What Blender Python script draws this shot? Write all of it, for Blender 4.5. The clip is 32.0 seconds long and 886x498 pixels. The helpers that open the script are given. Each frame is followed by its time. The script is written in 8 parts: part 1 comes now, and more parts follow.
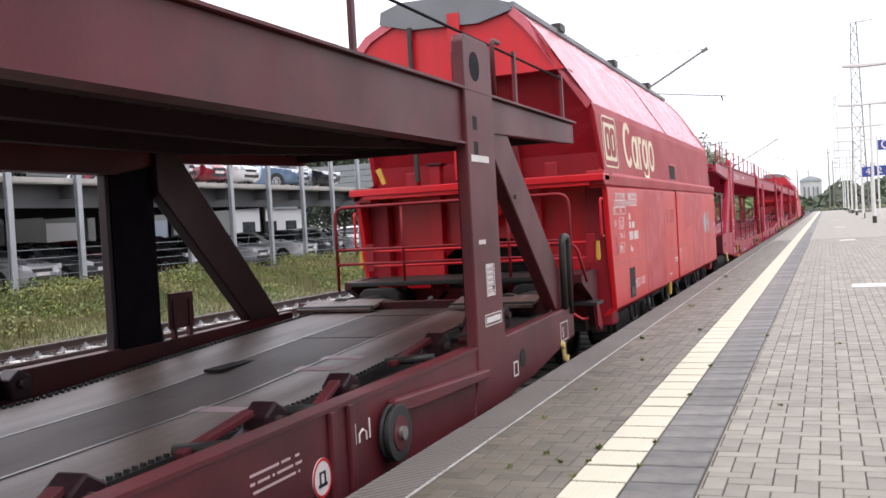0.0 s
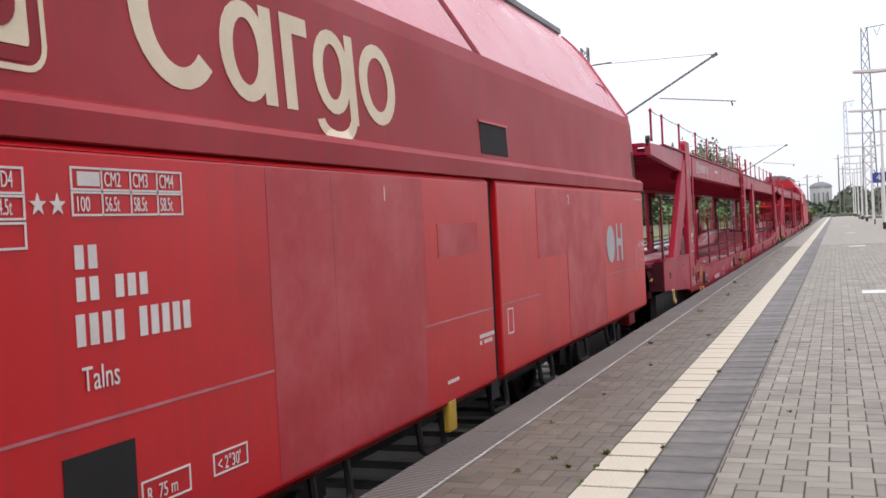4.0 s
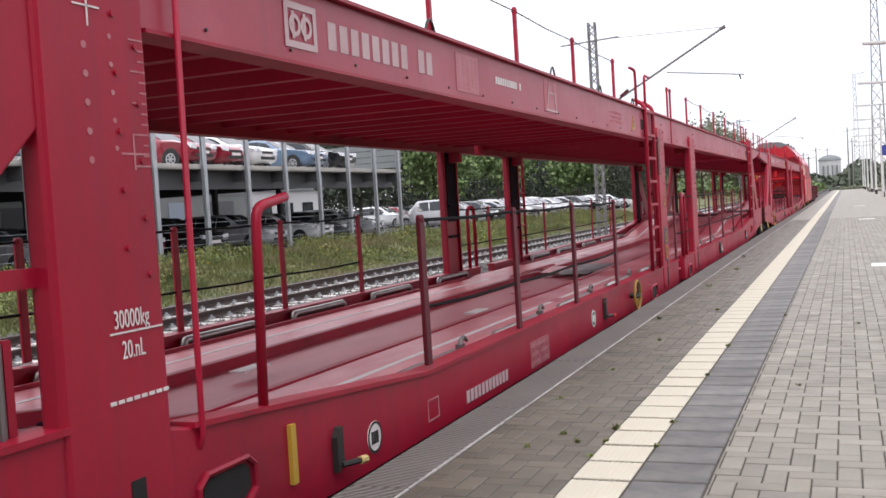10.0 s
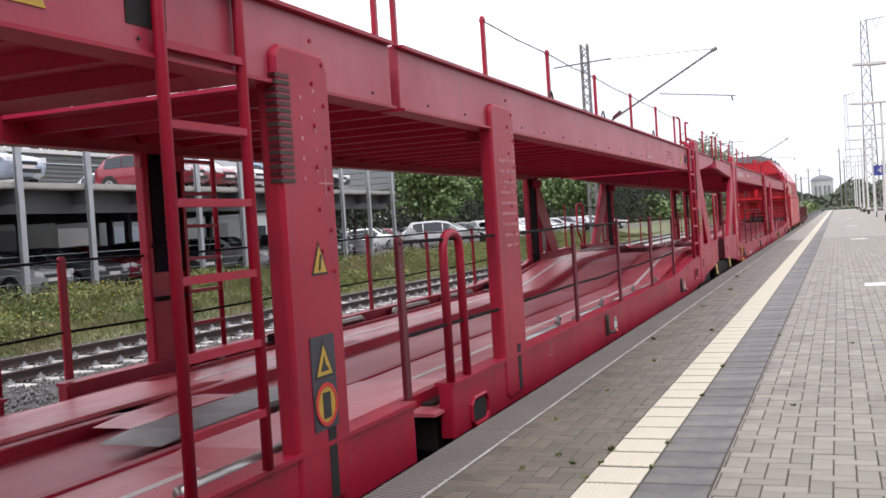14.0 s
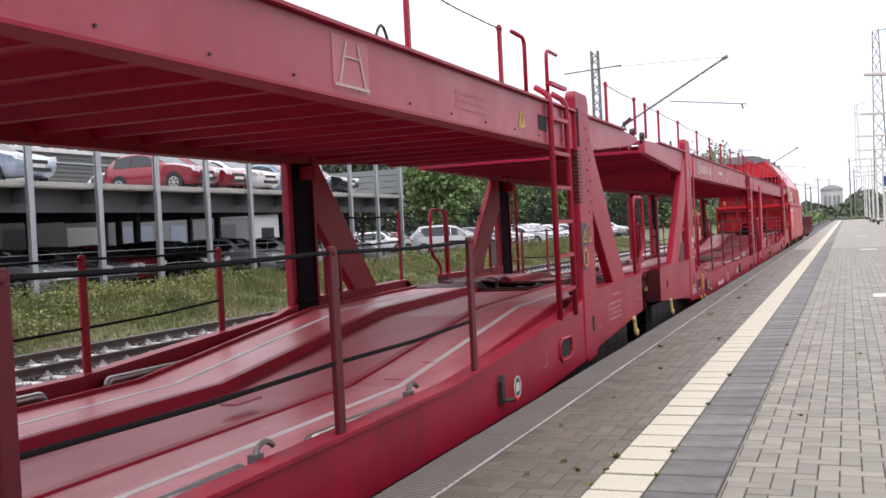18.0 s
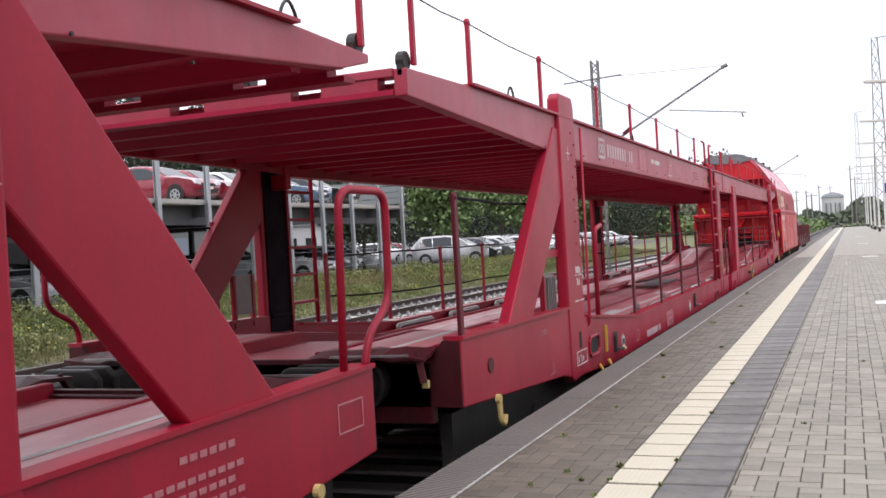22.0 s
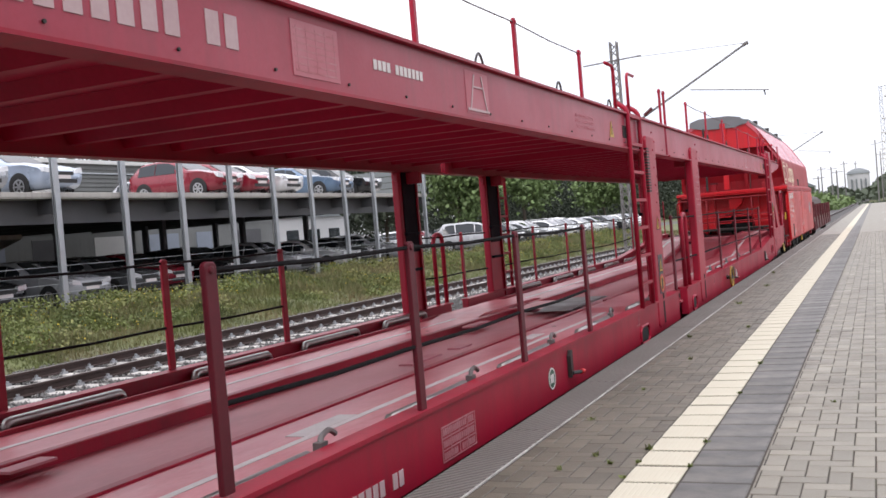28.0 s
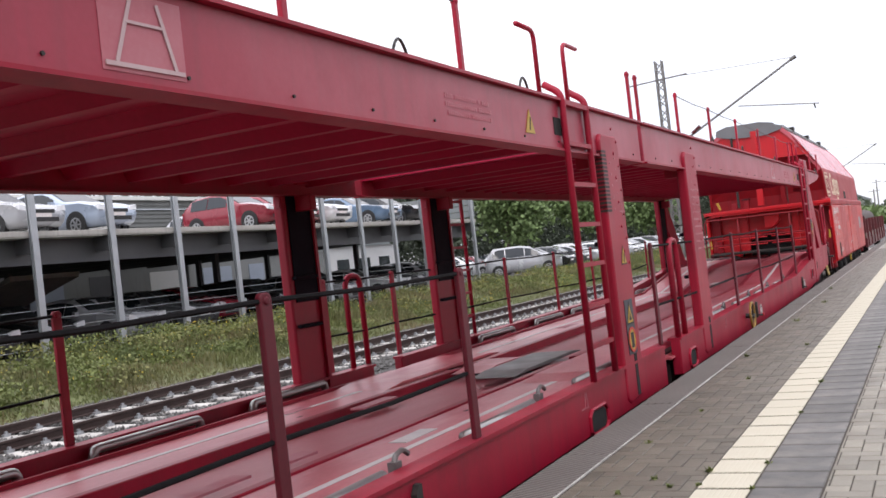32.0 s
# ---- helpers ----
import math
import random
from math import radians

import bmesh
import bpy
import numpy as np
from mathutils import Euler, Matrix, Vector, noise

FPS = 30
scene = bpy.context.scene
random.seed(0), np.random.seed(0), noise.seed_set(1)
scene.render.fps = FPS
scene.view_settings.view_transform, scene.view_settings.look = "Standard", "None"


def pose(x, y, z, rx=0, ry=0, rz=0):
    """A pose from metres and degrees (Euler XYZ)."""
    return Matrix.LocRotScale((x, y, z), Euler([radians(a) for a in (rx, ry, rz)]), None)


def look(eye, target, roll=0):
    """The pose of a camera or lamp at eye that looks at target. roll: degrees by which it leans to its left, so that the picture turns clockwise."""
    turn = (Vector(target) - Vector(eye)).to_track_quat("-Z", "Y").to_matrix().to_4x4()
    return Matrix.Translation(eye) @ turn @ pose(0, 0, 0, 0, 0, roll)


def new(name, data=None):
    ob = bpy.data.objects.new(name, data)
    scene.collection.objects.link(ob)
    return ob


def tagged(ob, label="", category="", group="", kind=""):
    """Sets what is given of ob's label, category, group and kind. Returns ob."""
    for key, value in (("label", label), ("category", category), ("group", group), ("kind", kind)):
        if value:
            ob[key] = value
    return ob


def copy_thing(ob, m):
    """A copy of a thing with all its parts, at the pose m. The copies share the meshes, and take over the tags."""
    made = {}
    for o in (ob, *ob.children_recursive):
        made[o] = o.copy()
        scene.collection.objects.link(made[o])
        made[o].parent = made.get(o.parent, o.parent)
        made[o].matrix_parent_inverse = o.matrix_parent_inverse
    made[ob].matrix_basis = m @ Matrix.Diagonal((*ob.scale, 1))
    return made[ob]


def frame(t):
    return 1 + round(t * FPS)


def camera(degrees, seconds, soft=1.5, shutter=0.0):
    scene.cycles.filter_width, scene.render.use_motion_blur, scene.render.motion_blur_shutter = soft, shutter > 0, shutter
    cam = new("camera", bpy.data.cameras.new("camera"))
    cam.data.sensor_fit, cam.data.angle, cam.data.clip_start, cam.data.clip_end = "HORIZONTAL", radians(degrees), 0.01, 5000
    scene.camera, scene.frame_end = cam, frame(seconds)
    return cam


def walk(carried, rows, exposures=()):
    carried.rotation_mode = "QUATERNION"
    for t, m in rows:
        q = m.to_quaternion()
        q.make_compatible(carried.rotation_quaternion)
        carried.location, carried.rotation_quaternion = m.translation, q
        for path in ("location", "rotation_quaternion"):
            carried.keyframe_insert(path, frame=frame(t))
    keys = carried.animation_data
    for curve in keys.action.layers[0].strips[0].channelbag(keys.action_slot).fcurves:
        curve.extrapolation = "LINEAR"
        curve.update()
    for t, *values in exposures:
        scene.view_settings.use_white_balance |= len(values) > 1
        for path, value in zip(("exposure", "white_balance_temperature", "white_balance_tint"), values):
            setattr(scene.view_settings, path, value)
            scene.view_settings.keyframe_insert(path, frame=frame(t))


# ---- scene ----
# ---- camera: hand held, standing on the platform ----
EYE = Vector((0.0, 0.0, 1.17))
cam = camera(48.0, 32.0, soft=1.6)


def aim(yaw, pitch, roll):
    a, b = radians(yaw), radians(pitch)
    way = Vector((-math.sin(a) * math.cos(b), math.cos(a) * math.cos(b), math.sin(b)))
    return look(EYE, EYE + way, roll)


PATH = [
    (0.0, aim(21.18, -1.43, -3.18)),
    (0.5, aim(20.92, -1.32, -3.15)),
    (1.0, aim(20.88, -1.15, -3.00)),
    (1.5, aim(20.96, -1.10, -2.92)),
    (2.0, aim(21.00, -1.10, -2.96)),
    (2.5, aim(20.96, -1.12, -2.85)),
    (3.0, aim(21.07, -1.04, -3.00)),
    (3.5, aim(21.38, -1.04, -3.01)),
    (4.0, aim(21.66, -1.18, -2.89)),
    (4.5, aim(21.75, -1.49, -2.96)),
    (6.5, aim(21.77, -1.66, -3.09)),
    (7.0, aim(21.64, -1.47, -2.97)),
    (7.5, aim(21.56, -1.41, -3.06)),
    (8.0, aim(21.61, -1.62, -3.27)),
    (8.5, aim(21.70, -1.80, -3.33)),
    (9.0, aim(21.80, -2.00, -3.55)),
    (9.5, aim(21.95, -2.25, -3.38)),
    (10.0, aim(22.19, -2.47, -3.47)),
    (10.5, aim(22.21, -2.53, -3.50)),
    (11.0, aim(22.02, -2.45, -3.42)),
    (11.5, aim(21.86, -2.24, -3.53)),
    (12.0, aim(21.77, -2.07, -3.35)),
    (12.5, aim(21.75, -1.92, -3.36)),
    (13.0, aim(21.79, -1.65, -3.51)),
    (13.5, aim(21.81, -1.41, -3.57)),
    (14.0, aim(21.77, -1.27, -3.65)),
    (14.5, aim(21.82, -1.23, -3.68)),
    (15.0, aim(21.82, -1.30, -3.55)),
    (15.5, aim(21.85, -1.29, -3.59)),
    (17.5, aim(22.05, -1.13, -2.97)),
    (18.0, aim(22.20, -0.99, -2.84)),
    (18.5, aim(22.12, -0.82, -2.70)),
    (19.0, aim(22.17, -0.78, -2.72)),
    (19.5, aim(22.28, -0.82, -2.64)),
    (20.0, aim(22.35, -0.73, -2.89)),
    (20.5, aim(22.18, -0.57, -2.90)),
    (21.0, aim(22.20, -0.50, -3.17)),
    (21.5, aim(22.20, -0.48, -3.41)),
    (22.0, aim(22.25, -0.38, -3.30)),
    (22.5, aim(22.16, -0.47, -3.32)),
    (23.0, aim(22.27, -0.72, -3.51)),
    (23.5, aim(22.29, -0.93, -3.59)),
    (24.0, aim(22.46, -1.16, -3.76)),
    (24.5, aim(22.64, -1.25, -3.89)),
    (25.0, aim(22.66, -1.29, -3.83)),
    (25.5, aim(22.72, -1.28, -3.97)),
    (27.5, aim(23.35, -1.07, -4.59)),
    (28.0, aim(23.63, -1.04, -4.78)),
    (28.5, aim(23.72, -0.97, -4.88)),
    (29.0, aim(23.64, -0.70, -4.97)),
    (29.5, aim(23.50, -0.24, -5.08)),
    (30.0, aim(23.40, 0.14, -5.10)),
    (30.5, aim(23.28, 0.23, -5.21)),
    (31.0, aim(23.51, 0.14, -5.24)),
    (31.5, aim(24.19, 0.08, -5.45)),
    (32.0, aim(26.34, 0.71, -6.44)),
]
walk(cam, PATH, [(0.0, 0.43, 6450, 16), (1.5, 0.28, 6450, 16), (3.0, 0.15, 6450, 16), (4.0, 0.0, 6450, 16), (7.0, 0.02, 6450, 16), (8.0, 0.05, 6450, 16), (9.5, 0.2, 6450, 16), (32.0, 0.2, 6450, 16)])

# seconds and metres that the train has rolled towards the camera
ROLLED = [
    (0.0, -0.000), (0.5, 1.151), (1.0, 2.319), (1.5, 3.490), (2.0, 4.673), (2.5, 5.854),
    (3.0, 7.030), (3.5, 8.191), (4.0, 9.348), (4.5, 10.511), (6.5, 15.200), (7.0, 16.383),
    (7.5, 17.517), (8.0, 18.671), (8.5, 19.748), (9.0, 20.877), (9.5, 21.953), (10.0, 23.067),
    (10.5, 24.186), (11.0, 25.314), (11.5, 26.433), (12.0, 27.573), (12.5, 28.691), (13.0, 29.840),
    (13.5, 30.971), (14.0, 32.102), (14.5, 33.223), (15.0, 34.330), (15.5, 35.396), (17.5, 39.586),
    (18.0, 40.565), (18.5, 41.479), (19.0, 42.426), (19.5, 43.306), (20.0, 44.200), (20.5, 45.008),
    (21.0, 45.915), (21.5, 46.696), (22.0, 47.493), (22.5, 48.241), (23.0, 48.999), (23.5, 49.706),
    (24.0, 50.451), (24.5, 51.131), (25.0, 51.822), (25.5, 52.437), (27.5, 54.84), (28.0, 55.385),
    (28.5, 55.86), (29.0, 56.35), (29.5, 56.79), (30.0, 57.235), (30.5, 57.64), (31.0, 58.01),
    (31.5, 58.36), (32.0, 58.69),
]


def rolled(t):
    return float(np.interp(t, [a for a, b in ROLLED], [b for a, b in ROLLED]))

# ---- sky and sun: bright overcast ----
world = bpy.data.worlds.new("overcast_sky")
scene.world = world
world.use_nodes = True
wt = world.node_tree
wt.nodes.clear()
wo = wt.nodes.new("ShaderNodeOutputWorld")
wb = wt.nodes.new("ShaderNodeBackground")
sky = wt.nodes.new("ShaderNodeTexSky")
sky.sky_type = "NISHITA"
sky.sun_disc = False
sky.sun_elevation, sky.sun_rotation = radians(58), radians(158)
dim = wt.nodes.new("ShaderNodeVectorMath")
dim.operation = "SCALE"
dim.inputs["Scale"].default_value = 0.12
clouds = wt.nodes.new("ShaderNodeTexNoise")
clouds.inputs["Scale"].default_value = 2.2
clouds.inputs["Detail"].default_value = 5
ramp = wt.nodes.new("ShaderNodeValToRGB")
ramp.color_ramp.elements[0].position, ramp.color_ramp.elements[0].color = 0.32, (0.82, 0.88, 0.97, 1)
ramp.color_ramp.elements[1].position, ramp.color_ramp.elements[1].color = 0.6, (1.0, 1.0, 1.0, 1)
cover = wt.nodes.new("ShaderNodeMixRGB")
cover.inputs["Fac"].default_value = 0.88
wt.links.new(sky.outputs["Color"], dim.inputs[0])
wt.links.new(clouds.outputs["Fac"], ramp.inputs["Fac"])
wt.links.new(dim.outputs["Vector"], cover.inputs["Color1"])
wt.links.new(ramp.outputs["Color"], cover.inputs["Color2"])
# an overcast sky is brighter overhead than at the horizon
way = wt.nodes.new("ShaderNodeTexCoord")
split = wt.nodes.new("ShaderNodeSeparateXYZ")
rise = wt.nodes.new("ShaderNodeMapRange")
rise.inputs["To Min"].default_value, rise.inputs["To Max"].default_value = 1.0, 2.0
lift = wt.nodes.new("ShaderNodeVectorMath")
lift.operation = "SCALE"
wt.links.new(way.outputs["Generated"], split.inputs[0])
wt.links.new(split.outputs["Z"], rise.inputs["Value"])
wt.links.new(rise.outputs[0], lift.inputs["Scale"])
wt.links.new(cover.outputs["Color"], lift.inputs[0])
wt.links.new(lift.outputs["Vector"], wb.inputs["Color"])
wb.inputs["Strength"].default_value = 1.08
wt.links.new(wb.outputs["Background"], wo.inputs["Surface"])

sun = new("sun", bpy.data.lights.new("sun", "SUN"))
sun.data.energy, sun.data.angle, sun.data.color = 0.9, radians(25), (1.0, 0.96, 0.9)
sun.matrix_world = look((0, 0, 30), (-7.0, 17.0, 0.0))
scene.view_settings.exposure = 0.0

# ---- materials ----
def mat(name, base, dark=None, rough=0.6, metal=0.0, scale=3.0, fine=60.0, bump=0.15, streak=0.0, amount=0.5, rnd="", spec=0.5, dirt=None, dirt_at=0.62, shine=0.0, stretch=(1, 1, 1)):
    """A painted or raw surface: two scales of noise, optional streaks that run down, blotches of dirt, variation piece by piece."""
    m = bpy.data.materials.new(name)
    m.use_nodes = True
    nt = m.node_tree
    n, l = nt.nodes, nt.links
    b = n["Principled BSDF"]
    b.inputs["Metallic"].default_value = metal
    b.inputs["Specular IOR Level"].default_value = spec
    if shine:
        b.inputs["Coat Weight"].default_value = shine
        b.inputs["Coat Roughness"].default_value = 0.12
    dark = dark or tuple(c * 0.6 for c in base)
    co = n.new("ShaderNodeTexCoord")
    mp = n.new("ShaderNodeMapping")
    mp.inputs["Scale"].default_value = stretch
    l.new(co.outputs["Object"], mp.inputs["Vector"])
    big = n.new("ShaderNodeTexNoise")
    big.inputs["Scale"].default_value, big.inputs["Detail"].default_value = scale, 6
    l.new(mp.outputs["Vector"], big.inputs["Vector"])
    small = n.new("ShaderNodeTexNoise")
    small.inputs["Scale"].default_value, small.inputs["Detail"].default_value = fine, 4
    l.new(mp.outputs["Vector"], small.inputs["Vector"])
    add = n.new("ShaderNodeMath")
    add.operation = "MULTIPLY_ADD"
    l.new(small.outputs["Fac"], add.inputs[0])
    add.inputs[1].default_value = 0.45
    l.new(big.outputs["Fac"], add.inputs[2])
    rg = n.new("ShaderNodeMapRange")
    rg.inputs["From Min"].default_value, rg.inputs["From Max"].default_value = 0.5, 0.95
    rg.inputs["To Max"].default_value = amount
    l.new(add.outputs[0], rg.inputs["Value"])
    mix = n.new("ShaderNodeMixRGB")
    mix.inputs["Color1"].default_value, mix.inputs["Color2"].default_value = (*base, 1), (*dark, 1)
    l.new(rg.outputs[0], mix.inputs["Fac"])
    out = mix.outputs["Color"]
    if streak:
        m2 = n.new("ShaderNodeMapping")
        m2.inputs["Scale"].default_value = (7, 7, 0.5)
        l.new(co.outputs["Object"], m2.inputs["Vector"])
        st = n.new("ShaderNodeTexNoise")
        st.inputs["Scale"].default_value, st.inputs["Detail"].default_value = 1.6, 5
        l.new(m2.outputs["Vector"], st.inputs["Vector"])
        r2 = n.new("ShaderNodeMapRange")
        r2.inputs["From Min"].default_value, r2.inputs["From Max"].default_value = 0.48, 0.75
        r2.inputs["To Max"].default_value = streak
        l.new(st.outputs["Fac"], r2.inputs["Value"])
        x2 = n.new("ShaderNodeMixRGB")
        x2.inputs["Color2"].default_value = (*(c * 0.42 + 0.02 for c in base), 1)
        l.new(r2.outputs[0], x2.inputs["Fac"])
        l.new(out, x2.inputs["Color1"])
        out = x2.outputs["Color"]
    if dirt:
        dn = n.new("ShaderNodeTexNoise")
        dn.inputs["Scale"].default_value, dn.inputs["Detail"].default_value = scale * 0.6, 9
        dn.inputs["Roughness"].default_value = 0.65
        l.new(mp.outputs["Vector"], dn.inputs["Vector"])
        r3 = n.new("ShaderNodeMapRange")
        r3.inputs["From Min"].default_value, r3.inputs["From Max"].default_value = dirt_at - 0.1, dirt_at + 0.08
        r3.inputs["To Max"].default_value = 0.75
        l.new(dn.outputs["Fac"], r3.inputs["Value"])
        x3 = n.new("ShaderNodeMixRGB")
        x3.inputs["Color2"].default_value = (*dirt, 1)
        l.new(r3.outputs[0], x3.inputs["Fac"])
        l.new(out, x3.inputs["Color1"])
        out = x3.outputs["Color"]
    if rnd:
        src = n.new("ShaderNodeObjectInfo").outputs["Random"] if rnd == "object" else n.new("ShaderNodeNewGeometry").outputs["Random Per Island"]
        r4 = n.new("ShaderNodeMapRange")
        r4.inputs["To Min"].default_value, r4.inputs["To Max"].default_value = 0.78, 1.16
        l.new(src, r4.inputs["Value"])
        hs = n.new("ShaderNodeHueSaturation")
        l.new(r4.outputs[0], hs.inputs["Value"])
        l.new(out, hs.inputs["Color"])
        out = hs.outputs["Color"]
    l.new(out, b.inputs["Base Color"])
    rr = n.new("ShaderNodeMapRange")
    rr.inputs["To Min"].default_value, rr.inputs["To Max"].default_value = max(rough - 0.12, 0.02), min(rough + 0.14, 1)
    l.new(big.outputs["Fac"], rr.inputs["Value"])
    l.new(rr.outputs[0], b.inputs["Roughness"])
    if bump:
        bp = n.new("ShaderNodeBump")
        bp.inputs["Strength"].default_value, bp.inputs["Distance"].default_value = bump, 0.01
        l.new(add.outputs[0], bp.inputs["Height"])
        l.new(bp.outputs["Normal"], b.inputs["Normal"])
    return m


def glass(name, tint=(0.02, 0.025, 0.03)):
    m = bpy.data.materials.new(name)
    m.use_nodes = True
    b = m.node_tree.nodes["Principled BSDF"]
    b.inputs["Base Color"].default_value = (*tint, 1)
    b.inputs["Roughness"].default_value = 0.04
    return m


RED = mat("carrier_red_paint", (0.36, 0.008, 0.032), (0.25, 0.006, 0.023), 0.42, scale=1.4, fine=40, bump=0.06, streak=0.4, amount=0.6, dirt=(0.14, 0.008, 0.018), dirt_at=0.64, spec=0.3)
# Grime, with the shade at the wagon ends put into the same red
RED_GRIMY_SHADED = mat("grimy_shaded_red_paint", (0.085, 0.006, 0.012), (0.032, 0.004, 0.006), 0.5, scale=3, fine=40, bump=0.1, amount=0.9, streak=0.4, spec=0.3)
# For near guard posts only; the shadow on them is put into the red
RED_POST = mat("shaded_red_post_paint", (0.12, 0.005, 0.015), (0.065, 0.003, 0.009), 0.5, scale=3, fine=40, bump=0.05, amount=0.7, spec=0.35)
RED_FADED = mat("faded_carrier_red_paint", (0.37, 0.035, 0.066), (0.3, 0.02, 0.043), 0.4, scale=1.1, fine=40, bump=0.05, streak=0.35, amount=0.7, dirt=(0.42, 0.08, 0.115), dirt_at=0.6, spec=0.45)
GREYED = mat("greyed_lettering_paint", (0.54, 0.4, 0.41), (0.43, 0.27, 0.28), 0.6, scale=5, fine=50, bump=0.02, amount=0.6)
# Worn paint, its base made pinker to carry the sheen of reflected sky
RED_DECK = mat("worn_red_deck_with_sky_sheen", (0.6, 0.135, 0.16), (0.42, 0.06, 0.08), 0.36, scale=2.2, fine=55, bump=0.06, amount=0.9, dirt=(0.7, 0.34, 0.36), dirt_at=0.62, stretch=(1, 0.35, 1), spec=0.6)
RED_FLOOR = mat("dull_red_floor_paint", (0.47, 0.105, 0.13), (0.37, 0.06, 0.082), 0.48, scale=1.3, fine=50, bump=0.05, amount=0.8, dirt=(0.3, 0.05, 0.068), dirt_at=0.62, stretch=(1, 0.3, 1), spec=0.5)
# Crimson copy of the red; light bounced off the lower deck is in it
RED_UNDER = mat("bounce_lit_deck_underside_red", (0.4, 0.008, 0.05), (0.24, 0.006, 0.03), 0.5, scale=1.2, fine=30, bump=0.06, amount=0.7, spec=0.3)
HOPPER = mat("hopper_red_paint", (0.55, 0.01, 0.016), (0.46, 0.008, 0.014), 0.34, scale=0.9, fine=35, bump=0.05, streak=0.3, amount=0.7, dirt=(0.32, 0.011, 0.018), dirt_at=0.63, spec=0.4)
# Dull red for marks and fittings; shade of the end recesses put into it
HOPPER_DULL_SHADED = mat("dull_shaded_hopper_red_paint", (0.27, 0.008, 0.015), (0.19, 0.006, 0.012), 0.5, scale=1.2, fine=35, bump=0.05, streak=0.45, amount=0.6, dirt=(0.18, 0.01, 0.018), dirt_at=0.6, spec=0.3)
HOPPER_SIDE = mat("weathered_upper_side_red", (0.33, 0.014, 0.023), (0.27, 0.01, 0.018), 0.5, scale=1.0, fine=35, bump=0.05, streak=0.4, amount=0.7, dirt=(0.37, 0.032, 0.042), dirt_at=0.6, spec=0.3)
HOPPER_PATCH = mat("repainted_patch_red", (0.44, 0.032, 0.042), (0.38, 0.02, 0.028), 0.45, scale=3.5, fine=35, bump=0.04, amount=0.9, streak=0.3, spec=0.4, dirt=(0.48, 0.08, 0.09), dirt_at=0.57)
# Reflected sky on the sloping roof is put into this paler red
ROOF_RED = mat("hopper_roof_red_with_sky_sheen", (0.55, 0.11, 0.14), (0.45, 0.07, 0.095), 0.24, scale=1.6, fine=30, bump=0.08, streak=0.35, amount=0.6, spec=0.6)
BROWN = mat("brown_carrier_paint", (0.125, 0.02, 0.025), (0.075, 0.013, 0.016), 0.46, scale=1.6, fine=40, bump=0.07, streak=0.5, amount=0.8, dirt=(0.045, 0.013, 0.014), dirt_at=0.6, spec=0.3)
# Grease, plus the shade on the far posts and braces put into the brown
BROWN_GREASY_SHADED = mat("greasy_shaded_brown_paint", (0.035, 0.012, 0.015), (0.015, 0.007, 0.009), 0.4, scale=2.2, fine=40, bump=0.1, amount=0.9, spec=0.35)
BROWN_DECK = mat("worn_rusty_lane", (0.2, 0.135, 0.11), (0.075, 0.043, 0.035), 0.42, scale=1.5, fine=45, bump=0.15, amount=1.0, dirt=(0.36, 0.28, 0.25), dirt_at=0.6, stretch=(2.2, 0.22, 1), spec=0.45)
BROWN_FLOOR = mat("dark_rusty_floor", (0.085, 0.053, 0.043), (0.045, 0.027, 0.022), 0.5, scale=1.2, fine=45, bump=0.15, amount=1.0, dirt=(0.12, 0.08, 0.066), dirt_at=0.62, stretch=(1.6, 0.3, 1), spec=0.4)
# Darker copy of the brown; shade below the upper deck is in its colour
BROWN_UNDER = mat("shaded_brown_deck_underside", (0.04, 0.018, 0.02), (0.02, 0.01, 0.012), 0.75, scale=1.5, fine=30, bump=0.08, spec=0.2)
STEEL = mat("dark_oily_steel", (0.035, 0.032, 0.03), (0.018, 0.016, 0.015), 0.5, 0.3, scale=4, fine=50, bump=0.15)
BRIGHT = mat("bare_steel", (0.38, 0.37, 0.36), (0.22, 0.2, 0.19), 0.35, 0.8, scale=6, fine=60, bump=0.08)
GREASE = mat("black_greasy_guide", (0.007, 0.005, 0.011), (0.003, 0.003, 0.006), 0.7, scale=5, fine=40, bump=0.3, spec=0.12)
THIN_ROPE = mat("grey_wire_rope", (0.07, 0.06, 0.06), (0.03, 0.025, 0.025), 0.5, 0.4, scale=20, fine=200, bump=0.1)
PLATE_NAVY = mat("dark_navy_plate", (0.028, 0.028, 0.045), (0.02, 0.018, 0.03), 0.45, scale=5, fine=50, bump=0.03)
ROPE = mat("black_wire_rope", (0.009, 0.008, 0.009), None, 0.8, scale=20, fine=200, bump=0.2, spec=0.12)
WHITE = mat("white_stencil_paint", (0.72, 0.68, 0.66), (0.5, 0.42, 0.42), 0.6, scale=6, fine=60, bump=0.02, amount=0.5)
FADED = mat("faded_white_stencil", (0.47, 0.2, 0.22), (0.38, 0.09, 0.11), 0.6, scale=8, fine=60, bump=0.02, amount=0.8)
CREAM = mat("cream_sign_paint", (0.72, 0.62, 0.45), (0.55, 0.44, 0.32), 0.55, scale=4, fine=40, bump=0.02, amount=0.5)
PALE_PINK = mat("sun_bleached_sticker", (0.47, 0.16, 0.19), (0.42, 0.09, 0.12), 0.6, scale=5, fine=50, bump=0.02, amount=0.6)
YELLOW = mat("yellow_paint", (0.5, 0.31, 0.03), (0.32, 0.19, 0.035), 0.5, scale=6, fine=60, bump=0.05, amount=0.5)
BLACK = mat("black_rubber", (0.02, 0.02, 0.02), (0.01, 0.01, 0.01), 0.65, scale=6, fine=50, bump=0.1)
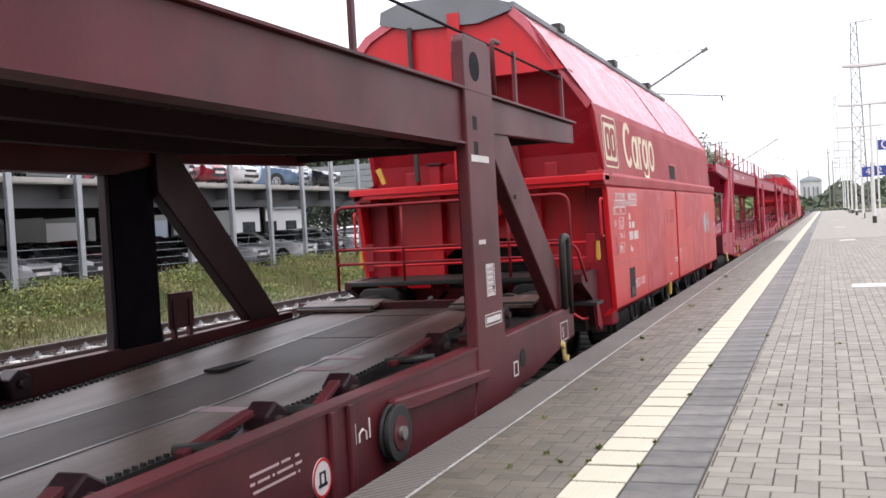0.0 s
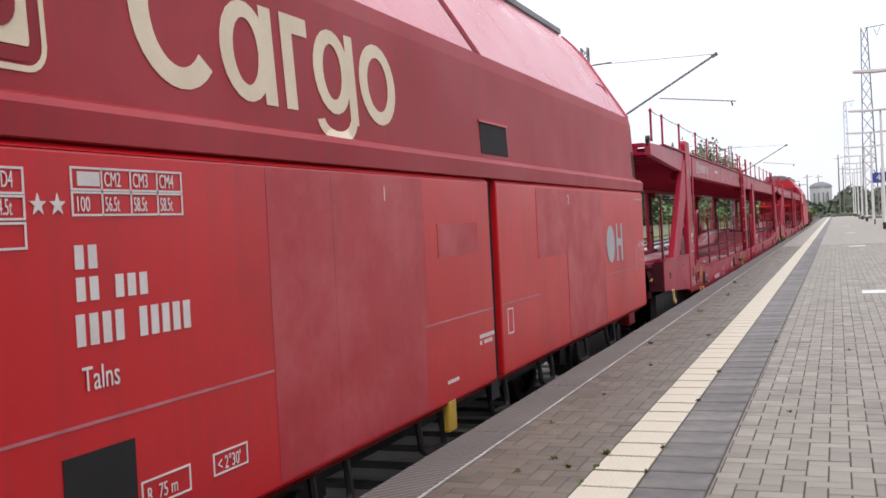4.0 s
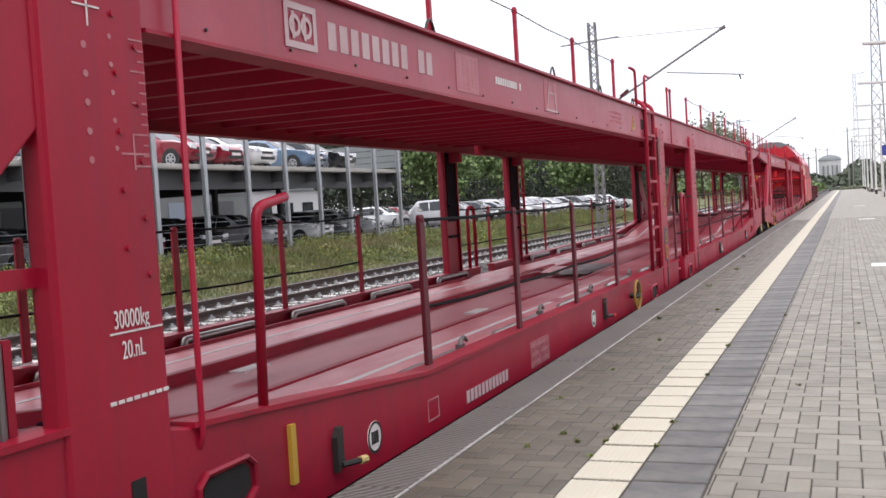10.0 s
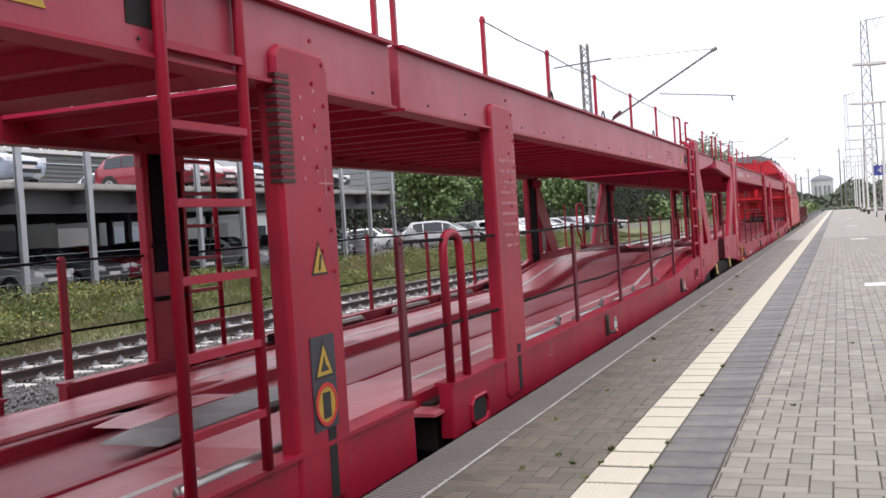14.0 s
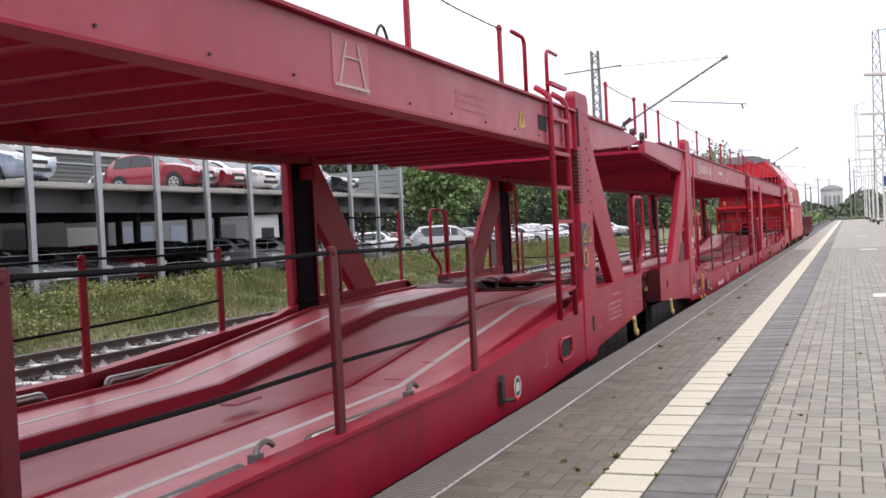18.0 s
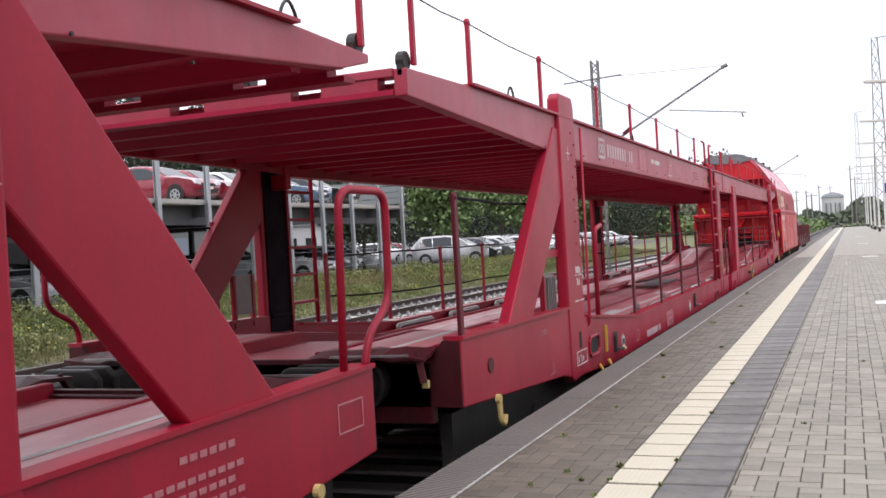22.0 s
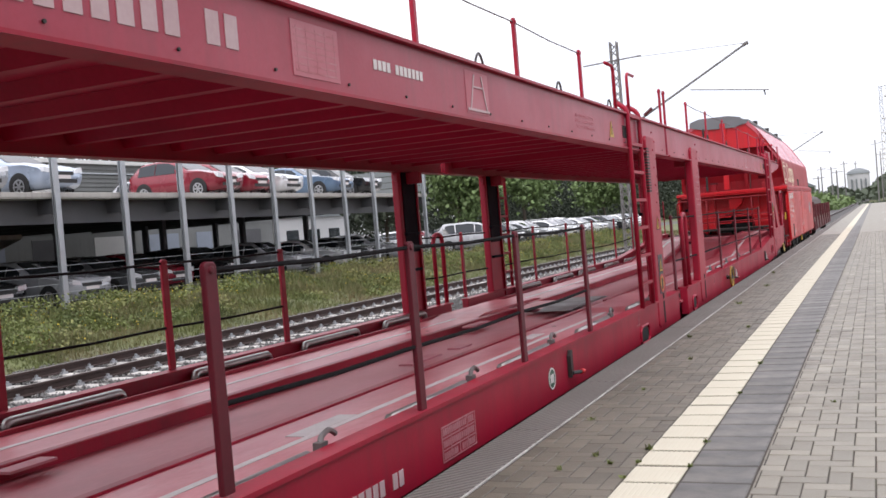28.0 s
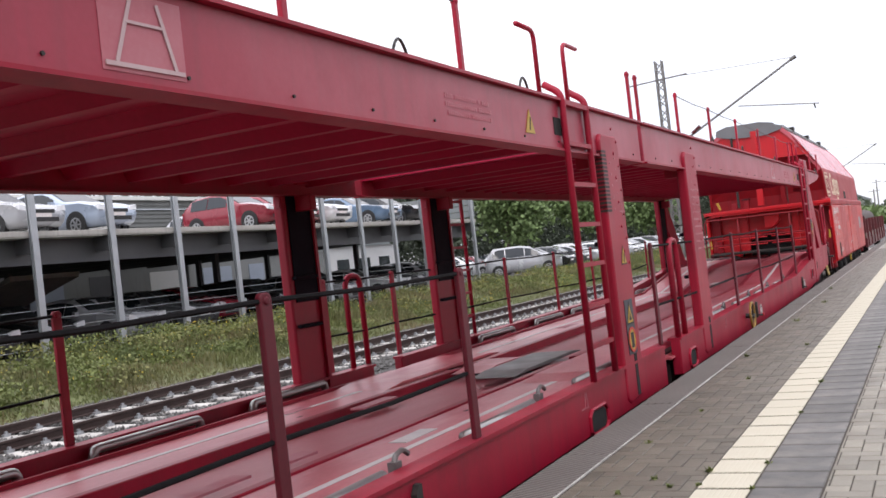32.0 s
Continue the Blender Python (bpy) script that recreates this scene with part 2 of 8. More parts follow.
# Flat black for the shade inside gaps and openings that have no modelled depth
HOLE_SHADE = mat("hole_shade_black", (0.01, 0.009, 0.009), None, 0.9, scale=3, fine=20, bump=0.0)
OCHRE = mat("grimy_ochre_paint", (0.36, 0.2, 0.025), (0.2, 0.1, 0.02), 0.55, scale=7, fine=60, bump=0.06, amount=0.9)
HOOK_YELLOW = mat("chalky_yellow_hook", (0.55, 0.42, 0.17), (0.4, 0.28, 0.1), 0.6, scale=6, fine=60, bump=0.08, amount=0.7)
WORN_LINE = mat("worn_white_edge_line", (0.52, 0.51, 0.48), (0.33, 0.31, 0.29), 0.7, scale=9, fine=60, bump=0.1, amount=1.0, dirt=(0.17, 0.15, 0.135), dirt_at=0.58)
GALV_DARK = mat("scuffed_grey_plate", (0.2, 0.185, 0.18), (0.12, 0.1, 0.1), 0.45, 0.4, scale=4, fine=50, bump=0.08)
TRAFFIC_RED = mat("bright_red_enamel", (0.6, 0.02, 0.02), None, 0.4, scale=6, fine=50, bump=0.02)
GREEN_SIGN = mat("green_enamel_sign", (0.05, 0.12, 0.075), None, 0.4, scale=6, fine=50, bump=0.02)
GREY_COVER = mat("grey_roof_cap", (0.17, 0.18, 0.19), (0.1, 0.11, 0.11), 0.5, scale=2, fine=40, bump=0.08)
RUST = mat("rusty_rail_steel", (0.058, 0.036, 0.031), (0.03, 0.02, 0.018), 0.65, 0.2, scale=5, fine=60, bump=0.2)
RAILTOP = mat("worn_rail_head", (0.3, 0.27, 0.25), (0.2, 0.16, 0.14), 0.35, 0.7, scale=5, fine=60, bump=0.05)
SLEEPER = mat("weathered_concrete_sleeper", (0.48, 0.46, 0.43), (0.32, 0.29, 0.27), 0.85, scale=3, fine=50, bump=0.25, rnd="object")
STONE = mat("ballast_stone", (0.15, 0.145, 0.14), (0.055, 0.053, 0.05), 0.85, scale=8, fine=60, bump=0.2, rnd="island")
GRAVEL = mat("gravel_bed", (0.1, 0.094, 0.09), (0.04, 0.037, 0.035), 0.9, scale=9, fine=34, bump=0.8, amount=1.0)
SOIL = mat("grassy_soil", (0.13, 0.15, 0.05), (0.08, 0.085, 0.04), 0.95, scale=0.8, fine=14, bump=0.6, amount=0.9, dirt=(0.17, 0.145, 0.1), dirt_at=0.62)
CONCRETE = mat("platform_concrete", (0.2, 0.178, 0.162), (0.135, 0.12, 0.108), 0.85, scale=1.5, fine=70, bump=0.25, amount=0.7, dirt=(0.14, 0.125, 0.11), dirt_at=0.64)
JOINT = mat("sandy_joint_filling", (0.06, 0.05, 0.04), (0.03, 0.026, 0.02), 0.95, scale=6, fine=90, bump=0.4, dirt=(0.06, 0.07, 0.03), dirt_at=0.66)
BRICK = mat("grey_paving_brick", (0.245, 0.222, 0.175), (0.165, 0.148, 0.115), 0.52, scale=4, fine=110, bump=0.3, amount=0.8, rnd="object", dirt=(0.16, 0.14, 0.115), dirt_at=0.62)
BRICK_DIRTY = mat("soiled_paving_brick", (0.148, 0.127, 0.096), (0.092, 0.08, 0.06), 0.52, scale=4, fine=110, bump=0.3, amount=0.8, rnd="island", dirt=(0.11, 0.097, 0.075), dirt_at=0.6)
BRICK_FAR = mat("grey_paving_brick_field", (0.245, 0.222, 0.175), (0.165, 0.148, 0.115), 0.52, scale=4, fine=110, bump=0.3, amount=0.8, rnd="island", dirt=(0.16, 0.14, 0.115), dirt_at=0.62)
TACTILE = mat("cream_tactile_tile", (0.57, 0.535, 0.43), (0.49, 0.45, 0.355), 0.8, scale=2, fine=100, bump=0.15, amount=0.5, dirt=(0.53, 0.465, 0.36), dirt_at=0.66, spec=0.3)
DARKTILE = mat("dark_grey_slab", (0.17, 0.163, 0.155), (0.1, 0.098, 0.095), 0.7, scale=5, fine=120, bump=0.25, amount=1.0, rnd="object", dirt=(0.22, 0.205, 0.18), dirt_at=0.6)
ASPHALT = mat("asphalt", (0.1, 0.098, 0.095), (0.07, 0.068, 0.066), 0.9, scale=2, fine=80, bump=0.3)
GALV = mat("galvanised_steel", (0.42, 0.44, 0.46), (0.3, 0.32, 0.34), 0.45, 0.6, scale=3, fine=40, bump=0.05)
DECKCONC = mat("parking_deck_concrete", (0.42, 0.4, 0.37), (0.26, 0.25, 0.23), 0.85, scale=1.2, fine=40, bump=0.2, streak=0.4)
DARKSTEEL = mat("dark_painted_girder", (0.075, 0.075, 0.08), (0.045, 0.045, 0.05), 0.55, scale=1, fine=30, bump=0.05)
LEAF = mat("leaf_green", (0.15, 0.215, 0.07), (0.085, 0.135, 0.042), 0.6, scale=3, fine=20, bump=0.1, amount=1.0, rnd="island")
LEAF_DARK = mat("dark_leaf_green", (0.095, 0.12, 0.075), (0.065, 0.083, 0.055), 0.7, scale=1, fine=12, bump=0.1, amount=1.0, rnd="island")
# Shade inside the far wood is put into this dark leaf green
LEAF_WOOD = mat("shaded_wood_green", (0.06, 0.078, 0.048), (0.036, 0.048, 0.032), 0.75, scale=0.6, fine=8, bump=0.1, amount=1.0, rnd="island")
# Haze before the distant trees is put into this paler leaf colour
LEAF_HAZED = mat("haze_paled_leaf", (0.3, 0.31, 0.22), (0.2, 0.21, 0.15), 0.7, scale=1, fine=12, bump=0.1, amount=1.0, rnd="island")
GRASS = mat("meadow_grass", (0.125, 0.14, 0.038), (0.055, 0.075, 0.022), 0.7, scale=0.5, fine=8, bump=0.0, amount=1.0, rnd="island", dirt=(0.22, 0.165, 0.09), dirt_at=0.55)
WEED = mat("weed_leaf", (0.17, 0.2, 0.05), (0.07, 0.095, 0.026), 0.7, scale=0.8, fine=20, bump=0.0, rnd="island", amount=1.0, dirt=(0.3, 0.25, 0.1), dirt_at=0.6)
FLOWER = mat("yellow_flower", (0.65, 0.5, 0.05), None, 0.7, scale=9, fine=60, bump=0.0)
BARK = mat("tree_bark", (0.11, 0.085, 0.065), (0.05, 0.04, 0.03), 0.9, scale=6, fine=40, bump=0.5, stretch=(1, 1, 0.3))
LATTICE = mat("weathered_mast_steel", (0.2, 0.19, 0.185), (0.12, 0.115, 0.11), 0.65, 0.2, scale=2, fine=30, bump=0.05)
PALE_POST = mat("white_lamp_post", (0.62, 0.62, 0.6), (0.45, 0.44, 0.42), 0.5, scale=3, fine=30, bump=0.03)
BLUE = mat("blue_sign_face", (0.03, 0.05, 0.25), (0.02, 0.035, 0.18), 0.4, scale=3, fine=30, bump=0.0)
GLASS = glass("dark_window_glass")
TYRE = mat("tyre_rubber", (0.02, 0.02, 0.021), (0.012, 0.012, 0.012), 0.8, scale=8, fine=60, bump=0.1)
ALLOY = mat("alloy_rim", (0.55, 0.56, 0.57), (0.4, 0.4, 0.41), 0.3, 0.8, scale=5, fine=40, bump=0.02)
LENS = mat("clear_headlight", (0.75, 0.76, 0.78), (0.5, 0.5, 0.52), 0.1, 0.3, scale=5, fine=40, bump=0.02)
TAIL = mat("red_tail_light", (0.35, 0.01, 0.01), None, 0.2, scale=5, fine=40, bump=0.02)
PLASTER = mat("far_white_plaster", (0.52, 0.52, 0.51), (0.4, 0.4, 0.4), 0.8, scale=0.2, fine=5, bump=0.05)
SLATS = mat("grey_facade_slat", (0.16, 0.165, 0.16), (0.1, 0.105, 0.1), 0.6, scale=0.6, fine=14, bump=0.05, streak=0.4)
PANEL_BLUE = mat("blue_grey_facade_panel", (0.22, 0.25, 0.3), (0.15, 0.17, 0.2), 0.35, scale=0.4, fine=10, bump=0.02)
FAR_GREY = mat("far_grey_cladding", (0.2, 0.22, 0.22), (0.13, 0.14, 0.15), 0.8, scale=0.2, fine=5, bump=0.05)


def car_paint(name, c):
    return mat(name, c, tuple(v * 0.85 for v in c), 0.25, 0.2, scale=2, fine=30, bump=0.0, amount=0.4, shine=0.8)


# ---- mesh helpers ----
class Geo:
    """A growing list of points and faces that becomes one mesh."""

    def __init__(self):
        self.v, self.f = [], []

    def add(self, v, f):
        n = len(self.v)
        self.v += [tuple(p) for p in v]
        self.f += [tuple(i + n for i in q) for q in f]
        return self

    def box(self, x0, x1, y0, y1, z0, z1):
        return self.add([(x, y, z) for x in (x0, x1) for y in (y0, y1) for z in (z0, z1)],
                        [(0, 1, 3, 2), (4, 6, 7, 5), (0, 4, 5, 1), (2, 3, 7, 6), (0, 2, 6, 4), (1, 5, 7, 3)])

    def loft(self, rings, cap=True, closed=True):
        k = len(rings[0])
        v = [p for r in rings for p in r]
        f = []
        for a in range(len(rings) - 1):
            for i in range(k if closed else k - 1):
                j = (i + 1) % k
                f.append((a * k + i, a * k + j, (a + 1) * k + j, (a + 1) * k + i))
        if cap:
            f.append(tuple(range(k))[::-1])
            f.append(tuple((len(rings) - 1) * k + i for i in range(k)))
        return self.add(v, f)

    def prism(self, pts, a, b, axis="x"):
        """A polygon drawn over: an outline in the plane across the axis, pushed from a to b."""
        put = {"x": lambda p, c: (c, p[0], p[1]), "y": lambda p, c: (p[0], c, p[1]), "z": lambda p, c: (p[0], p[1], c)}[axis]
        return self.loft([[put(p, a) for p in pts], [put(p, b) for p in pts]])

    def beam(self, a, b, w, h, up=(0, 0, 1)):
        """A bar of rectangular section from a to b."""
        a, b = Vector(a), Vector(b)
        d = (b - a).normalized()
        s = d.cross(Vector(up))
        s = s.normalized() if s.length > 1e-4 else Vector((1, 0, 0))
        u = s.cross(d)
        r = [s * (w / 2) + u * (h / 2), -s * (w / 2) + u * (h / 2), -s * (w / 2) - u * (h / 2), s * (w / 2) - u * (h / 2)]
        return self.loft([[a + q for q in r], [b + q for q in r]])

    def tube(self, pts, r, n=8, cap=True):
        pts = [Vector(p) for p in pts]
        rings = []
        side = None
        for i, p in enumerate(pts):
            d = ((pts[min(i + 1, len(pts) - 1)] - p).normalized() + (p - pts[max(i - 1, 0)]).normalized()).normalized()
            if side is None:
                side = d.cross(Vector((0.3, 0.2, 1)) if abs(d.z) < 0.9 else Vector((1, 0.1, 0))).normalized()
            else:
                side = (side - d * side.dot(d)).normalized()
            o = d.cross(side)
            rr = r[i] if isinstance(r, (list, tuple)) else r
            rings.append([p + side * (rr * math.cos(6.2832 * k / n)) + o * (rr * math.sin(6.2832 * k / n)) for k in range(n)])
        return self.loft(rings, cap)

    def disc(self, c, axis, r, thick, n=20, inner=0.0):
        """A cylinder or ring about an axis, centred on c."""
        e = {"x": 0, "y": 1, "z": 2}[axis]
        a, b = [(1, 2), (2, 0), (0, 1)][e]

        def ring(rad, off):
            out = []
            for k in range(n):
                p = list(c)
                p[e] += off
                p[a] += rad * math.cos(6.2832 * k / n)
                p[b] += rad * math.sin(6.2832 * k / n)
                out.append(tuple(p))
            return out
        h = thick / 2
        if inner:
            return self.loft([ring(inner, -h), ring(r, -h), ring(r, h), ring(inner, h), ring(inner, -h)], cap=False)
        return self.loft([ring(r, -h), ring(r, h)])

    def mesh(self, name, m, smooth=False):
        me = bpy.data.meshes.new(name)
        me.from_pydata(self.v, [], self.f)
        bm = bmesh.new()
        bm.from_mesh(me)
        bmesh.ops.recalc_face_normals(bm, faces=bm.faces)
        bm.to_mesh(me)
        bm.free()
        me.materials.append(m)
        if smooth:
            me.polygons.foreach_set("use_smooth", [True] * len(me.polygons))
        return me


def part(name, g, m, parent=None, label="", bevel=0.0, smooth=False, shift=None, kind=""):
    """Links a Geo as ONE mesh object, under a thing or a part if one is given."""
    if shift:
        g.v = [(a - shift[0], b - shift[1], c - shift[2]) for a, b, c in g.v]
    ob = new(name, g.mesh(name, m, smooth))
    if parent:
        ob.parent = parent
    if bevel:
        bv = ob.modifiers.new("bevel", "BEVEL")
        bv.width, bv.segments, bv.limit_method = bevel, 2, "ANGLE"
    return tagged(ob, label=label, kind=kind)


def thing(name, at, label, category, group=""):
    ob = new(name)
    ob.empty_display_size = 0.2
    ob.location = at
    return tagged(ob, label, category, group)


def arc(a, b, bulge, n=6):
    """Points from a to b by way of a rounded corner at bulge."""
    a, b, c = Vector(a), Vector(b), Vector(bulge)
    return [a * (1 - t) ** 2 + c * (2 * t * (1 - t)) + b * t * t for t in [i / n for i in range(n + 1)]]


def bent(pts, r=0.08, n=4):
    """A path with its corners rounded."""
    pts = [Vector(p) for p in pts]
    out = [pts[0]]
    for i in range(1, len(pts) - 1):
        a, b = pts[i] + (pts[i - 1] - pts[i]).normalized() * r, pts[i] + (pts[i + 1] - pts[i]).normalized() * r
        out += arc(a, b, pts[i], n)
    return out + [pts[-1]]

# ---- the setting ----
RAIL = -0.55          # rail heads, below the platform's top
TX = -3.69            # middle of the train's track
TX2 = -12.12          # middle of the second track
EDGE, INNER = -2.02, -1.73
TILE_L, TILE_R, SLAB_R = -1.113, -0.863, -0.556
W = 0.0955            # a brick's width with its joint

g = Geo()
prof = [-1500, -120, -60, -30, -18.6, -17.6, -15.6, -14.6, -13.8, -6.5, -1.5, 30, 34, 1500]
ys = [-300, -20, 8, 30, 44, 52, 60, 80, 120, 300, 800, 3000]


def land(x, y):
    """The ground's height: track level, and a bank up to the car park that fades out further along."""
    bank = float(np.interp(x, [-18.6, -17.6, -15.6, -14.6, -13.8, -6.5], [-0.16, -0.2, -0.5, -0.7, -0.82, -0.86]))
    low = float(np.interp(x, [-18.6, -14.6, -13.8, -6.5], [-0.12, -0.6, -0.82, -0.86]))
    return bank + (low - bank) * min(max((y - 44) / 8, 0), 1)


v = [(x, y, land(x, y)) for y in ys for x in prof]
k = len(prof)
g.add(v, [(a * k + i, a * k + i + 1, (a + 1) * k + i + 1, (a + 1) * k + i) for a in range(len(ys) - 1) for i in range(k - 1)])
part("ground", g, SOIL, label="grassy soil beside the railway tracks", kind="structure")

g = Geo()
g.add([(x, y, z) for y in (-30, 900) for x, z in ((-14.6, -0.78), (-14.0, -0.745), (-10.3, -0.745), (-9.6, -0.8), (-6.2, -0.8), (-5.6, -0.745), (-2.03, -0.745))],
      [(i, i + 1, i + 8, i + 7) for i in range(6)])
part("ballast_bed", g, GRAVEL, label="grey crushed stone bed of the tracks", kind="structure")

g = Geo()
g.prism([(-1.9, -1.2), (-1.9, -0.09), (-1.75, -0.004), (12, -0.004), (12, -1.2)], -30, 158, "y")
part("platform", g, JOINT, label="station platform bedding under grey paving", kind="structure")

PROFILE = [(-0.062, -0.15), (0.062, -0.15), (0.062, -0.138), (0.012, -0.12), (0.012, -0.042), (0.035, -0.034), (0.035, -0.004), (0.028, 0.0), (-0.028, 0.0), (-0.035, -0.004), (-0.035, -0.034), (-0.012, -0.042), (-0.012, -0.12), (-0.062, -0.138)]
SLEEPER_MESH = Geo().loft([[(-1.3, -0.13 + 0.02 * a, z), (1.3, -0.13 + 0.02 * a, z), (1.3, 0.13 - 0.02 * a, z), (-1.3, 0.13 - 0.02 * a, z)] for a, z in ((0, -0.36), (0, -0.18), (1, -0.165))]).mesh("sleeper", SLEEPER)


def railway(name, x, y0, y1, label):
    track = thing(name, (x, 0, RAIL), label, "track")
    tagged(track, kind="structure")
    for side in (-0.7525, 0.7525):
        r = part("rail", Geo().prism([(side + a, b) for a, b in PROFILE], y0, 700, "y"), RUST, track)
        part("rail_head", Geo().box(side - 0.026, side + 0.026, y0, 700, 0.0, 0.003), RAILTOP, r, "worn running surface")
    clips = Geo()
    n = int((y1 - y0) / 0.6)
    for i in range(n):
        y = y0 + i * 0.6
        o = new("sleeper", SLEEPER_MESH)
        o.parent, o.location = track, (0, y, 0)
        for side in (-0.7525, 0.7525):
            for d in (-0.085, 0.085):
                clips.box(side + d - 0.035, side + d + 0.035, y - 0.06, y + 0.06, -0.165, -0.125).box(side + d - 0.02, side + d + 0.02, y - 0.02, y + 0.02, -0.13, -0.085)
    part("rail_clips", clips, GALV, track, "weathered rail clips and bolts", kind="stuff")
    return track


railway("track_1", TX, -8, 60, "rails of the train's track on concrete sleepers")
railway("track_2", TX2, 2, 110, "rusty rails of a second track on concrete sleepers")

# an unseen plain wall, added to block sky light from the near wagons
part("wall_station", Geo().box(6.2, 6.6, -30, 9, 0.0, 5.6), CONCRETE, label="plain unseen wall added to keep sky light off the near wagons", kind="structure")

# ---- the train ----
SH = (TX, 0, RAIL)
NEAR, FAR = -2.19, -5.19
TRAIN = []            # every wagon with the place of its near end along the platform


def wagon(name, y0, label):
    w = thing(name, (TX, y0, RAIL), label, "wagon", "wagons of the train")
    TRAIN.append((w, y0))
    return w


def wp(name, g, m, w, label="", bevel=0.0, smooth=False):
    """A part of a wagon, drawn in the platform's x and z and the wagon's own y."""
    return part(name, g, m, w, label, bevel, smooth, SH)


WHEELS = []


def wheelset(w, y, r=0.45):
    g = Geo().tube([(-1.0, 0, 0), (1.0, 0, 0)], 0.09, 10)
    o = part("wheelset", g, STEEL, w, "rolling steel wheels on an axle")
    o.location = (0, y, r)
    WHEELS.append((o, y, r))
    for s in (-1, 1):
        t = Geo().disc((s * 0.75, 0, 0), "x", r, 0.13, 28, r - 0.09).disc((s * 0.75, 0, 0), "x", r - 0.08, 0.04, 20).disc((s * 0.69, 0, 0), "x", r + 0.03, 0.03, 28)
        for k in range(4):
            t.disc((s * 0.77, 0.5 * r * math.cos(k * 1.5708), 0.5 * r * math.sin(k * 1.5708)), "x", 0.04, 0.03, 8)
        part("wheel", t, STEEL, o)
    for x in (NEAR - 0.28, FAR + 0.28):
        f = Geo().box(x - 0.1, x + 0.1, y - 0.17, y + 0.17, RAIL + r - 0.16, RAIL + r + 0.16)
        f.disc((x + (0.12 if x > TX else -0.12), y, RAIL + r), "x", 0.11, 0.06, 14)
        box = wp("axle_box", f, STEEL, w)
        for i in range(5):
            part("spring_leaf", Geo().box(x - 0.05, x + 0.05, y - 0.6 + 0.06 * i, y + 0.6 - 0.06 * i, RAIL + r + 0.16 + 0.018 * i, RAIL + r + 0.174 + 0.018 * i), STEEL, box, shift=SH)


def lettering(text, y, z, size, w, m=WHITE, x=NEAR, squeeze=0.85):
    c = bpy.data.curves.new("lettering", "FONT")
    c.body, c.size, c.extrude, c.resolution_u = text, size, 0.0008, 3
    c.materials.append(m)
    o = new("lettering", c)
    o.parent = w
    o.matrix_local = Matrix.Translation((x + 0.004 - TX, y, z - RAIL)) @ pose(0, 0, 0, 90, 0, 90) @ Matrix.Diagonal((squeeze, 1, 1, 1))
    return o


def outline(g, y0, y1, z0, z1, t=0.008, x=NEAR):
    for a, b, c, d in ((y0, y1, z0, z0 + t), (y0, y1, z1 - t, z1), (y0, y0 + t, z0 + t, z1 - t), (y1 - t, y1, z0 + t, z1 - t)):
        g.box(x + 0.001, x + 0.004, a, b, c, d)


def bars(g, y0, y1, z, h, n, seed, x=NEAR):
    """Writing that cannot be read: short bars along a line."""
    r = random.Random(seed)
    step = (y1 - y0) / n
    for i in range(n):
        if r.random() < 0.12:
            continue
        g.box(x + 0.001, x + 0.004, y0 + i * step, y0 + (i + 0.72) * step, z, z + h)


def lined_box(g, y0, y1, z0, z1, rows, cols, seed, x=NEAR):
    outline(g, y0, y1, z0, z1, 0.007, x)
    for r in range(1, rows):
        z = z0 + (z1 - z0) * r / rows
        g.box(x + 0.001, x + 0.004, y0, y1, z - 0.003, z + 0.003)
    for c in range(1, cols):
        y = y0 + (y1 - y0) * c / cols
        g.box(x + 0.001, x + 0.004, y - 0.003, y + 0.003, z0, z1)
    h = (z1 - z0) / rows
    for r in range(rows):
        bars(g, y0 + 0.02, y1 - 0.02, z0 + h * (r + 0.22), h * 0.56, cols * 4, seed + r, x)


def buffers(w, y, d, red, reach=0.59):
    """Buffers, draw hook and hoses at an end; d: the way out."""
    for x in (TX - 0.875, TX + 0.875):
        z = 0.33
        b = wp("buffer", Geo().disc((x, y + d * reach * 0.45, z), "y", 0.115, reach * 0.9, 24), STEEL, w, "greasy black buffer barrel", smooth=False)
        part("buffer_flange", Geo().disc((x, y + d * 0.05, z), "y", 0.16, 0.1, 18), STEEL, b, shift=SH, bevel=0.02)
        part("buffer_plate", Geo().prism([(x + a, z + c) for a, c in ((-0.24, -0.12), (-0.17, -0.18), (0.17, -0.18), (0.24, -0.12), (0.24, 0.12), (0.17, 0.18), (-0.17, 0.18), (-0.24, 0.12))], y + d * (reach - 0.06), y + d * reach, "y"), STEEL, b, shift=SH, bevel=0.015)
    g = Geo().box(TX - 0.06, TX + 0.06, min(y, y + d * 0.3), max(y, y + d * 0.3), RAIL + 0.86, RAIL + 0.98)
    g.tube([(TX, y + d * 0.25, RAIL + 1.0), (TX, y + d * 0.42, RAIL + 0.8), (TX, y + d * 0.4, RAIL + 0.6), (TX, y + d * 0.25, RAIL + 0.55)], 0.03, 8)
    wp("draw_hook", g, STEEL, w, "screw coupling and hook")
    for s in (-0.35, 0.35):
        h = Geo().tube(bent([(TX + s, y, RAIL + 0.95), (TX + s, y + d * 0.2, RAIL + 0.9), (TX + s * 0.9, y + d * 0.32, RAIL + 0.45), (TX + s * 0.6, y + d * 0.5, RAIL + 0.5)], 0.12), 0.025, 8)
        wp("brake_hose", h, BLACK, w, "black brake hose", smooth=True)
    wp("end_beam", Geo().box(TX - 1.3, TX + 1.3, min(y, y - d * 0.08), max(y, y - d * 0.08), RAIL + 0.62, RAIL + 1.0), red, w, bevel=0.01)


